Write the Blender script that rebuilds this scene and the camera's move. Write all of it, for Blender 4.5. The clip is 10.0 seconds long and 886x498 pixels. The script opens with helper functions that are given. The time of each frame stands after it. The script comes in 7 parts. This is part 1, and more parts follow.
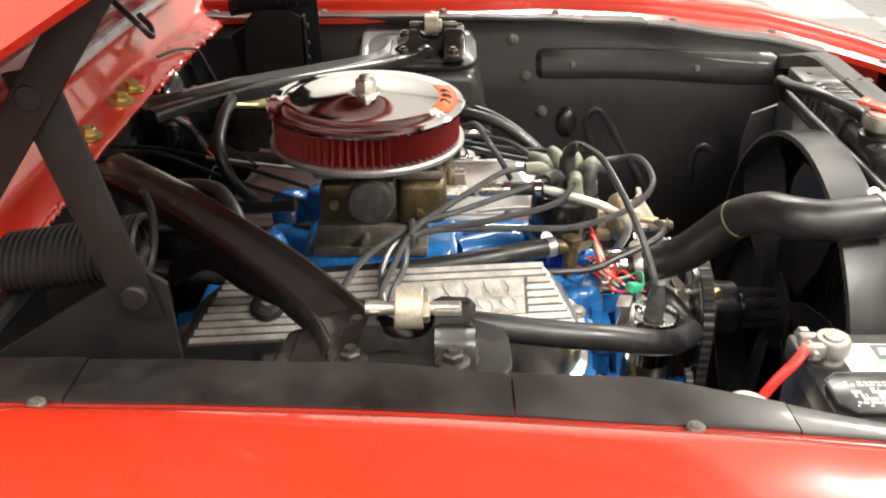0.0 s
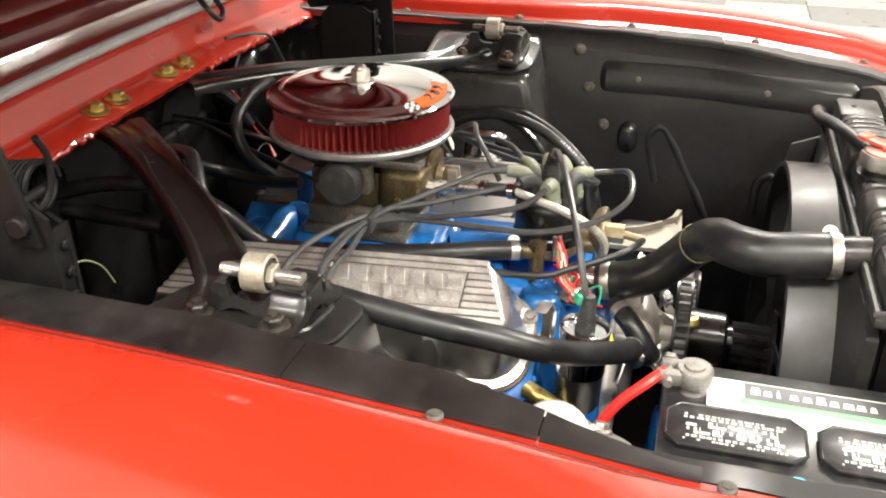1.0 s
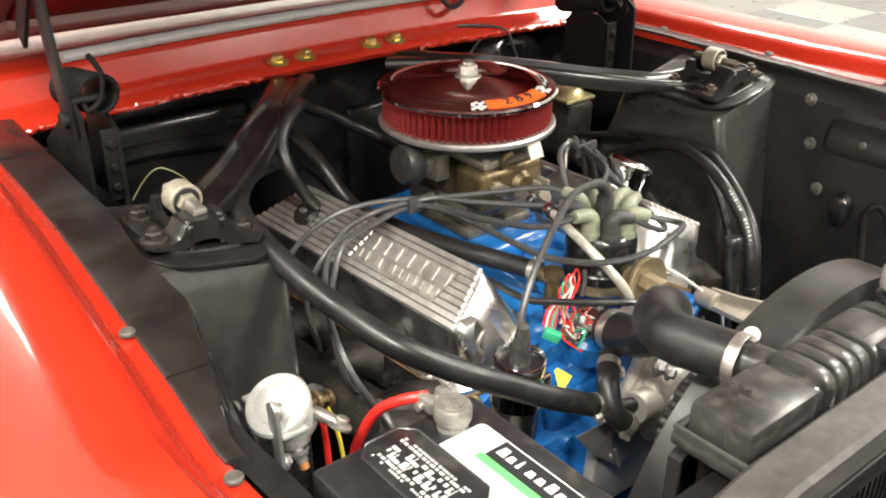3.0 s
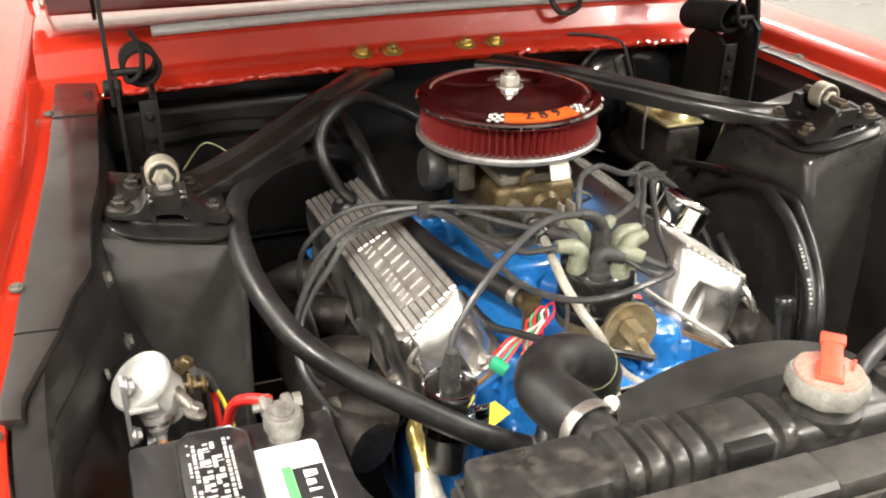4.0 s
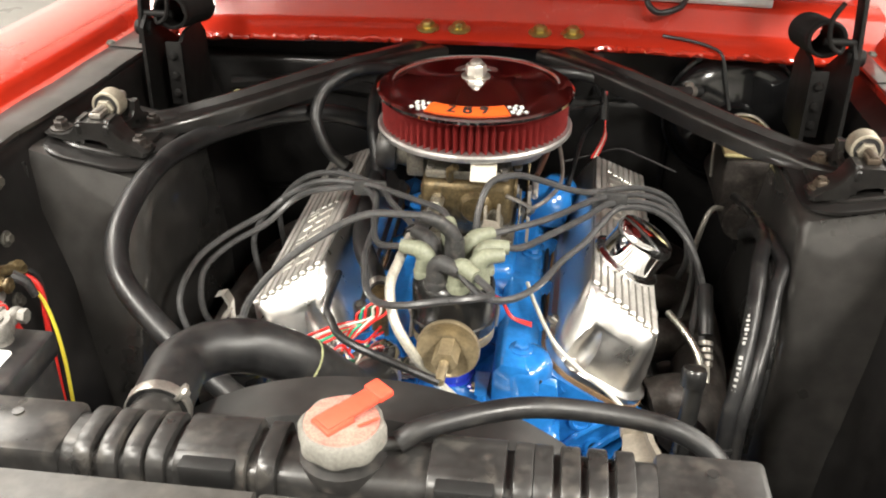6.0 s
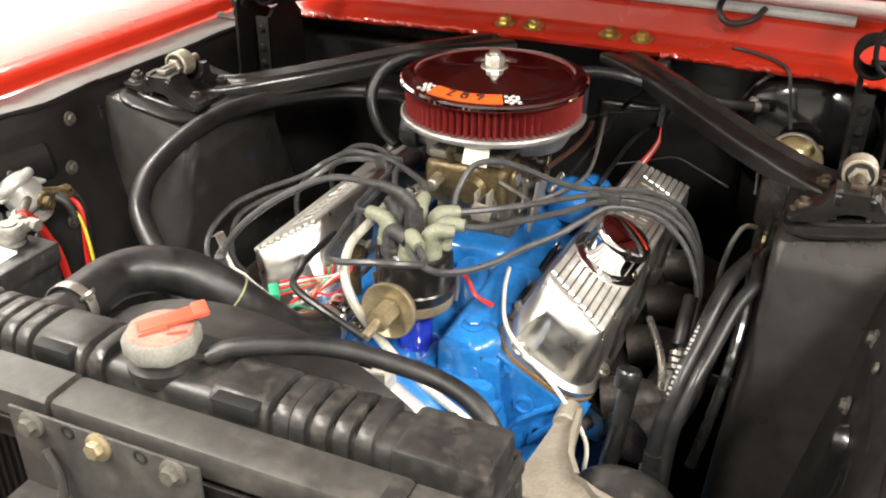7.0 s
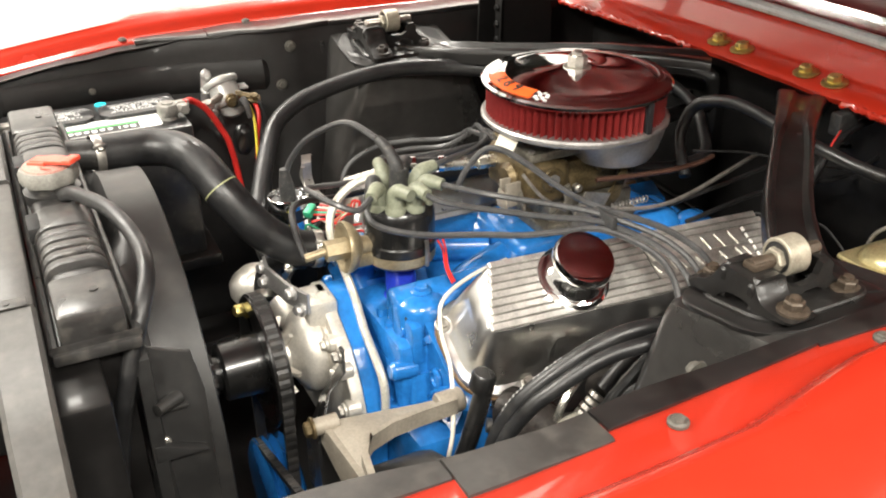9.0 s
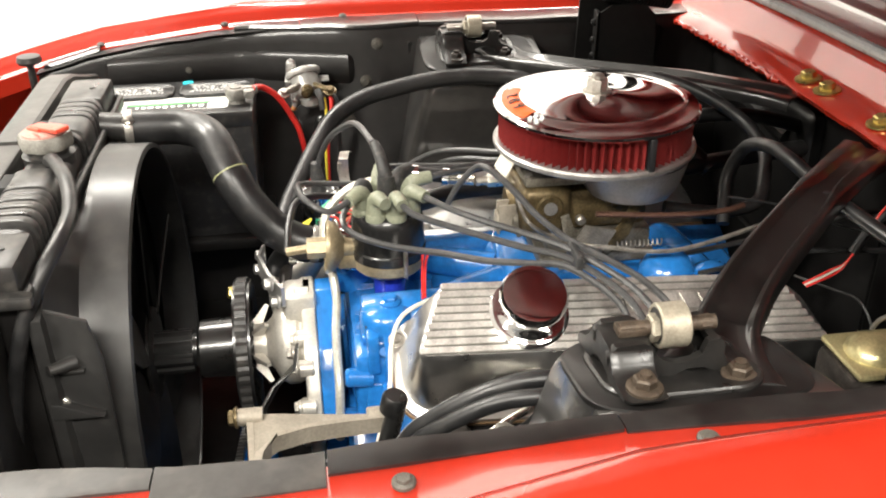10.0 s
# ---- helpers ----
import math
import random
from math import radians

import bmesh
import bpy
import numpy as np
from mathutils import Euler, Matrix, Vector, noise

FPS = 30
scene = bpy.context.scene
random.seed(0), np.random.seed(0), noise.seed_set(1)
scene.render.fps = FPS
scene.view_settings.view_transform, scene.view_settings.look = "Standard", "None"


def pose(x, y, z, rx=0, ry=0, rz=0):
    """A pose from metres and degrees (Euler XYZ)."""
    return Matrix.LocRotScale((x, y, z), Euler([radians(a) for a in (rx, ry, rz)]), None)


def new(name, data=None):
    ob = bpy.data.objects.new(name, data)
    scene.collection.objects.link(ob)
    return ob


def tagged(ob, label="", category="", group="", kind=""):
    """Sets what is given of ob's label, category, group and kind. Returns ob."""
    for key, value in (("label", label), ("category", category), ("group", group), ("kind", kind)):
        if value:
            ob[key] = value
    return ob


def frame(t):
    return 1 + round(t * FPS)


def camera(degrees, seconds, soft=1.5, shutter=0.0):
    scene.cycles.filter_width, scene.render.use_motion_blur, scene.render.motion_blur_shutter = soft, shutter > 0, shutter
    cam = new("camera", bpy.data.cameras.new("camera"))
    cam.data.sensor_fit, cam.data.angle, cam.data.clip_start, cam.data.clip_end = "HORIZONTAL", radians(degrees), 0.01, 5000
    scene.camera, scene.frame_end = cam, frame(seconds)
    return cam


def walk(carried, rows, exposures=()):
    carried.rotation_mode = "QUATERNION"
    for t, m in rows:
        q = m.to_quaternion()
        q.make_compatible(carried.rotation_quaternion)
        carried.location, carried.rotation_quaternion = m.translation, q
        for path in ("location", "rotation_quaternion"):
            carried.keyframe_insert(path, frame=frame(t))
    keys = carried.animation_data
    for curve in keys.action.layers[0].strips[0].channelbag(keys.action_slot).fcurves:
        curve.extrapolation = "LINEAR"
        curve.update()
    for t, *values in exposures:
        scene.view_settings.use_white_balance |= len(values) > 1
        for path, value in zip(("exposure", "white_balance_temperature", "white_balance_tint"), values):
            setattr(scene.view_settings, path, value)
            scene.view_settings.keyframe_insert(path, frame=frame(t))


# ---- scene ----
cam = camera(51.1, 10.0, soft=2.0)
METRES, EYE, TILT, LEAN, TURN, SIDE = 3.32, 1.345, -28.3, 0.0, -90.0, -1.133
ROWS = [
    (0.0, 0.0, 0.0, 0.0, 0.0, 0.0, -0.0),
    (0.5, 0.0463, -0.0024, -0.0018, 6.24, 0.6, -3.47),
    (1.0, 0.1005, 0.0013, -0.0012, 13.86, -0.2, -7.4),
    (1.5, 0.1492, 0.0124, 0.0038, 21.31, -1.22, -11.18),
    (2.0, 0.1939, 0.0294, 0.0121, 29.09, -2.62, -14.91),
    (2.5, 0.2282, 0.0523, 0.0241, 37.59, -5.08, -18.62),
    (4.0, 0.3002, 0.1672, 0.0893, 67.13, -16.97, -27.09),
    (4.5, 0.3077, 0.2112, 0.1128, 75.11, -21.39, -28.06),
    (5.0, 0.3101, 0.247, 0.1322, 81.22, -24.94, -28.57),
    (5.5, 0.3113, 0.2865, 0.1541, 89.46, -29.02, -28.83),
    (7.0, 0.3084, 0.4093, 0.2209, 116.34, -41.12, -26.02),
    (7.5, 0.2926, 0.4571, 0.2459, 126.35, -45.32, -23.58),
    (8.0, 0.2649, 0.4997, 0.268, 135.71, -48.38, -20.54),
    (8.5, 0.2201, 0.5363, 0.2857, 146.56, -52.02, -16.31),
    (9.0, 0.1758, 0.5633, 0.2996, 156.25, -54.16, -11.76),
    (9.5, 0.1267, 0.5768, 0.3061, 164.47, -55.37, -7.58),
    (10.0, 0.0752, 0.5811, 0.3078, 172.16, -56.22, -3.72),
]
walk(cam, [(t, pose(SIDE, 0, EYE, TILT, LEAN, TURN) @ pose(METRES * x, METRES * y, METRES * z, 90 + pitch, roll, yaw)) for t, x, y, z, yaw, pitch, roll in ROWS])

# world, lights and exposure
world = bpy.data.worlds.new("world")
scene.world = world
world.use_nodes = True
world.node_tree.nodes["Background"].inputs[0].default_value = (0.9, 0.95, 1.0, 1)
world.node_tree.nodes["Background"].inputs[1].default_value = 0.05


def unseen_ceiling_lamp(x, y, sx, sy, watts):
    data = bpy.data.lights.new("unseen_ceiling_lamp", "AREA")
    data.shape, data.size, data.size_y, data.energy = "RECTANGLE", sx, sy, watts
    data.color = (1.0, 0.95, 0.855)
    ob = new("unseen_ceiling_lamp", data)
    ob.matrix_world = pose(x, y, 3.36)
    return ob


# Unseen panels: first fits a fender reflection, the rest are added for brightness.
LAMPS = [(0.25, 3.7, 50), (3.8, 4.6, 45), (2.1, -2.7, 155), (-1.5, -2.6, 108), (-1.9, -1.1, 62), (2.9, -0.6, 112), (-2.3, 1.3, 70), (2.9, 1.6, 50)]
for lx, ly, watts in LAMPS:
    unseen_ceiling_lamp(lx, ly, 0.55, 1.25, watts)
scene.view_settings.exposure = 0.80


# materials
def mat(name, color, rough=0.5, metal=0.0, var=0.25, scale=30.0, bump=0.0, bscale=200.0, coat=0.0, specks=0.0, rvar=0.15, dust=0.0, crough=0.04, spec=0.5):
    """Procedural surface: colour with two scales of variation, roughness wear, fine relief, optional dust on top faces."""
    m = bpy.data.materials.new(name)
    m.use_nodes = True
    nt = m.node_tree
    b = nt.nodes["Principled BSDF"]
    tc = nt.nodes.new("ShaderNodeTexCoord")
    n1 = nt.nodes.new("ShaderNodeTexNoise")
    n1.inputs["Scale"].default_value, n1.inputs["Detail"].default_value = scale, 6
    n2 = nt.nodes.new("ShaderNodeTexNoise")
    n2.inputs["Scale"].default_value, n2.inputs["Detail"].default_value = scale * 6, 4
    nt.links.new(tc.outputs["Object"], n1.inputs["Vector"])
    nt.links.new(tc.outputs["Object"], n2.inputs["Vector"])
    add = nt.nodes.new("ShaderNodeMath")
    add.operation = "ADD"
    nt.links.new(n1.outputs["Fac"], add.inputs[0])
    nt.links.new(n2.outputs["Fac"], add.inputs[1])
    ramp = nt.nodes.new("ShaderNodeMapRange")
    ramp.inputs["From Min"].default_value, ramp.inputs["From Max"].default_value = 0.7, 1.3
    ramp.inputs["To Min"].default_value, ramp.inputs["To Max"].default_value = 1 - var, 1 + var
    nt.links.new(add.outputs[0], ramp.inputs["Value"])
    mul = nt.nodes.new("ShaderNodeVectorMath")
    mul.operation = "SCALE"
    mul.inputs[0].default_value = color
    nt.links.new(ramp.outputs[0], mul.inputs["Scale"])
    out = mul.outputs[0]
    if specks or dust:
        mix = nt.nodes.new("ShaderNodeMix")
        mix.data_type = "RGBA"
        mix.inputs["B"].default_value = (0.16, 0.145, 0.125, 1)
        nt.links.new(out, mix.inputs["A"])
        s = nt.nodes.new("ShaderNodeTexNoise")
        s.inputs["Scale"].default_value, s.inputs["Detail"].default_value = scale * 2.5, 8
        nt.links.new(tc.outputs["Object"], s.inputs["Vector"])
        mr = nt.nodes.new("ShaderNodeMapRange")
        mr.inputs["From Min"].default_value, mr.inputs["From Max"].default_value = 0.52, 0.75
        mr.inputs["To Max"].default_value = specks or dust
        nt.links.new(s.outputs["Fac"], mr.inputs["Value"])
        nt.links.new(mr.outputs[0], mix.inputs["Factor"])
        out = mix.outputs["Result"]
    nt.links.new(out, b.inputs["Base Color"])
    rr = nt.nodes.new("ShaderNodeMapRange")
    rr.inputs["From Min"].default_value, rr.inputs["From Max"].default_value = 0.3, 0.7
    rr.inputs["To Min"].default_value, rr.inputs["To Max"].default_value = max(0.02, rough - rvar * rough), min(1, rough + rvar * rough)
    nt.links.new(n1.outputs["Fac"], rr.inputs["Value"])
    nt.links.new(rr.outputs[0], b.inputs["Roughness"])
    b.inputs["Metallic"].default_value = metal
    b.inputs["Specular IOR Level"].default_value = spec
    b.inputs["Coat Weight"].default_value = coat
    b.inputs["Coat Roughness"].default_value = crough
    if bump:
        n3 = nt.nodes.new("ShaderNodeTexNoise")
        n3.inputs["Scale"].default_value, n3.inputs["Detail"].default_value = bscale, 3
        nt.links.new(tc.outputs["Object"], n3.inputs["Vector"])
        bp = nt.nodes.new("ShaderNodeBump")
        bp.inputs["Strength"].default_value, bp.inputs["Distance"].default_value = bump, 0.002
        nt.links.new(n3.outputs["Fac"], bp.inputs["Height"])
        nt.links.new(bp.outputs[0], b.inputs["Normal"])
    return m


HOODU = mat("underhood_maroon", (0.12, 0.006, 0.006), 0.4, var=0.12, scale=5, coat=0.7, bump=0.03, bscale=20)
RED = mat("red_paint", (0.42, 0.024, 0.010), 0.25, var=0.06, scale=4, coat=1.0, bump=0.02, bscale=14)
BLACK = mat("bay_black", (0.0080, 0.0073, 0.0070), 0.50, var=0.4, scale=10, bump=0.06, bscale=30, dust=0.012, rvar=0.3, coat=0.2, crough=0.14, spec=0.3)
TOWER = mat("tower_black", (0.026, 0.0247, 0.0234), 0.32, var=0.3, scale=9, bump=0.05, bscale=24, dust=0.04, rvar=0.35, coat=0.8, crough=0.10, spec=0.3)
FIREW = mat("firewall_black", (0.0080, 0.0076, 0.0074), 0.5, var=0.35, scale=10, bump=0.05, bscale=20, rvar=0.3, coat=0.3, crough=0.18, spec=0.2)
SATIN = mat("satin_black", (0.009, 0.009, 0.009), 0.30, var=0.3, scale=18, bump=0.05, bscale=80, dust=0.06, rvar=0.3, coat=0.6, crough=0.12)
DUSTY = mat("dusty_black", (0.026, 0.025, 0.024), 0.42, var=0.3, scale=25, bump=0.12, bscale=150, dust=0.28)
FLANGE = mat("flange_black", (0.010, 0.0092, 0.0088), 0.40, var=0.3, scale=14, bump=0.10, bscale=22, dust=0.06, rvar=0.35, coat=0.6, crough=0.12)
STRIP = mat("dusty_strip", (0.033, 0.031, 0.029), 0.55, var=0.25, scale=16, bump=0.10, bscale=30, dust=0.2, rvar=0.3)
RUBBER = mat("hose_rubber", (0.012, 0.012, 0.0125), 0.40, var=0.3, scale=25, bump=0.06, bscale=300, dust=0.09, rvar=0.3)
WIRE = mat("wire_grey", (0.052, 0.052, 0.053), 0.32, var=0.25, scale=60, dust=0.2)
BOOT = mat("boot_grey_green", (0.20, 0.212, 0.152), 0.5, var=0.25, scale=50, bump=0.06, bscale=200, specks=0.15)
BOOTK = mat("boot_black", (0.03, 0.03, 0.03), 0.55, var=0.3, scale=60, dust=0.4)
CHROME = mat("chrome", (0.86, 0.86, 0.87), 0.06, 1.0, var=0.03, scale=40, rvar=0.6)
CAST = mat("cast_aluminium", (0.62, 0.61, 0.58), 0.36, 1.0, var=0.2, scale=60, bump=0.12, bscale=400, rvar=0.3)
POLISH = mat("polished_aluminium", (0.74, 0.73, 0.71), 0.33, 1.0, var=0.05, scale=40, bump=0.02, bscale=250, rvar=0.2)
RIBS = mat("rib_aluminium", (0.68, 0.66, 0.62), 0.44, 0.86, var=0.2, scale=70, bump=0.15, bscale=500)
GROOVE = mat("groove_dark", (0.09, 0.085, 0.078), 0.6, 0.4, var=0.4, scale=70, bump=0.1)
BLUE = mat("engine_blue", (0.015, 0.140, 0.42), 0.22, var=0.22, scale=22, bump=0.16, bscale=70, coat=0.5)
BLUED = mat("deep_blue", (0.02, 0.04, 0.42), 0.22, var=0.25, scale=40, coat=0.5)
PUMP = mat("raw_aluminium", (0.62, 0.59, 0.53), 0.40, 0.55, var=0.15, scale=50, bump=0.2, bscale=350)
PLEAT = mat("filter_red", (0.18, 0.009, 0.008), 0.7, var=0.15, scale=35, bump=0.1, bscale=300)
ZINC = mat("zinc_grey", (0.44, 0.43, 0.42), 0.40, 0.8, var=0.15, scale=50, bump=0.05)
GOLD = mat("cadmium_gold", (0.62, 0.50, 0.18), 0.3, 0.9, var=0.25, scale=60, bump=0.08)
CASTK = mat("mount_black", (0.0125, 0.0118, 0.0112), 0.40, var=0.4, scale=30, bump=0.14, bscale=110, dust=0.03, rvar=0.35, coat=0.25, crough=0.2, spec=0.35)
CLAMP = mat("worn_clamp", (0.50, 0.48, 0.44), 0.32, 0.85, var=0.2, scale=90, bump=0.08)
FADED = mat("faded_yellow", (0.30, 0.31, 0.16), 0.5, var=0.3, scale=90)
STEEL = mat("dull_steel", (0.33, 0.31, 0.28), 0.42, 0.8, var=0.3, scale=80, bump=0.15, specks=0.3)
RUST = mat("rusty_steel", (0.075, 0.056, 0.040), 0.55, 0.5, var=0.4, scale=120, bump=0.2, specks=0.3)
BRACE = mat("brace_black", (0.0070, 0.0065, 0.0062), 0.40, var=0.3, scale=14, bump=0.03, bscale=40, dust=0.03, rvar=0.3, coat=0.6, crough=0.09, spec=0.35)
SUPP = mat("support_grey", (0.044, 0.042, 0.039), 0.45, var=0.3, scale=18, bump=0.12, bscale=120, dust=0.25)
MANI = mat("manifold_brown", (0.032, 0.027, 0.024), 0.5, 0.4, var=0.5, scale=40, bump=0.2, bscale=200, specks=0.25)
DULL = mat("dull_bolt", (0.085, 0.08, 0.068), 0.6, 0.2, var=0.4, scale=150, bump=0.1)
HINGE = mat("hinge_black", (0.0065, 0.0062, 0.0060), 0.55, var=0.3, scale=20, bump=0.05, bscale=90, dust=0.01, spec=0.2)
BADGE = mat("badge_grey", (0.58, 0.56, 0.52), 0.45, 0.85, var=0.3, scale=70, bump=0.15)
SHROUD = mat("shroud_plastic", (0.022, 0.0215, 0.021), 0.42, var=0.25, scale=12, bump=0.03, bscale=80, dust=0.1, rvar=0.3)
GLOSSK = mat("gloss_black", (0.007, 0.007, 0.0075), 0.16, var=0.2, scale=12, coat=0.3)
GLASS = mat("window_glass", (0.95, 0.97, 0.96), 0.0, var=0.0, scale=10, rvar=0.0)
GLASS.node_tree.nodes["Principled BSDF"].inputs["Transmission Weight"].default_value = 1.0
FUELM = mat("dull_pipe", (0.52, 0.50, 0.43), 0.38, 0.4, var=0.25, scale=60, bump=0.05)
BUSH = mat("bush_metal", (0.34, 0.31, 0.245), 0.48, 0.5, var=0.25, scale=60, bump=0.1)
BRONZE = mat("bronze_plate", (0.33, 0.27, 0.17), 0.42, 0.6, var=0.25, scale=45, bump=0.1)
TAN = mat("tan_zinc", (0.27, 0.24, 0.195), 0.55, 0.3, var=0.2, scale=45, bump=0.12)
BRASS = mat("carb_bronze", (0.115, 0.085, 0.042), 0.40, 0.6, var=0.5, scale=50, bump=0.2, bscale=250)
GREYM = mat("carb_grey", (0.18, 0.165, 0.135), 0.45, 0.6, var=0.4, scale=55, bump=0.2, bscale=250)
PLASTIC = mat("tank_plastic", (0.024, 0.0232, 0.0225), 0.36, var=0.35, scale=25, bump=0.10, bscale=100, dust=0.30, rvar=0.3)
BATT = mat("battery_plastic", (0.016, 0.016, 0.017), 0.34, var=0.2, scale=25, bump=0.04, dust=0.25, coat=0.4, crough=0.22)
WHITE = mat("white_label", (0.78, 0.79, 0.77), 0.4, var=0.04, scale=30)
PALE = mat("pale_print", (0.46, 0.46, 0.45), 0.5, var=0.12, scale=80)
GREEN = mat("green_print", (0.10, 0.62, 0.13), 0.4, var=0.05, scale=30)
DARKP = mat("black_print", (0.02, 0.02, 0.022), 0.4, var=0.1, scale=30)
ORANGE = mat("orange_sticker", (0.85, 0.13, 0.02), 0.4, var=0.05, scale=30)
CYAN = mat("cyan_dot", (0.03, 0.5, 0.62), 0.3, var=0.05, scale=30)
CAPW = mat("cap_worn_white", (0.21, 0.204, 0.182), 0.65, var=0.25, scale=60, bump=0.1, specks=0.3)
CAPR = mat("cap_red_worn", (0.42, 0.20, 0.16), 0.6, var=0.35, scale=90)
LEVER = mat("lever_red", (0.80, 0.09, 0.05), 0.4, var=0.08, scale=40)
REDW = mat("red_wire", (0.62, 0.025, 0.02), 0.4, var=0.1, scale=40)
GREENW = mat("green_wire", (0.03, 0.33, 0.17), 0.4, var=0.1, scale=40)
YELLOWW = mat("yellow_wire", (0.75, 0.65, 0.06), 0.4, var=0.1, scale=40)
WHITEW = mat("white_wire", (0.62, 0.60, 0.52), 0.5, var=0.12, scale=60)
TUBE = mat("plated_tube", (0.58, 0.56, 0.50), 0.28, 0.9, var=0.15, scale=60)
SOLEN = mat("solenoid_grey", (0.42, 0.42, 0.40), 0.36, 0.25, var=0.15, scale=60, bump=0.1)
LEADM = mat("lead_grey", (0.25, 0.24, 0.22), 0.5, 0.6, var=0.3, scale=80, bump=0.2)
SEAL = mat("seal_grey", (0.42, 0.43, 0.43), 0.30, var=0.12, scale=30, bump=0.05)
PAPER = mat("paper_tag", (0.68, 0.64, 0.54), 0.7, var=0.1, scale=60)
WALLM = mat("wall_white", (0.80, 0.79, 0.77), 0.7, var=0.04, scale=2, bump=0.03, bscale=60)
CEILM = mat("ceiling_white", (0.8, 0.8, 0.78), 0.8, var=0.04, scale=3)
TILEF = mat("floor_pale", (0.24, 0.235, 0.22), 0.3, var=0.1, scale=3, coat=0.2)
TILEL = mat("tile_light", (0.36, 0.35, 0.325), 0.3, var=0.08, scale=6, coat=0.2)
TILED = mat("tile_dark", (0.16, 0.165, 0.165), 0.3, var=0.12, scale=6, coat=0.2)
CARTM = mat("cart_grey", (0.35, 0.37, 0.37), 0.45, 0.3, var=0.1, scale=10)
GLOW = bpy.data.materials.new("lamp_diffuser")
GLOW.use_nodes = True
GLOW.node_tree.nodes["Principled BSDF"].inputs["Emission Color"].default_value = (1, 0.97, 0.92, 1)
GLOW.node_tree.nodes["Principled BSDF"].inputs["Emission Strength"].default_value = 6.0

ORIGIN = {}


def thing(name, at, label, category, group="", kind=""):
    ob = new(name)
    ob.empty_display_size = 0.05
    ob.location = at
    ORIGIN[ob.name] = Vector(at)
    return tagged(ob, label, category, group, kind)


def part(name, bm, material, parent=None, label="", smooth=35):
    """One mesh object in world coordinates, under a thing or a part."""
    me = bpy.data.meshes.new(name)
    bmesh.ops.recalc_face_normals(bm, faces=bm.faces)
    bm.to_mesh(me)
    bm.free()
    me.materials.append(material)
    for p in me.polygons:
        p.use_smooth = True
    me.set_sharp_from_angle(angle=radians(smooth))
    ob = new(name, me)
    ORIGIN[ob.name] = Vector((0, 0, 0))
    if parent:
        ob.parent = parent
        ob.location = -ORIGIN[parent.name]
    return tagged(ob, label)


# shapes
def join(*bms):
    out = bms[0]
    for b in bms[1:]:
        me = bpy.data.meshes.new("tmp")
        b.to_mesh(me)
        b.free()
        out.from_mesh(me)
        bpy.data.meshes.remove(me)
    return out


def moved(bm, m):
    bmesh.ops.transform(bm, matrix=m, verts=bm.verts)
    return bm


def box(x0, x1, y0, y1, z0, z1, bev=0.0, seg=2):
    bm = bmesh.new()
    bmesh.ops.create_cube(bm, size=1, matrix=Matrix.Translation(((x0 + x1) / 2, (y0 + y1) / 2, (z0 + z1) / 2)) @ Matrix.Diagonal((x1 - x0, y1 - y0, z1 - z0, 1)))
    if bev:
        bmesh.ops.bevel(bm, geom=bm.edges[:], offset=bev, segments=seg, profile=0.5, affect="EDGES")
    return bm


def lathe(profile, at=(0, 0, 0), towards=(0, 0, 1), seg=32):
    """Turned shape: profile of (radius, height) along the axis from at towards a direction."""
    bm = bmesh.new()
    rings = []
    for r, h in profile:
        if r < 1e-6:
            rings.append([bm.verts.new((0, 0, h))])
        else:
            rings.append([bm.verts.new((r * math.cos(2 * math.pi * i / seg), r * math.sin(2 * math.pi * i / seg), h)) for i in range(seg)])
    for a, b in zip(rings, rings[1:]):
        for i in range(seg):
            j = (i + 1) % seg
            if len(a) == 1 and len(b) == 1:
                continue
            if len(a) == 1:
                bm.faces.new((a[0], b[i], b[j]))
            elif len(b) == 1:
                bm.faces.new((a[i], b[0], a[j]))
            else:
                bm.faces.new((a[i], b[i], b[j], a[j]))
    for end in (rings[0], rings[-1]):
        if len(end) > 1 and profile[0] != profile[-1]:
            bm.faces.new(end)
    q = Vector(towards).to_track_quat("Z", "Y").to_matrix().to_4x4()
    return moved(bm, Matrix.Translation(at) @ q)


def rod(p0, p1, r, r1=None, seg=16, bev=0.0):
    d = Vector(p1) - Vector(p0)
    r1 = r if r1 is None else r1
    h = d.length
    prof = [(r, 0), (r1, h)] if not bev else [(r - bev, 0), (r, bev), (r1, h - bev), (r1 - bev, h)]
    return lathe([(0, 0)] + prof + [(0, h)], p0, d, seg)


def spline(pts, n=8):
    P = [Vector(p) for p in pts]
    P = [2 * P[0] - P[1]] + P + [2 * P[-1] - P[-2]]
    out = []
    for i in range(1, len(P) - 2):
        a, b, c, d = P[i - 1:i + 3]
        for k in range(n):
            t = k / n
            out.append(0.5 * (2 * b + (c - a) * t + (2 * a - 5 * b + 4 * c - d) * t * t + (3 * b - a - 3 * c + d) * t ** 3))
    out.append(P[-2])
    return out


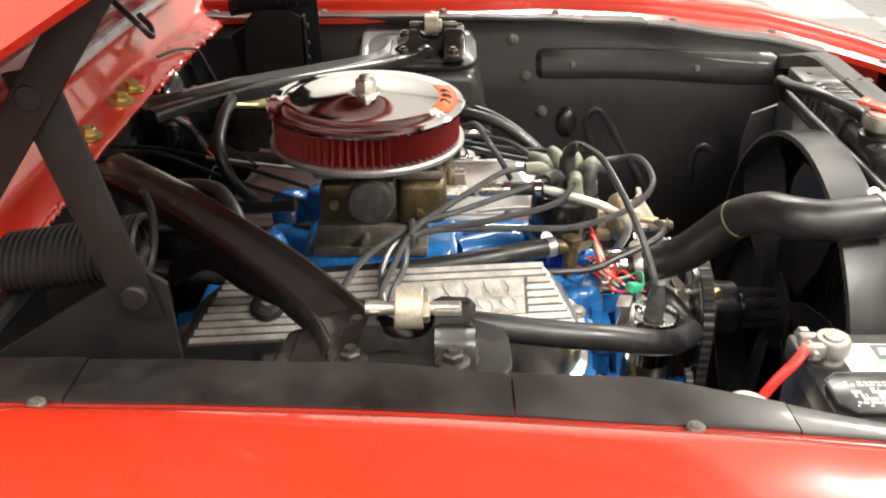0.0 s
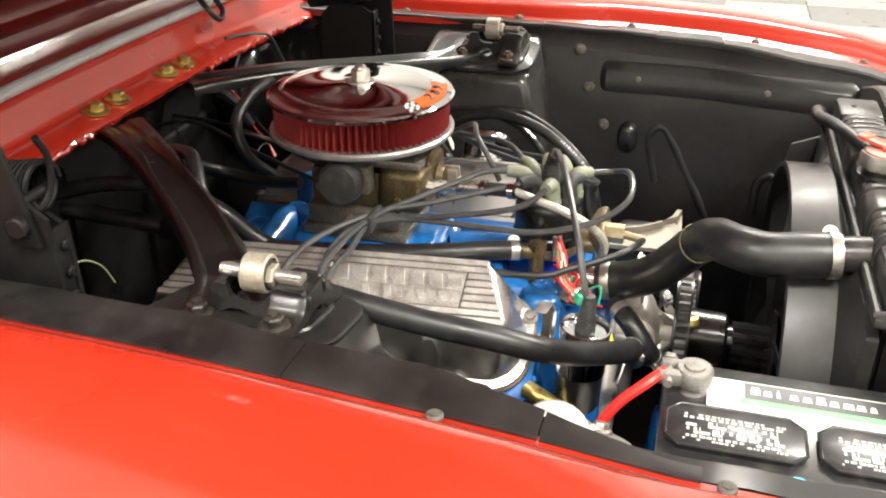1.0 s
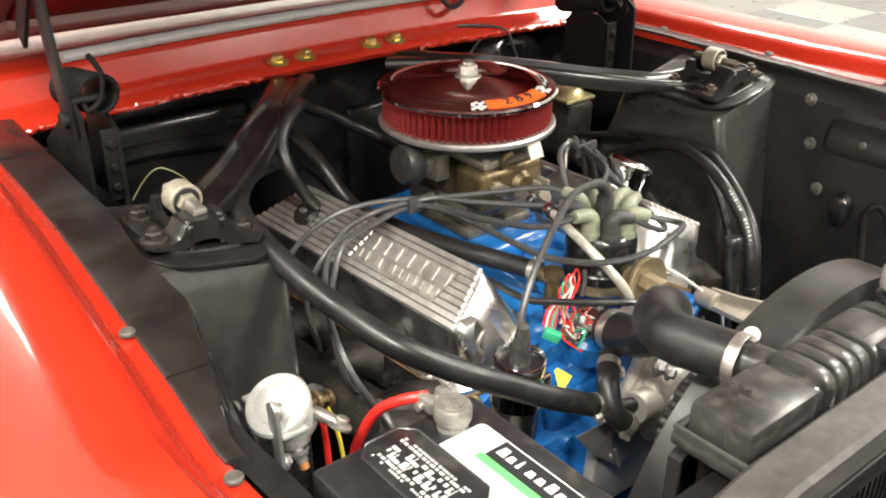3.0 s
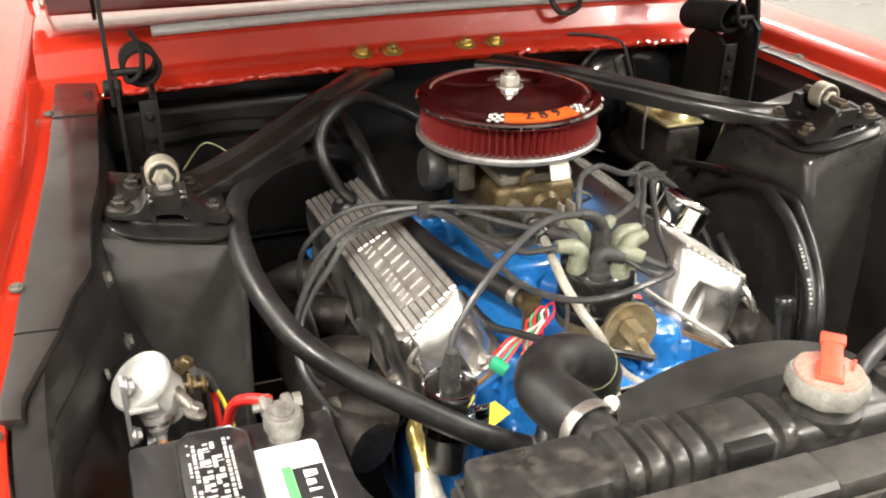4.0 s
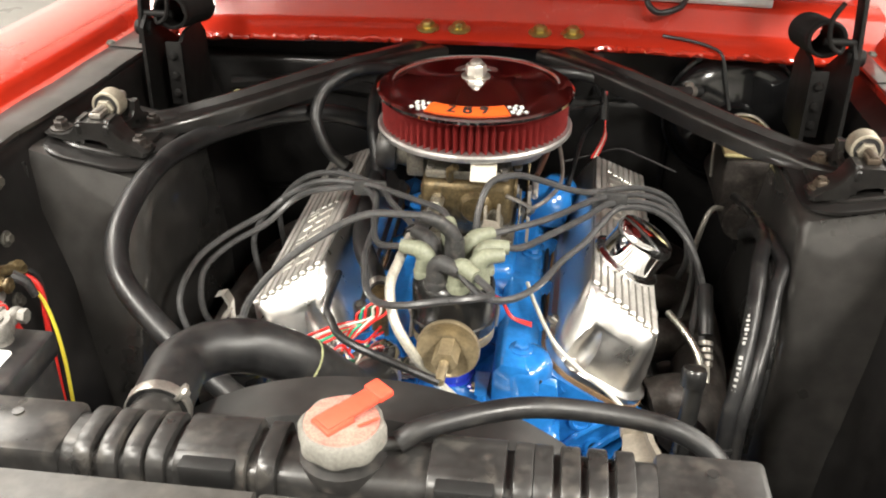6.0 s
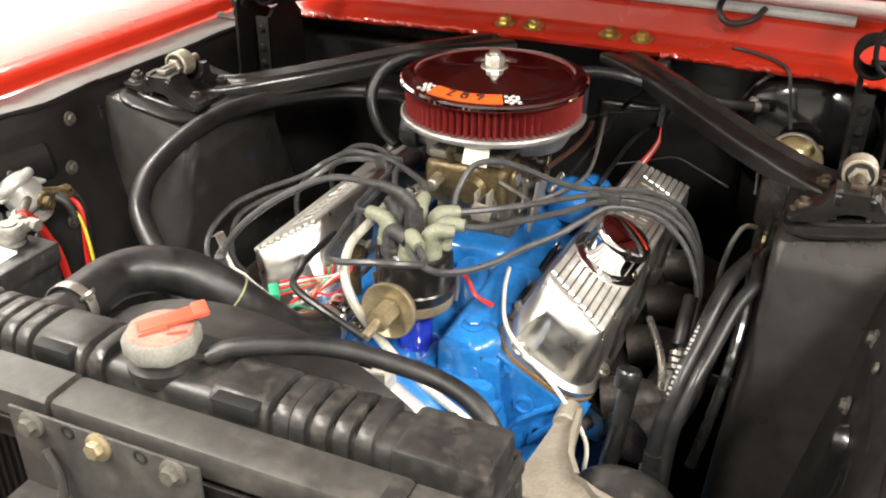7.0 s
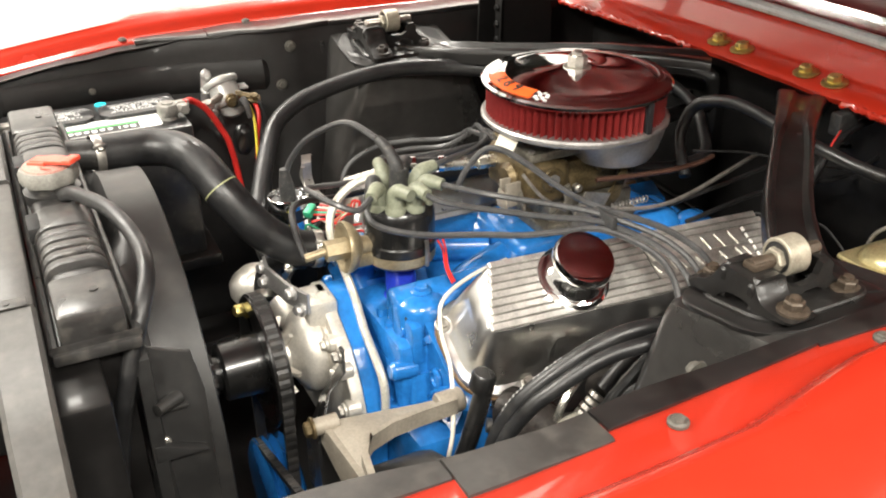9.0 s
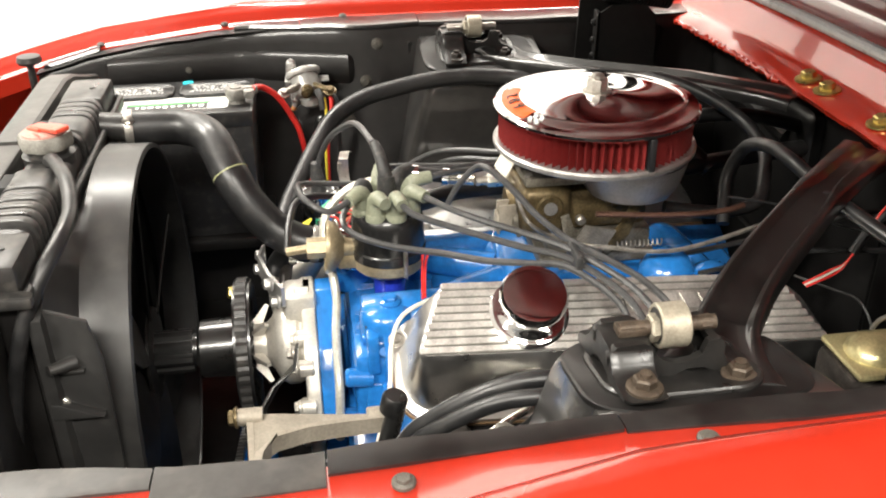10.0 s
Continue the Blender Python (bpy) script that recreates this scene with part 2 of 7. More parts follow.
def tube(pts, r, seg=10, n=8, r1=None, smoothed=True, wob=0.0):
    """A hose or wire swept along points."""
    line = spline(pts, n) if smoothed else [Vector(p) for p in pts]
    r1 = r if r1 is None else r1
    bm = bmesh.new()
    t0 = (line[1] - line[0]).normalized()
    up = t0.orthogonal().normalized()
    rings = []
    for i, p in enumerate(line):
        t = (line[min(i + 1, len(line) - 1)] - line[max(i - 1, 0)]).normalized()
        up = (up - t * up.dot(t)).normalized()
        side = t.cross(up)
        f = i / (len(line) - 1)
        rad = (r + (r1 - r) * f) * (1 + wob * math.sin(i * 1.7))
        rings.append([bm.verts.new(p + rad * (up * math.cos(2 * math.pi * k / seg) + side * math.sin(2 * math.pi * k / seg))) for k in range(seg)])
    for a, b in zip(rings, rings[1:]):
        for k in range(seg):
            j = (k + 1) % seg
            bm.faces.new((a[k], a[j], b[j], b[k]))
    bm.faces.new(rings[0])
    bm.faces.new(rings[-1])
    return bm


def prism(outline, axis, a, b, bev=0.0):
    """An outline of 2D points drawn out along an axis from a to b. axis x: (y, z), y: (x, z), z: (x, y)."""
    bm = bmesh.new()

    def put(u, v, w):
        return {"x": (w, u, v), "y": (u, w, v), "z": (u, v, w)}[axis]
    lo = [bm.verts.new(put(u, v, a)) for u, v in outline]
    hi = [bm.verts.new(put(u, v, b)) for u, v in outline]
    bm.faces.new(lo)
    bm.faces.new(hi)
    for i in range(len(lo)):
        j = (i + 1) % len(lo)
        bm.faces.new((lo[i], lo[j], hi[j], hi[i]))
    if bev:
        bmesh.ops.recalc_face_normals(bm, faces=bm.faces)
        bmesh.ops.bevel(bm, geom=bm.edges[:], offset=bev, segments=2, profile=0.5, affect="EDGES")
    return bm


def loft(sections, closed=True, cap=True):
    """Skin over sections, each a list of equally many 3D points."""
    bm = bmesh.new()
    rows = [[bm.verts.new(p) for p in s] for s in sections]
    n = len(rows[0])
    for a, b in zip(rows, rows[1:]):
        for i in range(n if closed else n - 1):
            j = (i + 1) % n
            bm.faces.new((a[i], a[j], b[j], b[i]))
    if cap and closed:
        bm.faces.new(rows[0])
        bm.faces.new(rows[-1])
    return bm


def thicken(bm, t):
    bmesh.ops.recalc_face_normals(bm, faces=bm.faces)
    bmesh.ops.solidify(bm, geom=bm.faces[:], thickness=t)
    return bm


def hexbolt(p, d, r=0.009, h=0.007, washer=1.6):
    """Hexagon head on a washer, seated at p, pointing along d."""
    w = lathe([(0, 0), (r * washer, 0), (r * washer, 0.0025), (r * washer * 0.8, 0.004), (0, 0.004)], p, d, 16)
    hx = lathe([(0, 0.003), (r, 0.003), (r, h), (r * 0.85, h + 0.0015), (0, h + 0.002)], p, d, 6)
    return join(w, hx)


def mirror(bm, side):
    if side < 0:
        bmesh.ops.scale(bm, vec=(-1, 1, 1), verts=bm.verts)
        bmesh.ops.reverse_faces(bm, faces=bm.faces)
    return bm


def rnd_rect(w, h, r, n=4):
    pts = []
    for cx, cy, a0 in ((w / 2 - r, h / 2 - r, 0), (-w / 2 + r, h / 2 - r, 90), (-w / 2 + r, -h / 2 + r, 180), (w / 2 - r, -h / 2 + r, 270)):
        for i in range(n + 1):
            a = radians(a0 + 90 * i / n)
            pts.append((cx + r * math.cos(a), cy + r * math.sin(a)))
    return pts


def lettering(text, size, depth, m):
    cu = bpy.data.curves.new("lettering", "FONT")
    cu.body, cu.size, cu.extrude, cu.align_x, cu.align_y = text, size, depth, "CENTER", "CENTER"
    ob = bpy.data.objects.new("lettering", cu)
    me = bpy.data.meshes.new_from_object(ob)
    bm = bmesh.new()
    bm.from_mesh(me)
    bpy.data.objects.remove(ob)
    bpy.data.curves.remove(cu)
    bpy.data.meshes.remove(me)
    return moved(bm, m)


# room
def room():
    x0, x1, y0, y1, h, t = -3.4, 7.0, -6.0, 6.0, 3.4, 0.15
    tagged(part("floor", box(x0, x1, y0, y1, -0.1, -0.012), TILEF), "grey showroom floor under checkered tiles", "floor", kind="structure")
    for name, b in (("wall_west", (x0 - t, x0, y0, y1, -0.1, h)), ("wall_east", (x1, x1 + t, y0, y1, -0.1, h)),
                    ("wall_south", (x0, x1, y0 - t, y0, -0.1, h)), ("wall_north", (x0, x1, y1, y1 + t, -0.1, h))):
        tagged(part(name, box(*b), WALLM), "plain white painted showroom wall", "wall", kind="structure")
    tagged(part("ceiling", box(x0, x1, y0, y1, h + 0.05, h + 0.2), CEILM), "white ceiling with recessed light panels", "ceiling", kind="structure")
    for lx, ly, _ in LAMPS:
        lamp = thing("unseen_ceiling_light", (lx, ly, 3.45), "assumed white recessed rectangular ceiling light panel, out of view", "ceiling light", "ceiling light panels")
        fr = box(lx - 0.31, lx + 0.31, ly - 0.66, ly + 0.66, 3.40, 3.452, 0.004)
        part("frame", fr, WHITE, lamp)
        part("diffuser", box(lx - 0.28, lx + 0.28, ly - 0.63, ly + 0.63, 3.39, 3.399), GLOW, lamp)


# car body
def edge(y, s=1):
    """Half width of the hood opening; the passenger side lies a little further out."""
    return (-0.003 if s < 0 else -0.004) + float(np.interp(y, [-0.98, -0.8, -0.7, -0.6, -0.45, -0.35, -0.2, 0.0, 0.1, 0.5, 1.0], [0.40, 0.50, 0.55, 0.572, 0.588, 0.594, 0.594, 0.584, 0.580, 0.572, 0.57]))


def crest(y):
    return float(np.interp(y, [-0.98, -0.8, -0.6, -0.4, -0.2, 0.0, 0.5, 1.0], [0.80, 0.845, 0.885, 0.905, 0.914, 0.917, 0.917, 0.925]))


def fold_at(y, s):
    """How far the fender's raised fold is shifted outwards."""
    return float(np.interp(y, [-0.18, -0.06], [0.010, -0.009]) if s > 0 else np.interp(y, [-0.36, -0.27, -0.2, 0.0, 0.2], [0.018, 0.010, 0.006, 0.002, -0.002]))


def ledge(y, s):
    """Width of the black ledge inside the hood opening; it runs out beside the battery."""
    return float(np.interp(y, [-0.47, -0.36, -0.29, -0.2, -0.13, -0.04, 0.02, 0.13, 0.5], [0.060, 0.042, 0.038, 0.040, 0.036, 0.031, 0.030, 0.024, 0.024]) if s > 0 else np.interp(y, [-0.35, -0.29, -0.26, -0.205, -0.165, -0.05, 0.05, 0.5], [-0.010, 0.008, 0.018, 0.032, 0.046, 0.042, 0.050, 0.052]))


WALL_DEPTH = [0.012, 0.03, 0.10, 0.18, 0.34, 0.5]


def wall_inset(s):
    return [0.0, 0.026, 0.047, 0.060, 0.095, 0.12] if s > 0 else [0.0, 0.004, 0.016, 0.05, 0.09, 0.11]


def car_body():
    car = thing("car", (0, 0, 0), "red classic coupe front end with raised hood", "car")
    ys = [-0.98, -0.92, -0.85, -0.78, -0.72] + [-0.66 + 0.06 * i for i in range(28)]
    for s in (1, -1):
        rows = []
        for y in ys:
            e, z = edge(y, s), crest(y)
            lip = -0.024 if s > 0 else float(np.interp(y, [-0.36, -0.27, -0.19], [0.024, 0.012, 0.0]))
            fold = fold_at(y, s)
            prof = [(lip, -0.012 if s > 0 else -0.03), (lip, -0.002), (lip + 0.003, 0.0005), (fold + 0.022, 0), (fold + 0.0265, 0.003), (fold + 0.031, 0.0115), (fold + 0.037, 0.019), (fold + 0.046, 0.0238), (0.065, 0.0262), (0.11, 0.0255), (0.16, 0.021), (0.21, 0.008), (0.25, -0.03), (0.275, -0.1), (0.285, -0.25), (0.28, -0.45), (0.26, -0.6)]
            rows.append([(s * (e + u), y, z + v) for u, v in prof])
        fender = part("fender", thicken(loft(rows, closed=False), 0.002), RED, car, "glossy red front fender", smooth=50)
        for y, u in (((-0.80, 0.012), (-0.61, 0.010), (-0.428, 0.002), (-0.209, 0.005), (0.0, 0.009), (0.22, 0.009), (0.42, 0.009)) if s > 0 else ((-0.80, 0.014), (-0.60, 0.014), (-0.389, 0.014), (-0.181, 0.014), (0.30, 0.014))):
            u += 0.0 if s > 0 else fold_at(y, s)
            part("bolt", hexbolt((s * (edge(y, s) + u), y, crest(y) + (0.0 if s > 0 else 0.002)), (0, 0, 1), 0.0058 if s > 0 else 0.0050, 0.0042 if s > 0 else 0.0036, 1.4), DULL, fender, "dull steel fender bolt")
        # apron flange strip and panel
        rows = []
        for i in range(30):
            y = -0.70 + i * 0.042
            e, z = edge(y, s), crest(y)
            w = ledge(y, s)
            wav = 0.0015 * math.sin(y * 21) + 0.001 * math.sin(y * 57 + s)
            prof = [(0.004, -0.010), (-0.004, -0.004), (min(-0.012, -w + 0.010) if w > 0.02 else -w + 0.010, -0.003), (-w + 0.006, -0.006), *[(-w - du, -dz) for du, dz in zip(wall_inset(s), WALL_DEPTH)]]
            rows.append([(s * (e + u), y, z + v + (wav if k < 5 else 0)) for k, (u, v) in enumerate(prof)])
        apron = part("apron", thicken(loft(rows, closed=False), 0.003), BLACK, car, "black painted inner fender apron")
        for y0, y1 in ((-0.69, -0.3735 if s > 0 else -0.60), (-0.372, -0.2585), (-0.257, -0.0535), (-0.052, 0.2815), (0.283, 0.47)):
            st = []
            for i in range(9):
                y = y0 + (y1 - y0) * i / 8
                e, z = edge(y, s), crest(y)
                w = ledge(y, s) - 0.002
                cut = fold_at(y, s) + 0.010 if s < 0 else -0.021 if y1 < -0.37 else -0.001 if y1 < -0.25 else -0.011 if y1 < -0.05 else float(np.interp(y, [-0.05, 0.08], [-0.009, 0.004]))
                h = 0.0025 + 0.0008 * math.sin(y * 40 + y0 * 9)
                st.append([(s * (e + u), y, z + v) for u, v in ((cut, -0.004), (cut, h), (cut - 0.003, h + 0.001), (-w, h - 0.001), (-w - 0.002, h - 0.005), (-w, -0.010))])
            part("edge_strip", loft(st), STRIP if s > 0 and y1 < -0.25 else FLANGE, apron, "dusty black fender edge strip")
        # pressed stiffening ribs in the apron
        xw = lambda y, z: edge(y, s) - ledge(y, s) - float(np.interp(crest(y) - z, WALL_DEPTH, wall_inset(s)))
        def bead(pts, r, name="pressed_rib"):
            part(name, tube([(s * (xw(y, z) + r * 0.90), y, z) for y, z in pts], r, 16, 6), BLACK, apron)
        sec = []
        for i in range(13):
            y = -0.600 + 0.432 * (0 if i == 0 else 1 if i == 12 else 0.025 + 0.95 * (i - 1) / 10)
            r = (0.020, 0.027)[min(i, 12 - i) > 0]
            zc = 0.843
            sec.append([(s * (xw(y, zc + r * math.sin(a)) + 0.004 - (0.013 if min(i, 12 - i) > 0 else 0.004) * (max(0, math.cos(a)) ** 0.5)), y, zc + r * math.sin(a)) for a in [k * math.pi / 8 for k in range(16)]])
        part("pressed_panel", loft(sec), BLACK, apron)
        bead([(-0.285, 0.66), (-0.266, 0.730), (-0.272, 0.752), (-0.286, 0.757), (-0.302, 0.742), (-0.340, 0.68), (-0.380, 0.615), (-0.415, 0.55)], 0.015)
        bead([(-0.46, 0.63), (-0.462, 0.68), (-0.477, 0.700), (-0.496, 0.690), (-0.52, 0.655), (-0.555, 0.59)], 0.014)
        part("oval_plug", loft([[(s * (xw(-0.228, 0.736) + dx), -0.228 + k * 0.017 * math.cos(a), 0.736 + k * (0.021 * math.sin(a) + 0.006 * (1 if math.sin(a) > 0 else -1) * abs(math.sin(a)) ** 0.3)) for a in [math.pi * q / 10 for q in range(20)]] for k, dx in ((1.15, 0.004), (1.05, -0.004), (0.85, -0.009), (0.4, -0.011))]), SATIN, apron, "black oval rubber plug")
        for y in (-0.235, -0.455):
            part("panel_screw", lathe([(0, 0), (0.006, 0), (0.005, 0.003), (0, 0.004)], (s * (xw(y, 0.845) - 0.011), y, 0.843), (-s, 0, 0.2), 12), DULL, apron)
        for y, z in ((-0.127, 0.884), (-0.150, 0.822), (-0.182, 0.758)):
            part("bolt", hexbolt((s * (xw(y, z) - 0.001), y, z), (-s, 0, 0.15), 0.0068, 0.007, 1.5), DULL, apron, "dull plated apron bolt")
        # shock tower
        sec = []
        for z, yf, yr, xi, xo in ((0.44, -0.15, 0.27, 0.412, 0.50), (0.62, -0.118, 0.24, 0.400, 0.53), (0.72, -0.092, 0.20, 0.394, 0.545), (0.80, -0.072, 0.165, 0.389, 0.55), (0.848, -0.058, 0.15, 0.386, 0.552), (0.859, -0.053, 0.145, 0.390, 0.553), (0.863, -0.044, 0.138, 0.398, 0.554)):
            ring = rnd_rect(xo - xi, yr - yf, 0.016, 4)
            if s > 0:
                xi = float(np.interp(z, [0.44, 0.62, 0.72, 0.80, 0.85], [0.31, 0.345, 0.371, 0.385, 0.392]))
            tilt = 0.0 if z < 0.7 else (0.24 if z > 0.82 else 0.09)
            sec.append([(s * ((xi + xo) / 2 + u), (yf + yr) / 2 + v, z + tilt * ((xi + xo) / 2 + u - xi)) for u, v in ring])
        tower = part("shock_tower", loft(sec), TOWER, car, "black painted shock absorber tower")
        part("seam", tube([(s * 0.536, -0.070, 0.885), (s * 0.532, -0.078, 0.80), (s * 0.52, -0.10, 0.70), (s * 0.50, -0.13, 0.55)], 0.0042, 8), SATIN, tower)
        # hood hinge
        hinge = part("hood_hinge", join(prism([(0.215, 0.83), (0.36, 0.83), (0.375, 0.90), (0.29, 0.955), (0.24, 0.985), (0.22, 0.97)], "x", s * 0.492, s * 0.497),
                                        box(min(s * 0.497, s * 0.53), max(s * 0.497, s * 0.53), 0.22, 0.36, 0.83, 0.835)), HINGE, car, "black stamped steel hood hinge")
        part("arm", join(prism([(0.225, 0.945), (0.258, 0.945), (0.31, 1.145), (0.275, 1.15)], "x", s * 0.498, s * 0.504, 0.001),
                         rod((s * 0.488, 0.243, 0.965), (s * 0.512, 0.243, 0.965), 0.011, bev=0.002),
                         rod((s * 0.488, 0.291, 1.13), (s * 0.512, 0.291, 1.13), 0.011, bev=0.002)), HINGE, hinge)
        part("upper_arm", join(prism([(0.345, 1.03), (0.365, 1.05), (0.16, 1.33), (0.13, 1.32)], "x", s * 0.505, s * 0.511, 0.001)), HINGE, hinge)
        coil = [(s * 0.460 + 0.0235 * math.cos(a), 0.246 + 0.0058 * a / (2 * math.pi), 0.987 + 0.0235 * math.sin(a) - 0.0009 * a / (2 * math.pi)) for a in [k * math.pi / 10 for k in range(20 * 20 + 1)]]
        part("spring", tube(coil, 0.0031, 6, 1, smoothed=False), HINGE, hinge, "black hinge coil spring")
        part("spring_hook", join(tube([(s * 0.4835, 0.246, 0.987), (s * 0.478, 0.241, 0.972), (s * 0.462, 0.238, 0.985), (s * 0.458, 0.236, 1.015), (s * 0.470, 0.236, 1.040)], 0.0035, 8), rod((s * 0.455, 0.244, 0.985), (s * 0.500, 0.244, 0.985), 0.005)), HINGE, hinge, "curled black spring hook")
        part("mount_plate", join(prism([(0.235, 0.835), (0.345, 0.835), (0.340, 0.935), (0.318, 0.958), (0.262, 0.955), (0.238, 0.940)], "x", s * 0.446, s * 0.452), box(min(s * 0.446, s * 0.470), max(s * 0.446, s * 0.470), 0.238, 0.243, 0.850, 0.945, 0.001)), HINGE, hinge)
        for y_, z_ in ((0.236, 0.925), (0.236, 0.895), (0.2365, 0.868)):
            part("bolt", hexbolt((s * 0.459, y_ + 0.001, z_), (0, -1, 0), 0.005, 0.004, 1.3), HINGE, hinge)
    # tyres carry the body
    for s in (1, -1):
        part("tyre", lathe([(0.17, -0.09), (0.30, -0.09), (0.32, -0.07), (0.325, 0), (0.32, 0.07), (0.30, 0.09), (0.17, 0.09), (0.17, -0.09)], (s * 0.72, -0.1, 0.325), (1, 0, 0), 40), RUBBER, car)
    # firewall with pressed shapes
    fw = join(box(-0.60, 0.60, 0.50, 0.51, 0.28, 0.90), box(-0.53, -0.14, 0.478, 0.502, 0.60, 0.86, 0.02, 3), box(0.05, 0.30, 0.488, 0.502, 0.50, 0.80, 0.012, 3))
    firewall = part("firewall", fw, FIREW, car, "black painted firewall")
    part("pressed_rib", tube([(-0.46, 0.478, 0.80), (-0.33, 0.476, 0.812), (-0.20, 0.478, 0.80)], 0.014, 10), FIREW, firewall)
    # cowl
    rows = []
    rng = random.Random(4)
    for i in range(61):
        x = -0.60 + 0.02 * i
        c = 0.02 * (x / 0.6) ** 2
        w = rng.uniform(-1, 1) * 0.0022 * (1 if abs(x) > 0.15 else 0.3)
        prof = [(0.475, 0.886), (0.434, 0.899 + w * 0.4), (0.420 + w, 0.906 + w * 0.5), (0.417 + w * 0.7, 0.913 + w), (0.424, 0.920 + w), (0.450, 0.926), (0.458, 0.929), (0.463, 0.935), (0.475, 0.965), (0.479, 0.971), (0.487, 0.974), (0.53, 0.979), (0.60, 0.980), (0.80, 0.968), (0.90, 0.96)]
        rows.append([(x, y - c, z - 0.35 * c) for y, z in prof])
    cowl = part("cowl_panel", thicken(loft(rows, closed=False), 0.002), RED, car, "glossy red cowl panel with ragged seam edge", smooth=40)
    rng = random.Random(12)
    for x0, x1 in ((-0.56, -0.15), (0.16, 0.56)):
        pts = [(x0 + (x1 - x0) * i / 46, 0.419 - 0.02 * ((x0 + (x1 - x0) * i / 46) / 0.6) ** 2 + rng.uniform(-0.002, 0.002), 0.9105 - 0.007 * ((x0 + (x1 - x0) * i / 46) / 0.6) ** 2 + rng.uniform(-0.002, 0.0025)) for i in range(47)]
        part("seam_sealer", tube(pts, 0.0042, 8, 2, wob=0.3), RED, cowl, "lumpy red seam sealer")
    for x in (-0.109, -0.058, 0.072, 0.124):
        part("bolt", join(hexbolt((x, 0.439, 0.9245), (0, -0.15, 1), 0.0105, 0.011, 1.75)), GOLD, cowl, "gold plated cowl bolt")
    part("weatherstrip", tube([(x, 0.484 - 0.02 * (x / 0.6) ** 2, 0.982 - 0.008 * (x / 0.6) ** 2) for x in (-0.43, -0.3, -0.15, 0, 0.15, 0.3, 0.43)], 0.0085, 10), SEAL, cowl, "grey rubber cowl weatherstrip")
    for x in (-0.5, 0.5):
        part("bolt", hexbolt((x, 0.47, 0.957), (0, -0.3, 1), 0.006, 0.006), STEEL, cowl)
    # hood, hinged at the cowl and raised
    def raised(bm):
        return moved(bm, pose(0, 0.625, 0.996, -31, 0, 0))
    hood = part("hood", raised(box(-0.60, 0.60, -1.42, -0.015, 0.025, 0.04, 0.004)), RED, car, "raised glossy red hood")
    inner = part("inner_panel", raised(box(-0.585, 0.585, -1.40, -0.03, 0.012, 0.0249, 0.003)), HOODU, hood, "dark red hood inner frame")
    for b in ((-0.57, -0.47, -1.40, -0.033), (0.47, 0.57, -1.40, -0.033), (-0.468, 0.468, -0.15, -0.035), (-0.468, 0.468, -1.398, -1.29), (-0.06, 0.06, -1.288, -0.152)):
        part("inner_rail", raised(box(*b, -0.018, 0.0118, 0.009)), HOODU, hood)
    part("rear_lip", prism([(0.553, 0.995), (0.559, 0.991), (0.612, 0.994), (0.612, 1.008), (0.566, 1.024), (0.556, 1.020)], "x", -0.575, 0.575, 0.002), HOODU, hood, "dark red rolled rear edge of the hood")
    for s in (1, -1):
        part("side_lip", raised(prism([(s * 0.60, 0.0395), (s * 0.602, -0.022), (s * 0.594, -0.027), (s * 0.586, -0.022), (s * 0.584, 0.0118), (s * 0.5855, 0.0395)], "y", -1.40, -0.02)), RED, hood)
    # unseen windshield, roof and cabin, added to block and pass light behind the cowl
    part("windshield", prism([(0.74, 0.962), (0.76, 0.962), (1.22, 1.40), (1.20, 1.40)], "x", -0.60, 0.60), GLASS, car, "unseen clear windshield added behind the hood")
    part("roof", box(-0.60, 0.60, 1.20, 2.6, 1.398, 1.43, 0.01), RED, car, "unseen red roof panel added behind the hood")
    part("cabin", box(-0.62, 0.62, 0.92, 2.6, 0.25, 0.955, 0.02), RED, car, "unseen red cabin body added behind the hood")
    for s in (1, -1):
        part("side_window", prism([(0.78, 0.957), (2.58, 0.957), (2.58, 1.396), (1.23, 1.396)], "x", s * 0.585, s * 0.59), GLASS, car, "unseen clear side window added behind the hood")
    # closed underside, frame rails and cross member
    part("underbody", box(-0.58, 0.58, -0.80, 0.52, 0.24, 0.262), BLACK, car, "black splash pan under the engine")
    for s in (1, -1):
        part("frame_rail", box(min(s * 0.38, s * 0.47), max(s * 0.38, s * 0.47), -0.75, 0.50, 0.32, 0.44, 0.012), BLACK, car, "black frame rail")
    part("cross_member", box(-0.38, 0.38, -0.12, -0.02, 0.27, 0.34, 0.012), BLACK, car)
    # radiator support, its ends bent down and back towards the fenders
    def beam_run(xs, top):
        sec = []
        for x in xs:
            k = float(np.interp(abs(x), [0.33, 0.38, 0.46, 0.54], [0, 0.15, 0.6, 1]))
            t, y0, y1 = top - 0.058 * k, -0.639 + 0.006 * k, -0.600
            sec.append([(x, y0, t - 0.027), (x, y0, t - 0.004), (x, y0 + 0.004, t), (x, y1 - 0.004, t), (x, y1, t - 0.004), (x, y1, t - 0.027)])
        return loft(sec)
    sup = part("radiator_support", beam_run((-0.54, -0.46, -0.38, -0.33, -0.078), 0.914), SUPP, car, "dusty black radiator support beam")
    part("beam", box(-0.0765, 0.2105, -0.638, -0.600, 0.885, 0.912, 0.005), SUPP, sup)
    part("beam", beam_run((0.212, 0.33, 0.38, 0.46, 0.54), 0.9105), SUPP, sup)
    part("joint_tab", join(box(0.196, 0.212, -0.640, -0.606, 0.911, 0.9128, 0.0006), rod((0.205, -0.623, 0.912), (0.205, -0.623, 0.9138), 0.003)), DUSTY, sup)
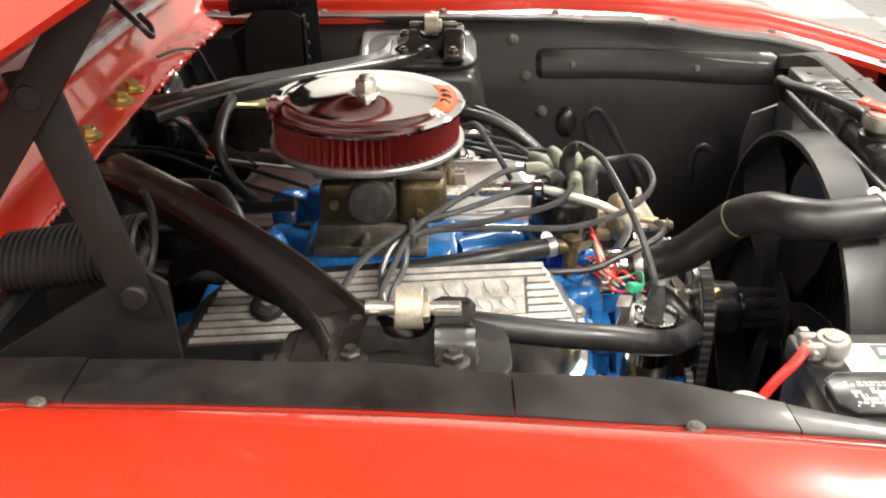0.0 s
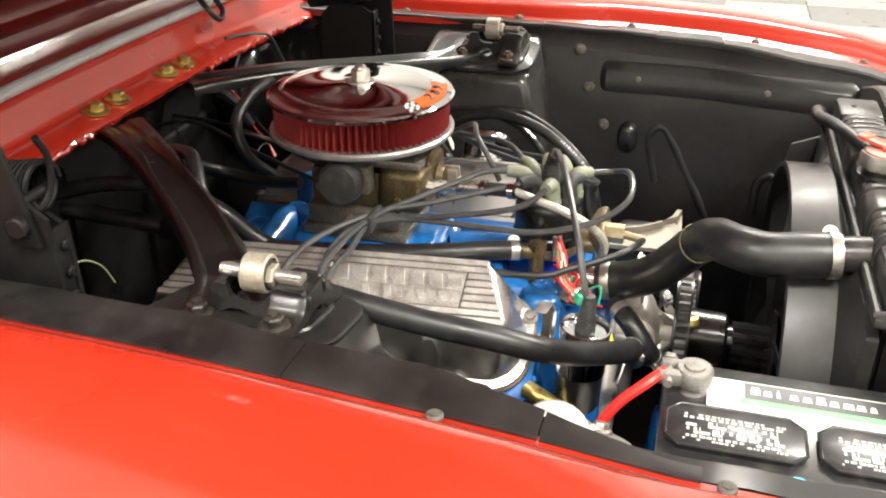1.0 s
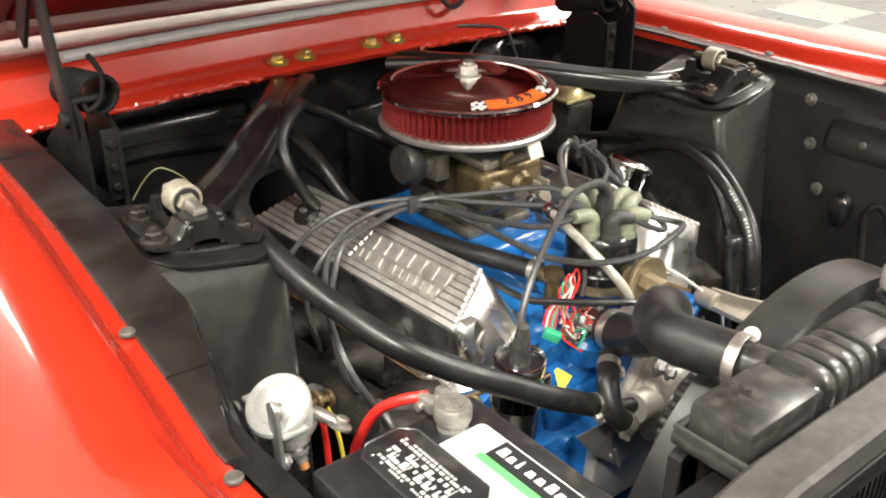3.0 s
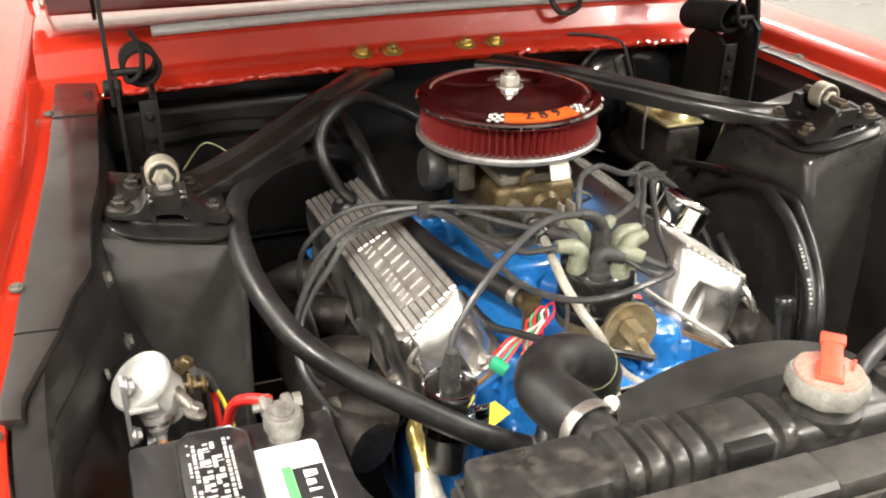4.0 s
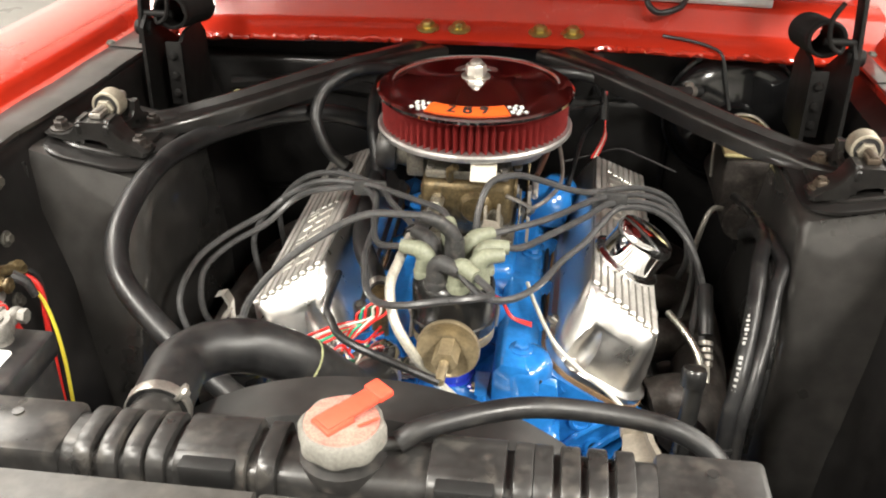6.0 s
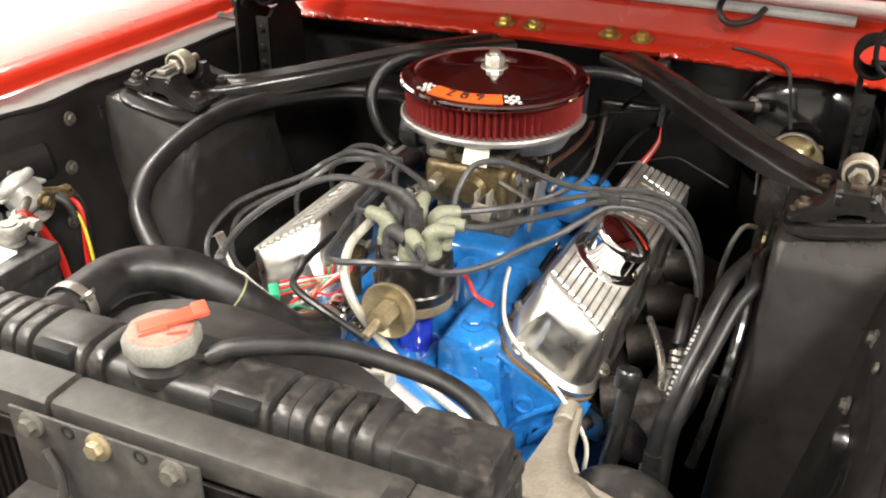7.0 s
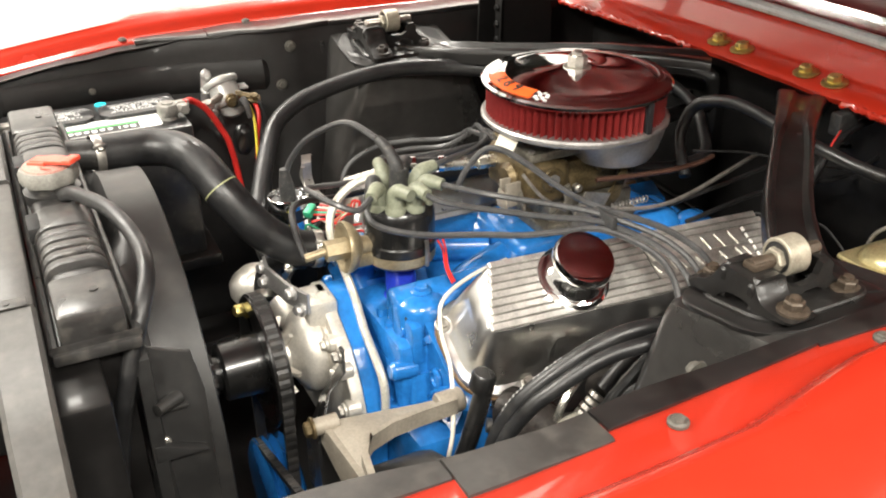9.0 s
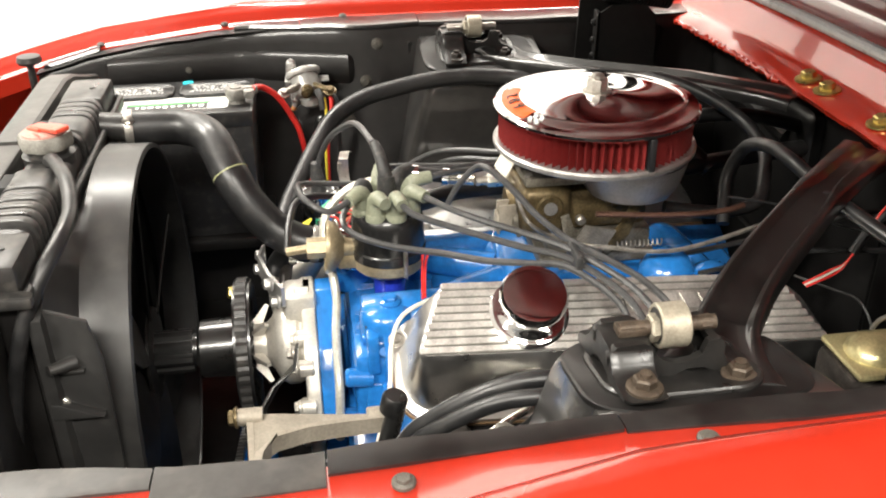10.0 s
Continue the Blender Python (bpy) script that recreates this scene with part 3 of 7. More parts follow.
    part("front_flange", box(-0.33, 0.33, -0.642, -0.638, 0.866, 0.886, 0.001), BLACK, sup)
    part("side_plate", prism([(-0.56, 0.30), (-0.30, 0.30), (-0.30, 0.885), (-0.335, 0.885), (-0.38, 0.876), (-0.46, 0.850), (-0.54, 0.827), (-0.56, 0.825)], "y", -0.628, -0.607), BLACK, sup)
    part("side_plate", prism([(0.56, 0.30), (0.25, 0.30), (0.25, 0.882), (0.335, 0.882), (0.38, 0.873), (0.46, 0.847), (0.54, 0.824), (0.56, 0.822)], "y", -0.628, -0.607), BLACK, sup)
    part("lower_beam", box(-0.56, 0.56, -0.66, -0.58, 0.28, 0.30, 0.006), SUPP, sup)
    for x, bm_ in ((-0.082, DULL), (-0.019, BRONZE), (0.047, DULL)):
        part("bolt", hexbolt((x, -0.6495, 0.898), (0, -1, 0.1), 0.0075, 0.008, 1.5), bm_, sup, "dull support bolt" if bm_ is DULL else "bronze coloured support bolt")
    for x in (-0.048, 0.018):
        part("bolt_hole", lathe([(0.004, 0), (0.006, 0), (0.006, 0.001), (0.004, 0.001), (0.004, 0)], (x, -0.6495, 0.901), (0, -1, 0), 16), DARKP, sup, "dark oval hole")
    part("latch_bracket", join(box(-0.105, 0.068, -0.6495, -0.6465, 0.834, 0.908, 0.001), box(-0.105, 0.062, -0.70, -0.6465, 0.829, 0.834, 0.001), tube([(-0.07, -0.654, 0.88), (-0.060, -0.656, 0.845), (-0.085, -0.666, 0.745), (-0.10, -0.676, 0.70)], 0.004)), SUPP, sup, "grey hood latch bracket")
    part("rubber_stop", join(rod((-0.52, -0.70, 0.82), (-0.52, -0.70, 0.888), 0.006), lathe([(0, 0), (0.018, 0), (0.02, 0.004), (0.018, 0.012), (0, 0.013)], (-0.52, -0.70, 0.885), (0, 0, 1), 20)), DUSTY, sup, "grey hood rubber stop")
    part("grille_panel", join(*[box(-0.52, 0.52, -0.81, -0.80, 0.40 + 0.05 * i, 0.42 + 0.05 * i, 0.003) for i in range(9)], box(-0.56, 0.56, -0.83, -0.82, 0.38, 0.86)), BLACK, car)
    part("front_valance", prism([(-0.94, 0.80), (-0.86, 0.835), (-0.84, 0.83), (-0.90, 0.79), (-0.93, 0.70), (-0.95, 0.70)], "x", -0.50, 0.50, 0.003), RED, car, "red front panel")
    return car


def brace(s):
    b = thing("strut_brace", (s * 0.3, 0.2, 0.9), "black stamped steel brace between cowl and shock tower", "brace", "strut braces")
    path = spline([(0.098, 0.418, 0.9030), (0.118, 0.396, 0.9045), (0.150, 0.360, 0.9055), (0.188, 0.317, 0.9045), (0.203, 0.300, 0.9035), (0.222, 0.281, 0.9015), (0.262, 0.240, 0.8975), (0.300, 0.201, 0.8935), (0.340, 0.163, 0.889), (0.375, 0.134, 0.8855), (0.406, 0.111, 0.8835), (0.436, 0.092, 0.8835), (0.466, 0.076, 0.8875), (0.495, 0.062, 0.8935)], 5)
    sec = []
    for i, p in enumerate(path):
        f = i / (len(path) - 1)
        w = float(np.interp(f, [0, 0.06, 0.12, 0.22, 0.40, 0.65, 0.80, 0.91, 1], [0.074, 0.066, 0.060, 0.053, 0.051, 0.054, 0.058, 0.080, 0.104]))
        d = (path[min(i + 1, len(path) - 1)] - path[max(i - 1, 0)]).normalized()
        side = Vector((d.y, -d.x, 0)).normalized()
        p = p + side * float(np.interp(f, [0, 0.12, 0.5, 0.75, 0.9, 1], [0.002, 0.006, 0.008, 0.010, 0.010, 0.008]))
        up = side.cross(d).normalized()
        if up.z < 0:
            up = -up
        h = 0.010 * float(np.interp(f, [0, 0.16, 0.3, 0.70, 0.85, 1], [0.6, 0.7, 1, 1, 0.5, 0.12]))
        v = float(np.interp(f, [0, 0.2, 0.42], [0.10, 0.13, 0.27]))
        prof = [(-0.5, -1.5), (-0.5, 0.2), (-0.47, 0.72), (-0.42, 0.95), (-v - 0.10, 0.95), (-v - 0.06, 0.6), (-v, 0.1), (v, 0.1), (v + 0.06, 0.6), (v + 0.10, 0.95), (0.42, 0.95), (0.47, 0.72), (0.5, 0.2), (0.5, -1.5), (0.45, -1.5), (0.43, -0.1), (-0.43, -0.1), (-0.45, -1.5)]
        sec.append([tuple(Vector((q.x * s, q.y, q.z)) for q in [p + side * (u * w) + up * (v * h)])[0] for u, v in prof])
    arm = part("channel", loft(sec), BRACE, b, smooth=45)
    # dark disc on the channel, coloured for the shade of an open hole
    part("hole_dark_disc", rod((s * 0.205, 0.299, 0.9025), (s * 0.205, 0.299, 0.9048), 0.004), DARKP, arm)
    part("foot_plate", loft([[(s * (0.462 + u), 0.036 + v, z + 0.18 * (u + 0.07)) for u, v in rnd_rect(0.138 * k, 0.190 * k, 0.045, 6)] for z, k in ((0.8670, 1.0), (0.8710, 1.0), (0.8725, 0.98))]), BLACK, b, "glossy black foot plate on the tower")
    # tower mount: forked casting, bush and cross bolt
    m = thing("shock_mount", (s * 0.462, 0.03, 0.88), "black cast shock absorber mount with steel bush on the tower", "mount", "shock mounts")
    X = s * 0.462
    yb = 0.021 if s > 0 else 0.030
    claw = [(-0.050, 0.856), (-0.056, 0.866), (-0.053, 0.888), (-0.0580, 0.896), (-0.0590, 0.914), (-0.053, 0.9245), (-0.030, 0.9255), (-0.0225, 0.921), (-0.0195, 0.908), (-0.012, 0.896), (0.0, 0.8910), (0.012, 0.893), (0.0195, 0.901), (0.0235, 0.9225), (0.034, 0.9235), (0.038, 0.916), (0.0385, 0.898), (0.043, 0.886), (0.056, 0.877), (0.063, 0.868), (0.062, 0.856),
            (0.034, 0.856), (0.031, 0.872), (0.022, 0.880), (0.008, 0.880), (-0.002, 0.872), (-0.006, 0.856)]
    def low(z):
        return 0.9225 - (0.9225 - z) * 0.57 if z < 0.9225 else z
    plates = []
    for q in (1, -1):
        plates.append(loft([[(X + q * (0.0215 - d), yb + 0.005 + (y - 0.005) * k, low(z)) for y, z in claw] for d, k in ((0.007, 0.985), (0.0050, 1.0), (0.0016, 1.0), (0.0, 0.972))]))
    # bell-shaped front post with an arch at its foot, thin rear wall
    half = [(0.064, 0.866), (0.066, 0.874), (0.056, 0.880), (0.044, 0.884), (0.034, 0.893), (0.028, 0.905), (0.0245, 0.917), (0.018, 0.9225)]
    bell = [(-u, z) for u, z in half] + half[::-1] + [(0.026, 0.866), (0.018, 0.877), (0.008, 0.882), (-0.008, 0.882), (-0.018, 0.877), (-0.026, 0.866)]
    plates.append(loft([[(X + u * k, yb + y, low(z) + 0.18 * s * u * min(1, max(0, (0.90 - z) / 0.03))) for u, z in bell] for y, k in ((-0.057, 0.92), (-0.053, 0.99), (-0.048, 1.0), (-0.028, 1.0), (-0.023, 0.96))]))
    plates.append(loft([[(X - 0.0195, yb + ya, low(z)), (X + 0.0195, yb + ya, low(z)), (X + 0.0195, yb + yz, low(z)), (X - 0.0195, yb + yz, low(z))] for z, ya, yz in ((0.858, 0.040, 0.0615), (0.872, 0.042, 0.058), (0.886, 0.036, 0.042), (0.902, 0.030, 0.0375), (0.9225, 0.026, 0.033))]))
    casting = join(*plates, loft([[(X + u, yb + 0.004 + v, z + 0.18 * (s * u)) for u, v in rnd_rect(0.104 * k, 0.132 * k, 0.03, 5)] for z, k in ((0.880, 1.0), (0.888, 1.0), (0.890, 0.97))]))
    part("casting", casting, CASTK, m, smooth=40)
    part("bush", lathe([(0.0152, 0.0), (0.0175, 0.0), (0.0186, 0.0012), (0.0186, 0.0228), (0.0175, 0.024), (0.0152, 0.024), (0.0152, 0.0)], (X, yb - 0.0132, 0.927), (0, 1, 0), 36), BUSH, m, "worn metal bush")
    part("bush_rubber", lathe([(0, 0.001), (0.0153, 0.001), (0.0153, 0.023), (0, 0.023)], (X, yb - 0.0135, 0.927), (0, 1, 0), 28), RUBBER, m)
    part("cross_bolt", join(rod((X, yb - 0.044, 0.9265), (X, yb + 0.036, 0.9265), 0.0062), box(X - 0.008, X + 0.008, yb - 0.046, yb - 0.022, 0.9225, 0.9300, 0.002), lathe([(0, 0), (0.0068, 0), (0.0068, 0.008), (0, 0.009)], (X, yb + 0.024, 0.9265), (0, 1, 0), 6)), RUST if s > 0 else STEEL, m, "rusty cross bolt" if s > 0 else "worn plated cross bolt")
    part("bolt_head", lathe([(0, 0), (0.0105, 0), (0.0118, 0.0015), (0.0118, 0.007), (0, 0.007)], (X, yb - 0.0190, 0.9255), (0, 1, 0), 6), BUSH, m, "pale worn bolt head in the bush")
    for dx, y, z in ((-0.050, yb - 0.038, 0.896), (0.050, yb - 0.038, 0.896), (-0.032, yb + 0.047, 0.888), (0.032, yb + 0.047, 0.888)):
        z += 0.18 * s * dx
        part("stud", join(hexbolt((X + dx, y, z), (0, 0, 1), 0.0095, 0.010, 1.5), rod((X + dx, y, z), (X + dx, y, z + 0.015), 0.0048)), RUST if s > 0 else MANI, m, "rusty stud with nut" if s > 0 else "blackened stud with nut")


# engine
BANK = radians(30)


def cover_point(s, u, n, y):
    """A point on a valve cover: u outwards and down along its face, n out of its face. The engine leans back a little."""
    return (s * (0.161 + u * math.cos(BANK) + n * math.sin(BANK) + 0.03 * (y + 0.12)), y, 0.720 - u * math.sin(BANK) + n * math.cos(BANK) - 0.040 * (y + 0.12))


def carve(bm, cutter):
    """The first shape less the second."""
    obs = []
    for b in (bm, cutter):
        bmesh.ops.recalc_face_normals(b, faces=b.faces)
        me = bpy.data.meshes.new("tmp")
        b.to_mesh(me)
        b.free()
        ob = bpy.data.objects.new("tmp", me)
        scene.collection.objects.link(ob)
        obs.append(ob)
    cut = obs[0].modifiers.new("cut", "BOOLEAN")
    cut.operation, cut.object, cut.solver = "DIFFERENCE", obs[1], "EXACT"
    me = bpy.data.meshes.new_from_object(obs[0].evaluated_get(bpy.context.evaluated_depsgraph_get()))
    out = bmesh.new()
    out.from_mesh(me)
    for ob in obs:
        bpy.data.meshes.remove(ob.data)
    bpy.data.meshes.remove(me)
    return out


def valve_cover(s):
    v = thing("valve_cover", cover_point(s, 0, 0, 0.08), "finned cast aluminium valve cover on the blue cylinder head", "valve cover", "valve covers")
    y0, y1 = -0.172, (0.344 if s > 0 else 0.326)
    yf = lambda u: -0.1335 - 0.42 * u
    yR = 0.290 if s > 0 else 0.274
    yr = lambda u: yR + 0.42 * u
    def ring(uc, hw, ya, yb, r, n, skew=0.0):
        out = []
        for p in rnd_rect(2 * hw, yb - ya, r, 6):
            k = (0.42 if p[1] < 0 else -0.42) * skew
            out.append(cover_point(s, uc + p[0], n, (ya + yb) / 2 + p[1] - k * p[0]))
        return out
    yF = -0.1335
    body = loft([ring(0.020, 0.068, y0 - 0.006, y1 + 0.006, 0.046, -0.022), ring(0.020, 0.068, y0 - 0.006, y1 + 0.006, 0.046, -0.013), ring(0.018, 0.060, y0 + 0.002, y1 - 0.002, 0.040, -0.010),
                 ring(0.014, 0.058, y0 + 0.006, y1 - 0.006, 0.036, 0.010, 0.2), ring(0.007, 0.052, y0 + 0.018, y1 - 0.022, 0.026, 0.042, 0.6), ring(0.001, 0.047, yF - 0.008, yR + 0.010, 0.014, 0.063, 0.95),
                 ring(0.0, 0.0445, yF - 0.002, yR + 0.003, 0.008, 0.0675, 1.0)])
    for ya, dy in ((y0, 1), (y1, -1)):
        rings = [[cover_point(s, -0.016 + rr * math.cos(q), n, ya + dy * (0.001 + 0.30 * n) + rr * math.sin(q)) for q in [math.pi * i / 10 for i in range(20)]] for n, rr in ((-0.0125, 0.0165), (0.012, 0.0160), (0.028, 0.0135), (0.040, 0.0090), (0.046, 0.0035))]
        body = carve(body, loft(rings))
    shell = part("shell", body, POLISH, v, "polished cast shell", smooth=45)
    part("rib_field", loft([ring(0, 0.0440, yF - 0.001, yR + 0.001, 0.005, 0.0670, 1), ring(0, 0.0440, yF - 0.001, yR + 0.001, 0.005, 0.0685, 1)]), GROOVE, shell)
    # ribs, interrupted by the badge field towards one end
    k = 9
    b0, b1 = (-0.098, 0.075) if s < 0 else (0.085, 0.242)
    for i in range(k):
        u = -0.0395 + 0.079 * i / (k - 1)
        lo_, hi_ = yf(u) - 0.004, yr(u) + 0.004
        spans = [(lo_, hi_)]
        if 2 <= i <= 6:
            spans = [q for q in ((lo_, b0), (b1, hi_)) if q[1] - q[0] > 0.008]
        for a, b in spans:
            sec = []
            for y, e, top in ((a, 0.9, 0.0695), (a + 0.002, 1, 0.0718), (b - 0.002, 1, 0.0718), (b, 0.9, 0.0695)):
                sec.append([cover_point(s, u + du * e, n, y) for du, n in ((-0.0041, 0.066), (-0.0039, top - 0.0008), (-0.0032, top), (0.0032, top), (0.0039, top - 0.0008), (0.0041, 0.066))])
            part("rib", loft(sec), RIBS, shell)
    # badge field with raised shapes
    lo, hi = b0 + 0.002, b1 - 0.002
    plate = loft([[cover_point(s, -0.0245, n, lo), cover_point(s, 0.0245, n, lo), cover_point(s, 0.0245, n, hi), cover_point(s, -0.0245, n, hi)] for n in (0.0685, 0.0706)])
    badge = part("badge_plate", plate, BADGE, shell)
    for (ua, ub, cnt, wdt) in ((-0.0205, -0.0005, 7, 0.78), (0.005, 0.018, 12, 0.70)):
        st = (hi - lo) / cnt
        for j in range(cnt):
            if cnt == 12 and j in (7, 9):
                continue
            a = lo + st * j + st * (1 - wdt) / 2
            b = a + st * wdt
            sk = 0.0025 * s
            m = (ua + ub) / 2
            part("badge_shape", loft([[cover_point(s, ua, n, a - sk), cover_point(s, m, n, a), cover_point(s, ub, n, a + sk), cover_point(s, ub, n, b + sk - st * 0.2 * (j % 2)), cover_point(s, m, n, b - st * 0.15 * ((j + 1) % 2)), cover_point(s, ua, n, b - sk)] for n in (0.0700, 0.0724)]), RIBS, badge)
    # pent bosses along the outer wall, flange bolts
    for y in (-0.065, 0.075, 0.205):
        part("boss", loft([[cover_point(s, u, n, y + dy) for u, n, dy in ((0.070, -0.012, -w), (0.084, -0.012, -w * 0.5), (0.084, -0.012, w * 0.5), (0.070, -0.012, w), (0.062, h, w * 0.45), (0.062, h, -w * 0.45))] for w, h in ((0.016, 0.052), (0.0155, 0.0524))]), POLISH, shell)
    for u, y in ((0.081, -0.10), (0.081, 0.24), (-0.044, -0.10), (-0.044, 0.24), (-0.016, y0 + 0.001), (-0.016, y1 - 0.001)):
        part("bolt", hexbolt(cover_point(s, u, -0.013, y), Vector(cover_point(s, u, 1, y)) - Vector(cover_point(s, u, 0, y)), 0.007, 0.007, 1.4), STEEL, v)
    part("gasket", loft([ring(0.020, 0.0695, y0 - 0.008, y1 + 0.008, 0.047, -0.027), ring(0.020, 0.0695, y0 - 0.008, y1 + 0.008, 0.047, -0.022)]), mat("cork", (0.17, 0.10, 0.045), 0.7, var=0.3, scale=80, bump=0.2) if s > 0 else bpy.data.materials["cork"], v, "brown cork gasket")
    return v


def engine():
    e = thing("engine", (0, 0, 0.5), "bright blue painted V8 engine block with intake manifold", "engine")
    part("block", join(box(-0.20, 0.20, -0.235, 0.34, 0.36, 0.60, 0.02), box(-0.10, 0.10, -0.262, -0.23, 0.42, 0.57, 0.012), box(-0.125, 0.125, -0.222, -0.15, 0.55, 0.69, 0.012)), BLUE, e)
    for s in (1, -1):
        pts = [(-0.052, -0.027), (0.092, -0.027), (0.094, -0.11), (0.04, -0.16), (-0.09, -0.14), (-0.075, -0.06)]
        part("cylinder_head", loft([[cover_point(s, u * k, n, y) for u, n in pts] for y, k in ((-0.185, 0.97), (-0.178, 1.0), (0.335, 1.0), (0.342, 0.97))]), BLUE, e, smooth=30)
        for u, n in ((-0.03, -0.05), (0.03, -0.06)):
            c = cover_point(s, u, n, -0.186)
            part("head_plug", lathe([(0, 0), (0.013, 0), (0.013, 0.004), (0.009, 0.005), (0.008, 0.002), (0, 0.002)], c, (0, -1, 0), 20), BLUE, e)
        # front lug with hole
        part("lug", join(prism([(s * 0.065, 0.665), (s * 0.13, 0.665), (s * 0.125, 0.715), (s * 0.085, 0.722), (s * 0.065, 0.70)], "y", -0.205, -0.19, 0.003), lathe([(0.004, 0), (0.009, 0), (0.009, 0.004), (0.004, 0.004), (0.004, 0)], (s * 0.096, -0.205, 0.698), (0, -1, 0), 16)), BLUE, e)
        # cast ridges, core plug holes and bosses on the head's front
        for k, (ua, ub) in enumerate(((-0.040, -0.062), (-0.012, -0.028), (0.058, 0.030), (0.082, 0.062))):
            part("casting_ridge", tube([cover_point(s, ua, -0.034, -0.186), cover_point(s, (ua + ub) / 2 - 0.004, -0.075, -0.188), cover_point(s, ub, -0.128, -0.186)], 0.0045 + 0.001 * (k % 2), 8), BLUE, e)
        for u, n, r_ in ((0.066, -0.082, 0.0085), (0.046, -0.108, 0.0055), (-0.020, -0.118, 0.006)):
            part("bolt_hole", join(lathe([(r_, 0), (r_ * 1.6, 0), (r_ * 1.5, 0.004), (r_, 0.004), (r_, 0)], cover_point(s, u, n, -0.185), (0, -1, 0), 18)), BLUE, e)
            part("hole_shade", rod(cover_point(s, u, n, -0.183), cover_point(s, u, n, -0.1865), r_), SATIN, e)
        # front casting folds between timing cover and head
        for k, (x0, x1, z0, z1, y_) in enumerate(((0.040, 0.044, 0.575, 0.700, -0.220), (0.066, 0.074, 0.575, 0.694, -0.221), (0.092, 0.104, 0.57, 0.676, -0.219), (0.122, 0.140, 0.56, 0.648, -0.212), (0.150, 0.170, 0.55, 0.618, -0.204))):
            part("casting_rib", loft([[(s * (x1 + (x0 - x1) * f + u), y_ + v + 0.012 * f, z0 + (z1 - z0) * f) for u, v in ((-0.009, 0.04), (-0.0065, -0.002), (-0.003, -0.006), (0.003, -0.006), (0.0065, -0.002), (0.009, 0.04))] for f in (0, 0.5, 0.93, 1.0)]), BLUE, e)
        part("boss", lathe([(0, 0), (0.014, 0), (0.014, 0.022), (0.011, 0.026), (0.005, 0.026), (0.004, 0.020), (0, 0.020)], (s * 0.106, -0.214, 0.585), (0, -1, 0), 20), BLUE, e)
        part("boss", lathe([(0, 0), (0.012, 0), (0.012, 0.030), (0.009, 0.034), (0, 0.034)], (s * 0.120, -0.200, 0.655), (0, -1, 0.1), 20), BLUE, e)
        # exhaust manifold
        part("exhaust_manifold", tube([(s * 0.275, -0.165, 0.628), (s * 0.300, -0.10, 0.630), (s * 0.312, 0.02, 0.624), (s * 0.315, 0.14, 0.614), (s * 0.305, 0.27, 0.58), (s * 0.285, 0.33, 0.47)], 0.034, 14), MANI, e, "brown-black cast exhaust manifold")
        for y in (-0.13, 0.0, 0.12, 0.24):
            part("exhaust_port", tube([(s * 0.235, y, 0.640 - 0.04 * y), (s * 0.27, y + 0.01, 0.645 - 0.04 * y), (s * 0.305, y + 0.03, 0.625 - 0.05 * y)], 0.029, 12), MANI, e)
        part("heat_shield", loft([[cover_point(s, u, n, y) for u, n in ((0.078, -0.0300), (0.120, -0.034), (0.150, -0.095), (0.153, -0.095), (0.123, -0.030), (0.090, -0.0262))] for y in (-0.150, 0.31)]), SATIN, e, "black plate below the valve cover")
        for y in (-0.09, 0.06, 0.2):
            part("bolt", hexbolt(cover_point(s, 0.112, -0.031, y), cover_point(s, 0.3, 1, 0), 0.007, 0.007, 1.4), STEEL, e)
    # intake manifold
    im = part("intake_manifold", join(box(-0.095, 0.095, -0.105, 0.33, 0.62, 0.700, 0.018, 3), box(-0.095, 0.095, -0.225, -0.10, 0.60, 0.656, 0.010), box(-0.065, 0.065, -0.02, 0.19, 0.69, 0.755, 0.012)), BLUE, e, "blue intake manifold", smooth=50)
    for s in (1, -1):
        for y, w in ((-0.10, 0.026), (-0.01, 0.03), (0.11, 0.03), (0.23, 0.028)) if s > 0 else ((-0.10, 0.026), (-0.01, 0.03), (0.10, 0.024)):
            part("runner", tube([(s * 0.02, 0.06 + (y - 0.06) * 0.5, 0.716), (s * 0.06, y, 0.715), (s * 0.095, y + 0.005, 0.704), (s * 0.125, y + 0.008, 0.685), (s * 0.142, y + 0.010, 0.655)], w * (0.92 if s > 0 else 0.80), 12, 5), BLUE, im, smooth=60)
        part("intake_flange", prism([(s * x, z) for x, z in ((0.050, 0.650), (0.052, 0.730), (0.062, 0.741), (0.090, 0.737), (0.103, 0.722), (0.086, 0.700))], "y", -0.208, 0.155 if s > 0 else 0.06, 0.004), BLUE, im)
        # dark gap line below the flange, put in as a black-coloured strip
        part("flange_gap_strip", prism([(s * x, z) for x, z in ((0.088, 0.700), (0.1055, 0.722), (0.108, 0.720), (0.091, 0.698))], "y", -0.205, 0.152 if s > 0 else 0.06), DARKP, im, "dark strip for the gap line below the flange")
    for s in (1, -1):
        part("lobe", lathe([(0, 0), (0.033, 0), (0.033, 0.062), (0.029, 0.071), (0.020, 0.0745), (0, 0.075)], (s * 0.086, -0.178, 0.662), (0, 0, 1), 28), BLUE, im, smooth=60)
    part("water_neck", lathe([(0, 0), (0.03, 0), (0.03, 0.03), (0.022, 0.036), (0, 0.036)], (-0.062, -0.205, 0.69), (0, -0.3, 1), 20), BLUE, im)
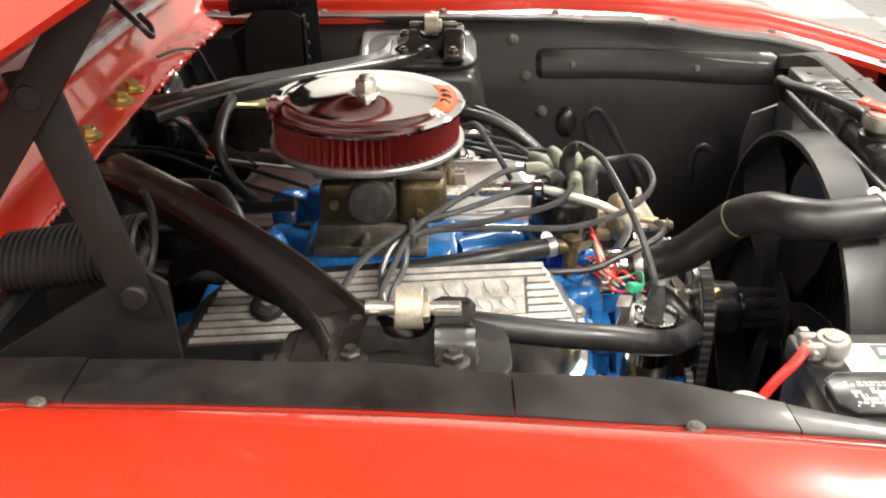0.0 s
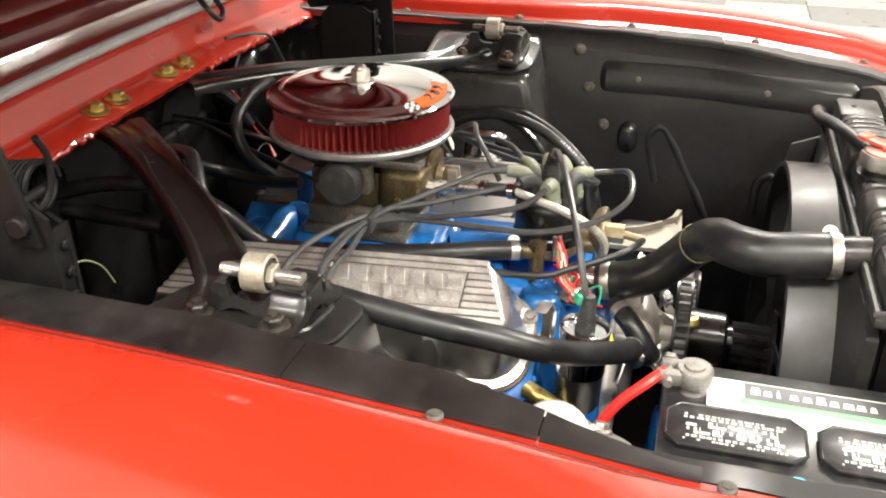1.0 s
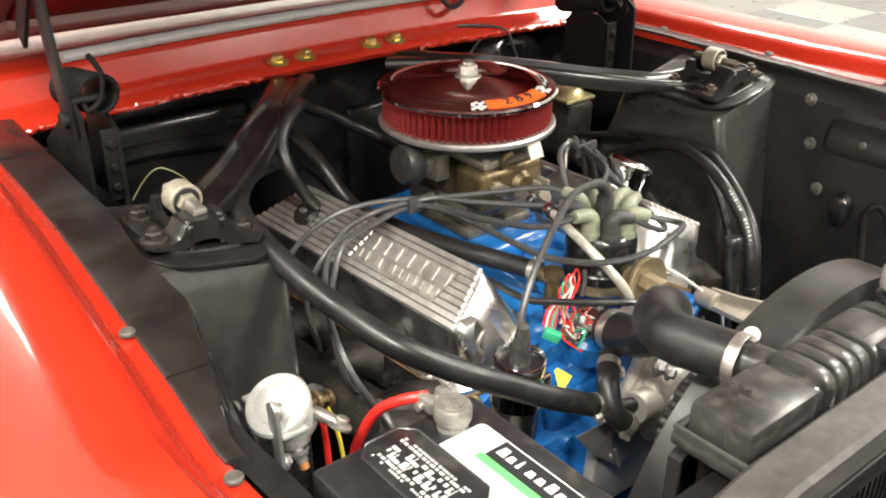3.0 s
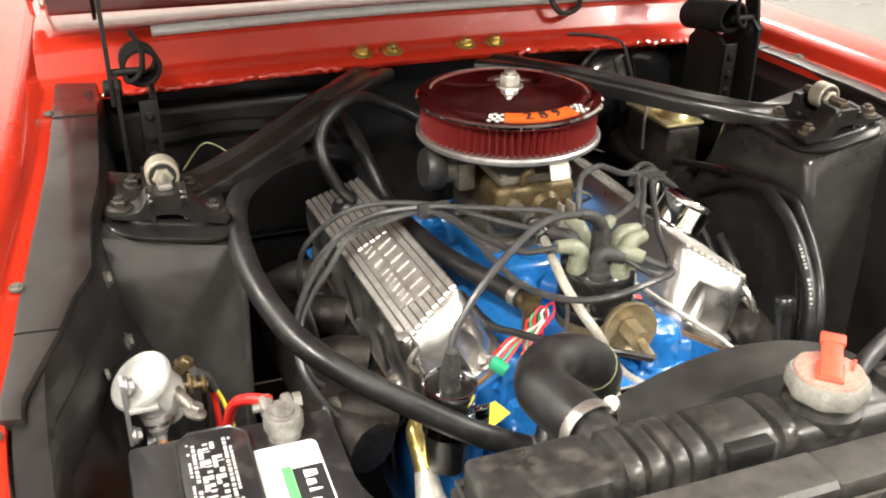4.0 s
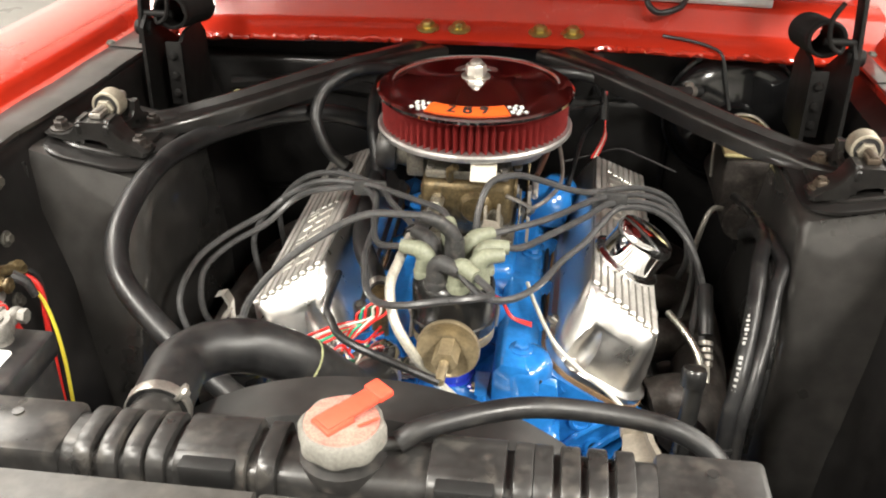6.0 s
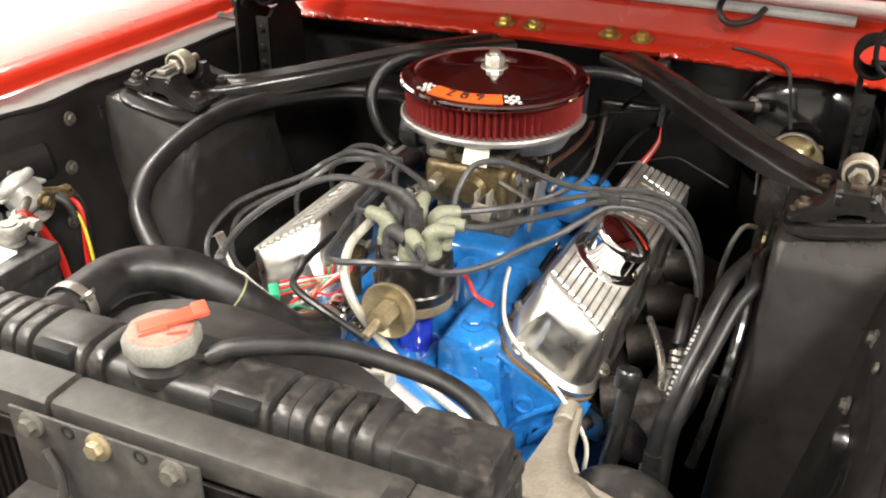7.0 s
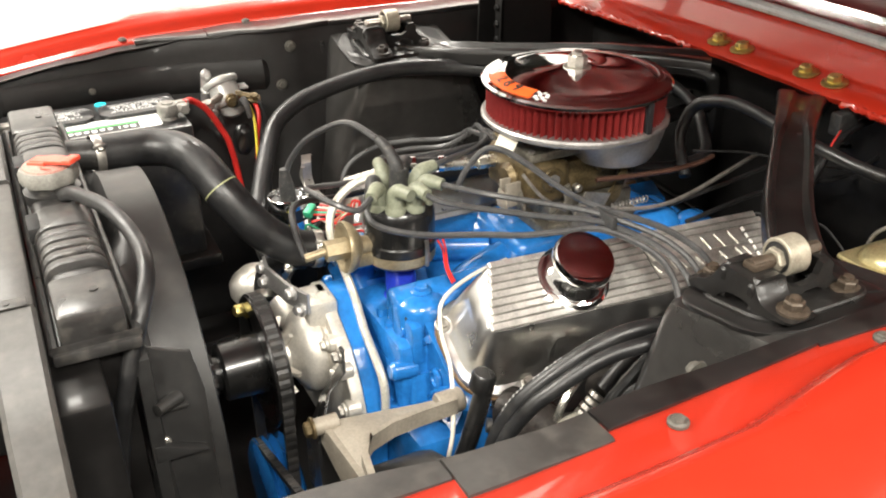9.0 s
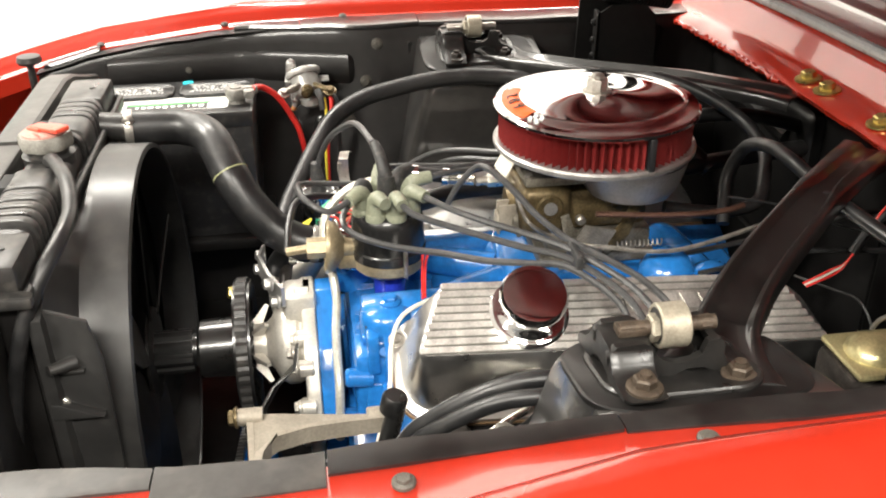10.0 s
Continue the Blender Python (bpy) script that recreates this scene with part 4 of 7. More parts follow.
    part("crossover", tube([(-0.128, 0.243, 0.655), (-0.108, 0.242, 0.688), (-0.075, 0.24, 0.705), (-0.02, 0.24, 0.712), (0.05, 0.24, 0.714), (0.105, 0.235, 0.69)], 0.025, 14, 6), BLUE, im, smooth=60)
    part("rear_boss", join(lathe([(0, 0), (0.034, 0), (0.034, 0.030), (0.026, 0.046), (0.012, 0.050), (0, 0.050)], (0.098, 0.170, 0.735), (0.2, 0, 1), 24), lathe([(0, 0), (0.03, 0), (0.028, 0.035), (0.018, 0.044), (0, 0.046)], (0.112, 0.225, 0.725), (0.2, 0.1, 1), 24)), BLUE, im, smooth=60)
    for x, y in ((0.082, -0.172), (-0.082, -0.172), (0.085, 0.05), (-0.085, 0.05), (0.085, 0.17), (-0.085, 0.17)):
        part("bolt", hexbolt((x, y, 0.7375), (0.08, 0, 1), 0.009, 0.008, 1.5), BLUE, e)
    # timing cover and water pump in bare metal
    tc = [(-0.110, 0.50), (0.112, 0.50), (0.116, 0.600), (0.105, 0.630), (0.090, 0.654), (0.074, 0.675), (0.050, 0.690), (0.026, 0.706), (0.006, 0.722), (-0.028, 0.722), (-0.040, 0.690), (-0.066, 0.650), (-0.105, 0.600)]
    part("front_plate", prism([(x * 0.97, z - 0.004) for x, z in tc], "y", -0.2635, -0.236, 0.003), BLUE, e, "blue front face of the block")
    tc = prism(tc, "y", -0.282, -0.264, 0.004)
    part("timing_cover", tc, PUMP, e, "bare aluminium timing cover")
    wp = join(lathe([(0, 0), (0.060, 0), (0.062, 0.004), (0.054, 0.010), (0.054, 0.018), (0.057, 0.022), (0.057, 0.036), (0.052, 0.044), (0.044, 0.050), (0.034, 0.055), (0.028, 0.062), (0.026, 0.083), (0, 0.083)], (0.0, -0.268, 0.64), (0, -1, 0), 36),
              box(-0.026, 0.028, -0.304, -0.262, 0.660, 0.722, 0.008), prism([(0.030, 0.690), (0.060, 0.676), (0.084, 0.648), (0.100, 0.615), (0.080, 0.600), (0.060, 0.630), (0.036, 0.655)], "y", -0.279, -0.262, 0.003), tube([(-0.03, -0.30, 0.655), (-0.058, -0.306, 0.664), (-0.078, -0.308, 0.668)], 0.019, 14))
    pump = part("water_pump", wp, PUMP, e, "bare cast aluminium water pump")
    for k in range(6):
        part("pump_rib", moved(prism([(-0.335, 0.026), (-0.352, 0.026), (-0.330, 0.052), (-0.325, 0.050)], "x", -0.0025, 0.0025), Matrix.Translation((0, 0, 0.64)) @ Matrix.Rotation(radians(30 + 60 * k), 4, "Y")), PUMP, pump)
    for x, z in ((0.009, 0.714), (0.052, 0.676), (0.084, 0.652), (0.106, 0.610), (0.098, 0.555), (-0.052, 0.655), (-0.092, 0.60)):
        part("bolt", join(rod((x, -0.270, z), (x, -0.290, z), 0.0115, bev=0.002), hexbolt((x, -0.290, z), (0, -1, 0), 0.007, 0.007, 1.3)), PUMP, e)
    # pulleys, belt, fan
    wpp = part("pump_pulley", lathe([(0, 0), (0.030, 0), (0.032, 0.004), (0.076, 0.004), (0.087, 0), (0.087, 0.003), (0.080, 0.010), (0.087, 0.018), (0.087, 0.021), (0.074, 0.022), (0.060, 0.016), (0.035, 0.018), (0, 0.018)], (0, -0.346, 0.640), (0, -1, 0), 48), SATIN, e, "black water pump pulley")
    spacer = part("spacer", join(rod((0, -0.358, 0.640), (0, -0.418, 0.640), 0.040, 0.038, 32, 0.004), rod((0, -0.41, 0.640), (0, -0.475, 0.640), 0.022, seg=24)), SATIN, wpp, "black fan spacer")
    for k in range(8):
        a = radians(45 * k)
        part("hub_flute", rod((0.021 * math.cos(a), -0.425, 0.640 + 0.021 * math.sin(a)), (0.021 * math.cos(a), -0.475, 0.640 + 0.021 * math.sin(a)), 0.0085, seg=8), SATIN, wpp)
    part("crank_pulley", lathe([(0, 0), (0.03, 0)] + [(0.080 if k % 2 else 0.070, 0.005 + 0.006 * k) for k in range(9)] + [(0.03, 0.055), (0, 0.05)], (0, -0.33, 0.42), (0, -1, 0), 40), BLUE, e, "blue grooved crank pulley")
    fan = []
    for k in range(6):
        a = radians(60 * k + 14)
        fan.append(moved(loft([[(r, -dy - 0.006, w), (r, dy - 0.006, -w), (r, dy - 0.004, -w), (r, -dy - 0.004, w)] for r, w, dy in ((0.05, 0.025, 0.008), (0.12, 0.045, 0.012), (0.20, 0.05, 0.014), (0.235, 0.04, 0.012))]), Matrix.Translation((0, -0.475, 0.640)) @ Matrix.Rotation(a, 4, "Y")))
    hub = part("fan", lathe([(0, 0), (0.06, 0), (0.06, 0.004), (0, 0.004)], (0, -0.473, 0.640), (0, -1, 0), 24), BLACK, e, "black radiator fan")
    for blade in fan:
        part("fan_blade", blade, BLACK, hub)
    # belt round pump, crank and alternator pulleys
    def belt(name, wheels, y, w=0.014, th=0.008):
        pts = []
        n = len(wheels)
        for i in range(n):
            (x0, z0, r0), (x1, z1, r1), (x2, z2, r2) = wheels[i - 1], wheels[i], wheels[(i + 1) % n]
            def tan(ax, az, ar, bx, bz, br):
                d = math.hypot(bx - ax, bz - az)
                base = math.atan2(bz - az, bx - ax)
                return base - math.acos((ar - br) / d)
            a_in, a_out = tan(x0, z0, r0, x1, z1, r1), tan(x1, z1, r1, x2, z2, r2)
            while a_out < a_in:
                a_out += 2 * math.pi
            m = max(2, int((a_out - a_in) * r1 / 0.008))
            pts += [Vector((x1 + r1 * math.cos(a_in + (a_out - a_in) * k / m), y, z1 + r1 * math.sin(a_in + (a_out - a_in) * k / m))) for k in range(m + 1)]
        dense = []
        for i in range(len(pts)):
            a, b = pts[i], pts[(i + 1) % len(pts)]
            m = max(1, round((b - a).length / 0.0042))
            dense += [a + (b - a) * k / m for k in range(m)]
        bm = bmesh.new()
        rows = []
        n = len(dense)
        for i, p in enumerate(dense):
            t = (dense[(i + 1) % n] - dense[i - 1]).normalized()
            o = Vector((t.z, 0, -t.x))
            q = th * (0.80 if i % 3 == 0 else 1.0)
            rows.append([bm.verts.new(p + Vector((0, sy * w, 0)) + o * h) for sy, h in ((-0.5, 0), (0.5, 0), (0.5, q), (-0.5, q))])
        for i in range(n):
            a, b = rows[i], rows[(i + 1) % n]
            for k in range(4):
                bm.faces.new((a[k], a[(k + 1) % 4], b[(k + 1) % 4], b[k]))
        return part(name, bm, DUSTY, e, "grey-black cogged rubber belt", smooth=10)
    belt("fan_belt", [(0, 0.640, 0.082), (0, 0.42, 0.076)], -0.357)
    belt("alternator_belt", [(0, 0.42, 0.070), (0.27, 0.56, 0.030)], -0.374, 0.010)
    return e


def radiator():
    r = thing("radiator", (-0.03, -0.55, 0.4), "black plastic-topped radiator with ribbed tank", "radiator")
    core = part("core", box(-0.30, 0.245, -0.585, -0.54, 0.36, 0.872), BLACK, r)
    tagged(part("core_fin_field", join(*[box(-0.295 + 0.0109 * i, -0.292 + 0.0109 * i, -0.588, -0.537, 0.37, 0.86) for i in range(50)]), BLACK, core), kind="stuff")
    for x0, x1 in ((-0.37, -0.301), (0.246, 0.325)):
        part("side_bracket", box(x0, x1, -0.605, -0.560, 0.31, 0.868, 0.004), BLACK, r, "black radiator side bracket")
    part("lower_tank", box(-0.31, 0.255, -0.585, -0.52, 0.31, 0.36, 0.012), PLASTIC, r)
    yc, hw = -0.5595, 0.0285
    def arch(x0, x1, k, top, name="tank_rib"):
        out = [(yc - hw * k, 0.878)] + [(yc - hw * k * math.copysign(abs(math.cos(a)) ** 0.55, math.cos(a)), 0.892 + (top - 0.892) * math.sin(a) ** 0.6) for a in [math.pi * i / 14 for i in range(15)]] + [(yc + hw * k, 0.878)]
        return prism(out, "x", x0, x1, 0.0015)
    tank = part("tank", join(box(-0.318, 0.262, -0.597, -0.522, 0.872, 0.884, 0.003), arch(-0.225, 0.185, 0.93, 0.915)), PLASTIC, r, "black plastic upper tank")
    for x0, x1 in ((-0.313, -0.222), (0.182, 0.257)):
        part("tank_end", join(box(x0, x1, yc - hw, yc + hw, 0.876, 0.917, 0.006), rod(((x0 + x1) / 2, yc + 0.008, 0.916), ((x0 + x1) / 2, yc + 0.008, 0.9185), 0.004)), PLASTIC, tank)
    for x in (-0.205, -0.187, -0.169, -0.153, -0.076, 0.095, 0.108, 0.126, 0.144, 0.162):
        part("tank_rib", arch(x - 0.0065, x + 0.0065, 1.04, 0.922), PLASTIC, tank)
    for x0, x1 in ((-0.140, -0.090), (0.032, 0.083)):
        part("tank_step", arch(x0, x1, 1.08, 0.922), PLASTIC, tank)
    # near-black blocks: their colour stands in for shade inside the tank's slots
    for x0, x1 in ((-0.134, -0.096), (0.038, 0.077)):
        part("slot", box(x0, x1, -0.5930, -0.580, 0.903, 0.9195, 0.002), mat("slot_shade", (0.003, 0.003, 0.003), 0.7, var=0.2, scale=40), tank, "near-black block for the shade in a moulded slot")
    part("rim", tube([(-0.313, -0.594, 0.886), (-0.313, -0.525, 0.886), (0.257, -0.525, 0.886), (0.257, -0.594, 0.886), (-0.313, -0.594, 0.886)], 0.0045, 8, smoothed=False), PLASTIC, tank)
    part("outlet", rod((-0.190, -0.54, 0.888), (-0.190, -0.475, 0.880), 0.0195, bev=0.002), PLASTIC, tank)
    part("filler_neck", join(lathe([(0, 0), (0.029, 0), (0.030, 0.012), (0.024, 0.014), (0.024, 0.026), (0, 0.026)], (-0.028, -0.560, 0.904), (0, 0, 1), 28), rod((-0.028, -0.560, 0.918), (0.012, -0.550, 0.920), 0.005)), PLASTIC, tank)
    lob = [(0.0295 * (1 + 0.035 * math.cos(8 * a)) * math.cos(a), 0.0300 * (1 + 0.035 * math.cos(8 * a)) * math.sin(a)) for a in [2 * math.pi * i / 64 for i in range(64)]]
    def lobes(k, z):
        return [(-0.028 + k * x, -0.560 + k * y, z + 0.008) for x, y in lob]
    skirt = part("radiator_cap", loft([lobes(0.95, 0.917), lobes(1, 0.920), lobes(1, 0.930), lobes(0.93, 0.934)]), CAPW, r, "worn white radiator cap")
    part("face", lathe([(0, 0), (0.026, 0), (0.025, 0.003), (0.014, 0.004), (0, 0.005)], (-0.028, -0.560, 0.941), (0, 0, 1), 36), CAPR, skirt, "faded red printed face")
    part("lever_slot", moved(box(-0.004, 0.012, -0.0012, 0.0012, 0.0002, 0.0006), pose(-0.012, -0.566, 0.946, 0, 0, 40)), LEVER, skirt)
    part("lever", moved(join(box(-0.016, 0.037, -0.0080, 0.0080, 0.0, 0.0045, 0.0015), box(-0.018, 0.004, -0.0100, 0.0100, -0.0015, 0.003, 0.001), box(0.026, 0.038, -0.0095, 0.0095, 0.0005, 0.006, 0.0015)), pose(-0.028, -0.560, 0.946, 0, -5, 48)), LEVER, skirt, "red plastic lever")
    # shroud
    s = thing("fan_shroud", (0, -0.5, 0.4), "black plastic fan shroud round the fan", "fan shroud")
    n = 64
    circ = lambda R, y: [(-0.03 + R * math.cos(2 * math.pi * i / n), y, 0.636 + R * math.sin(2 * math.pi * i / n)) for i in range(n)]
    def sq(y):
        out = []
        for i in range(n):
            a = 2 * math.pi * i / n
            c_, s_ = math.cos(a), math.sin(a)
            k = 1 / max(abs(c_) / 0.285, abs(s_) / 0.25)
            out.append((k * c_ - 0.028, y, 0.622 + k * s_))
        return out
    part("ring", thicken(loft([sq(-0.532), sq(-0.520), circ(0.268, -0.508), circ(0.267, -0.500), circ(0.266, -0.458), circ(0.260, -0.456)], cap=False), 0.003), SHROUD, s, smooth=40)
    wall = part("side_wall", prism([(-0.532, 0.37), (-0.476, 0.40), (-0.474, 0.80), (-0.482, 0.845), (-0.532, 0.865)], "x", 0.240, 0.2465, 0.0015), SHROUD, s, "flat black shroud side")
    part("peg", join(rod((0.246, -0.500, 0.800), (0.262, -0.522, 0.802), 0.0075, 0.0055), box(0.245, 0.252, -0.528, -0.492, 0.789, 0.793, 0.001)), SHROUD, wall)
    part("gusset", prism([(-0.530, 0.738), (-0.480, 0.738), (-0.496, 0.744), (-0.522, 0.757), (-0.530, 0.757)], "x", 0.246, 0.258, 0.001), SHROUD, wall)
    part("clip_screw", hexbolt((0.2465, -0.520, 0.752), (1, 0, 0), 0.005, 0.004, 1.5), CLAMP, wall, "small bright screw")


def air_cleaner():
    a = thing("air_cleaner", (0, 0.098, 0.89), "round chrome air cleaner with red pleated filter", "air cleaner")
    c = (0, 0.098)
    part("lid", lathe([(0, 0.9535), (0.119, 0.9435), (0.1235, 0.9435), (0.1262, 0.946), (0.1262, 0.9495), (0.1235, 0.952), (0.116, 0.9528), (0.109, 0.9532), (0.106, 0.9552), (0.103, 0.9565), (0.094, 0.95675), (0.085, 0.9570), (0.075, 0.9576), (0.065, 0.9583), (0.055, 0.9592), (0.045, 0.9602), (0.035, 0.9615), (0.025, 0.9630), (0.022, 0.9633), (0, 0.9633)], (c[0], c[1], 0), (0, 0, 1), 96), CHROME, a, "mirror-bright chrome lid")
    n = 76
    bm = bmesh.new()
    rows = []
    for z in (0.904, 0.944):
        rows.append([bm.verts.new((c[0] + (0.1195 if i % 2 else 0.1055) * math.cos(math.pi * i / n), c[1] + (0.1195 if i % 2 else 0.1055) * math.sin(math.pi * i / n), z)) for i in range(2 * n)])
    for i in range(2 * n):
        j = (i + 1) % (2 * n)
        bm.faces.new((rows[0][i], rows[0][j], rows[1][j], rows[1][i]))
    filt = part("filter", bm, PLEAT, a, "dark red pleated paper filter", smooth=10)
    part("filter_seam", box(0.110, 0.1212, 0.126, 0.134, 0.904, 0.944, 0.001), DARKP, filt, "dark filter joint")
    part("base", lathe([(0.0, 0.892), (0.07, 0.892), (0.115, 0.8955), (0.1235, 0.8965), (0.1258, 0.899), (0.1258, 0.903), (0.1235, 0.9055), (0.10, 0.9055), (0, 0.9055)], (c[0], c[1], 0), (0, 0, 1), 96), ZINC, a, "grey plated base pan")
    part("drop_pan", lathe([(0, 0.8445), (0.046, 0.8445), (0.054, 0.848), (0.062, 0.862), (0.067, 0.880), (0.070, 0.8925), (0, 0.8925)], (0.036, 0.136, 0), (0, 0, 1), 40), ZINC, a, "grey plated drop of the base pan")
    nut = join(lathe([(0, 0.9615), (0.019, 0.9615), (0.0185, 0.9645), (0.0135, 0.9655), (0, 0.9655)], (c[0], c[1], 0), (0, 0, 1), 28), lathe([(0, 0.965), (0.0128, 0.965), (0.0135, 0.968), (0.0135, 0.977), (0.0120, 0.9795), (0.0085, 0.980), (0.0080, 0.9835), (0.0055, 0.9855), (0, 0.986)], (c[0], c[1], 0), (0, 0, 1), 8))
    part("wing_nut", nut, CLAMP, a, "chrome centre nut")
    # sticker laid on the lid towards the front
    def onlid(r, ang, lift=0.0006):
        return (c[0] + r * math.cos(ang), c[1] + r * math.sin(ang), float(np.interp(r, [0.085, 0.103, 0.106, 0.109, 0.116, 0.1235], [0.9570, 0.9565, 0.9552, 0.9532, 0.9528, 0.952])) + lift)
    m = 24
    def patch(r0, r1, a0, a1, lift, k=m):
        return loft([[onlid(r0 + (r1 - r0) * j / 4, radians(a0 + (a1 - a0) * i / k), lift) for j in range(5)] for i in range(k + 1)], closed=False)
    st = part("sticker", thicken(patch(0.0945, 0.1165, -117, -64, 0.0009), 0.0003), ORANGE, a, "orange engine size sticker")
    num = join(*[lettering(ch, 0.0195, 0.0003, Matrix.Translation((dx + o, 0, 0.0002 * k)) @ Matrix.Diagonal((1.15, 1, 1, 1))) for ch, dx in (("2", -0.0195), ("8", 0), ("9", 0.0195)) for k, o in enumerate((-0.0007, 0, 0.0007))])
    for v in num.verts:
        ang = radians(-90) + v.co.x / 0.104
        x, y, z = onlid(0.104 - v.co.y * -1 * -1, ang, 0.0013 + v.co.z)
        v.co = (x, y, z)
    part("lettering", num, DARKP, st, "black engine size figures")
    flags = []
    for side in (-1, 1):
        for i in range(4):
            for j in range(4):
                if (i + j) % 2 == 0:
                    b0 = -90 + side * (27.5 + 2.6 * i)
                    flags.append(patch(0.098 + 0.0048 * j, 0.1028 + 0.0048 * j, b0, b0 + side * 2.6, 0.0009, 2))
    part("flag_mark", join(*flags[:len(flags) // 2]), WHITE, st, "white checkered flag mark")
    part("flag_mark", join(*flags[len(flags) // 2:]), WHITE, st, "white checkered flag mark")
    # stacked tag below
    part("paper_tag", moved(box(-0.016, 0.016, -0.001, 0.001, -0.012, 0.012, 0.0006), pose(0.022, -0.020, 0.884, -25, 8, 14)), PAPER, a, "cream paper tag")


def carburetor():
    c = thing("carburetor", (0, 0.1, 0.76), "bronze and grey carburetor under the air cleaner", "carburetor")
    part("base_plate", box(-0.06, 0.06, 0.02, 0.17, 0.755, 0.77, 0.003), GREYM, c)
    part("throttle_body", join(box(-0.055, 0.055, 0.03, 0.165, 0.77, 0.80, 0.006), rod((-0.075, 0.10, 0.785), (0.08, 0.10, 0.785), 0.005), prism([(0.06, 0.775), (0.10, 0.79), (0.09, 0.80), (0.06, 0.80)], "x", 0.068, 0.072)), GREYM, c)
    part("float_bowl", join(box(-0.058, 0.058, -0.005, 0.06, 0.80, 0.862, 0.012, 3), box(-0.05, 0.05, 0.055, 0.16, 0.80, 0.855, 0.01), lathe([(0, 0), (0.02, 0), (0.022, 0.004), (0.016, 0.012), (0, 0.013)], (0.012, -0.004, 0.83), (0, -1, 0), 20)), BRASS, c, "bronze tinted float bowl")
    part("air_horn", join(box(-0.052, 0.052, 0.0, 0.165, 0.862, 0.875, 0.004), lathe([(0, 0), (0.05, 0), (0.05, 0.02), (0, 0.02)], (0, 0.098, 0.874), (0, 0, 1), 32)), GREYM, c)
    for x, y in ((-0.045, 0.005), (0.045, 0.005), (0.045, 0.155), (-0.045, 0.155)):
        part("screw", lathe([(0, 0), (0.005, 0), (0.005, 0.003), (0, 0.004)], (x, y, 0.875), (0, 0, 1), 10), STEEL, c)
    part("choke_housing", join(rod((-0.06, 0.088, 0.856), (-0.10, 0.088, 0.862), 0.02, seg=20), box(-0.085, -0.06, 0.06, 0.115, 0.835, 0.875, 0.005)), GREYM, c)
    part("choke_cap", lathe([(0, 0), (0.027, 0), (0.029, 0.004), (0.029, 0.020), (0.025, 0.026), (0.008, 0.028), (0, 0.028)], (-0.10, 0.088, 0.862), (-1, 0, 0.08), 28), DUSTY, c, "round black choke cap")
    part("linkage", join(tube([(0.065, 0.06, 0.79), (0.10, 0.09, 0.80), (0.12, 0.18, 0.80), (0.10, 0.34, 0.83)], 0.003, 6), prism([(0.04, 0.76), (0.09, 0.775), (0.11, 0.81), (0.07, 0.82)], "x", 0.075, 0.079), tube([(0.078, 0.04, 0.80), (0.082, 0.0, 0.83), (0.05, -0.01, 0.85)], 0.0025, 6)), STEEL, c, "throttle linkage")
    part("plug_ring", lathe([(0, 0), (0.016, 0), (0.017, 0.002), (0.015, 0.005), (0.010, 0.005), (0, 0.004)], (0.057, 0.030, 0.838), (1, 0, 0), 24), BRASS, c)
    part("plug", lathe([(0, 0.003), (0.0085, 0.003), (0.0085, 0.007), (0, 0.0075)], (0.057, 0.030, 0.838), (1, 0, 0), 12), ZINC, c, "bright screw plug")
    part("clevis", join(box(0.024, 0.028, -0.030, -0.008, 0.804, 0.838, 0.0015), box(0.040, 0.044, -0.030, -0.008, 0.804, 0.838, 0.0015), prism([(0.022, 0.800), (0.046, 0.800), (0.048, 0.812), (0.042, 0.824), (0.026, 0.826), (0.020, 0.812)], "y", -0.032, -0.029, 0.001)), TAN, c, "tan link bracket")
    for k, (x, y, z) in enumerate(((0.060, 0.070, 0.818), (0.060, 0.105, 0.842), (0.060, 0.140, 0.822), (-0.060, 0.03, 0.82), (-0.060, 0.14, 0.83))):
        part("side_screw", lathe([(0, 0), (0.006, 0), (0.006, 0.008), (0.004, 0.010), (0, 0.010)], (x * 0.9, y, z), (1 if x > 0 else -1, 0, 0), 6 if k % 2 else 14), (STEEL, BRASS)[k % 2], c)
    part("lever", prism([(0.075, 0.775), (0.098, 0.770), (0.128, 0.800), (0.140, 0.838), (0.128, 0.842), (0.112, 0.812), (0.085, 0.800)], "x", 0.072, 0.075, 0.001), BRASS, c, "bronze throttle lever")
    part("lever", prism([(0.03, 0.79), (0.05, 0.785), (0.062, 0.806), (0.052, 0.832), (0.042, 0.828), (0.046, 0.808)], "x", 0.064, 0.067, 0.001), GREYM, c)
    coil_pts = [(0.083 + 0.004 * math.cos(a), 0.11 + 0.0009 * a, 0.792 + 0.004 * math.sin(a)) for a in [0.6 * k for k in range(110)]]
    part("return_spring", tube(coil_pts, 0.0009, 5, 1, smoothed=False), STEEL, c, "steel return spring")
    part("pump_cover", join(lathe([(0, 0), (0.018, 0), (0.018, 0.006), (0.010, 0.010), (0, 0.010)], (0.030, -0.006, 0.812), (0, -1, 0), 20), box(0.012, 0.05, -0.008, -0.002, 0.795, 0.805, 0.002)), GREYM, c)
    part("vent_tube", tube([(-0.02, 0.0, 0.862), (-0.02, -0.006, 0.878), (-0.012, -0.012, 0.886)], 0.005, 10), BRASS, c)
    part("fuel_inlet", join(rod((-0.035, -0.005, 0.838), (-0.035, -0.03, 0.838), 0.009, seg=6), rod((-0.035, -0.03, 0.838), (-0.035, -0.045, 0.838), 0.006)), TUBE, c)
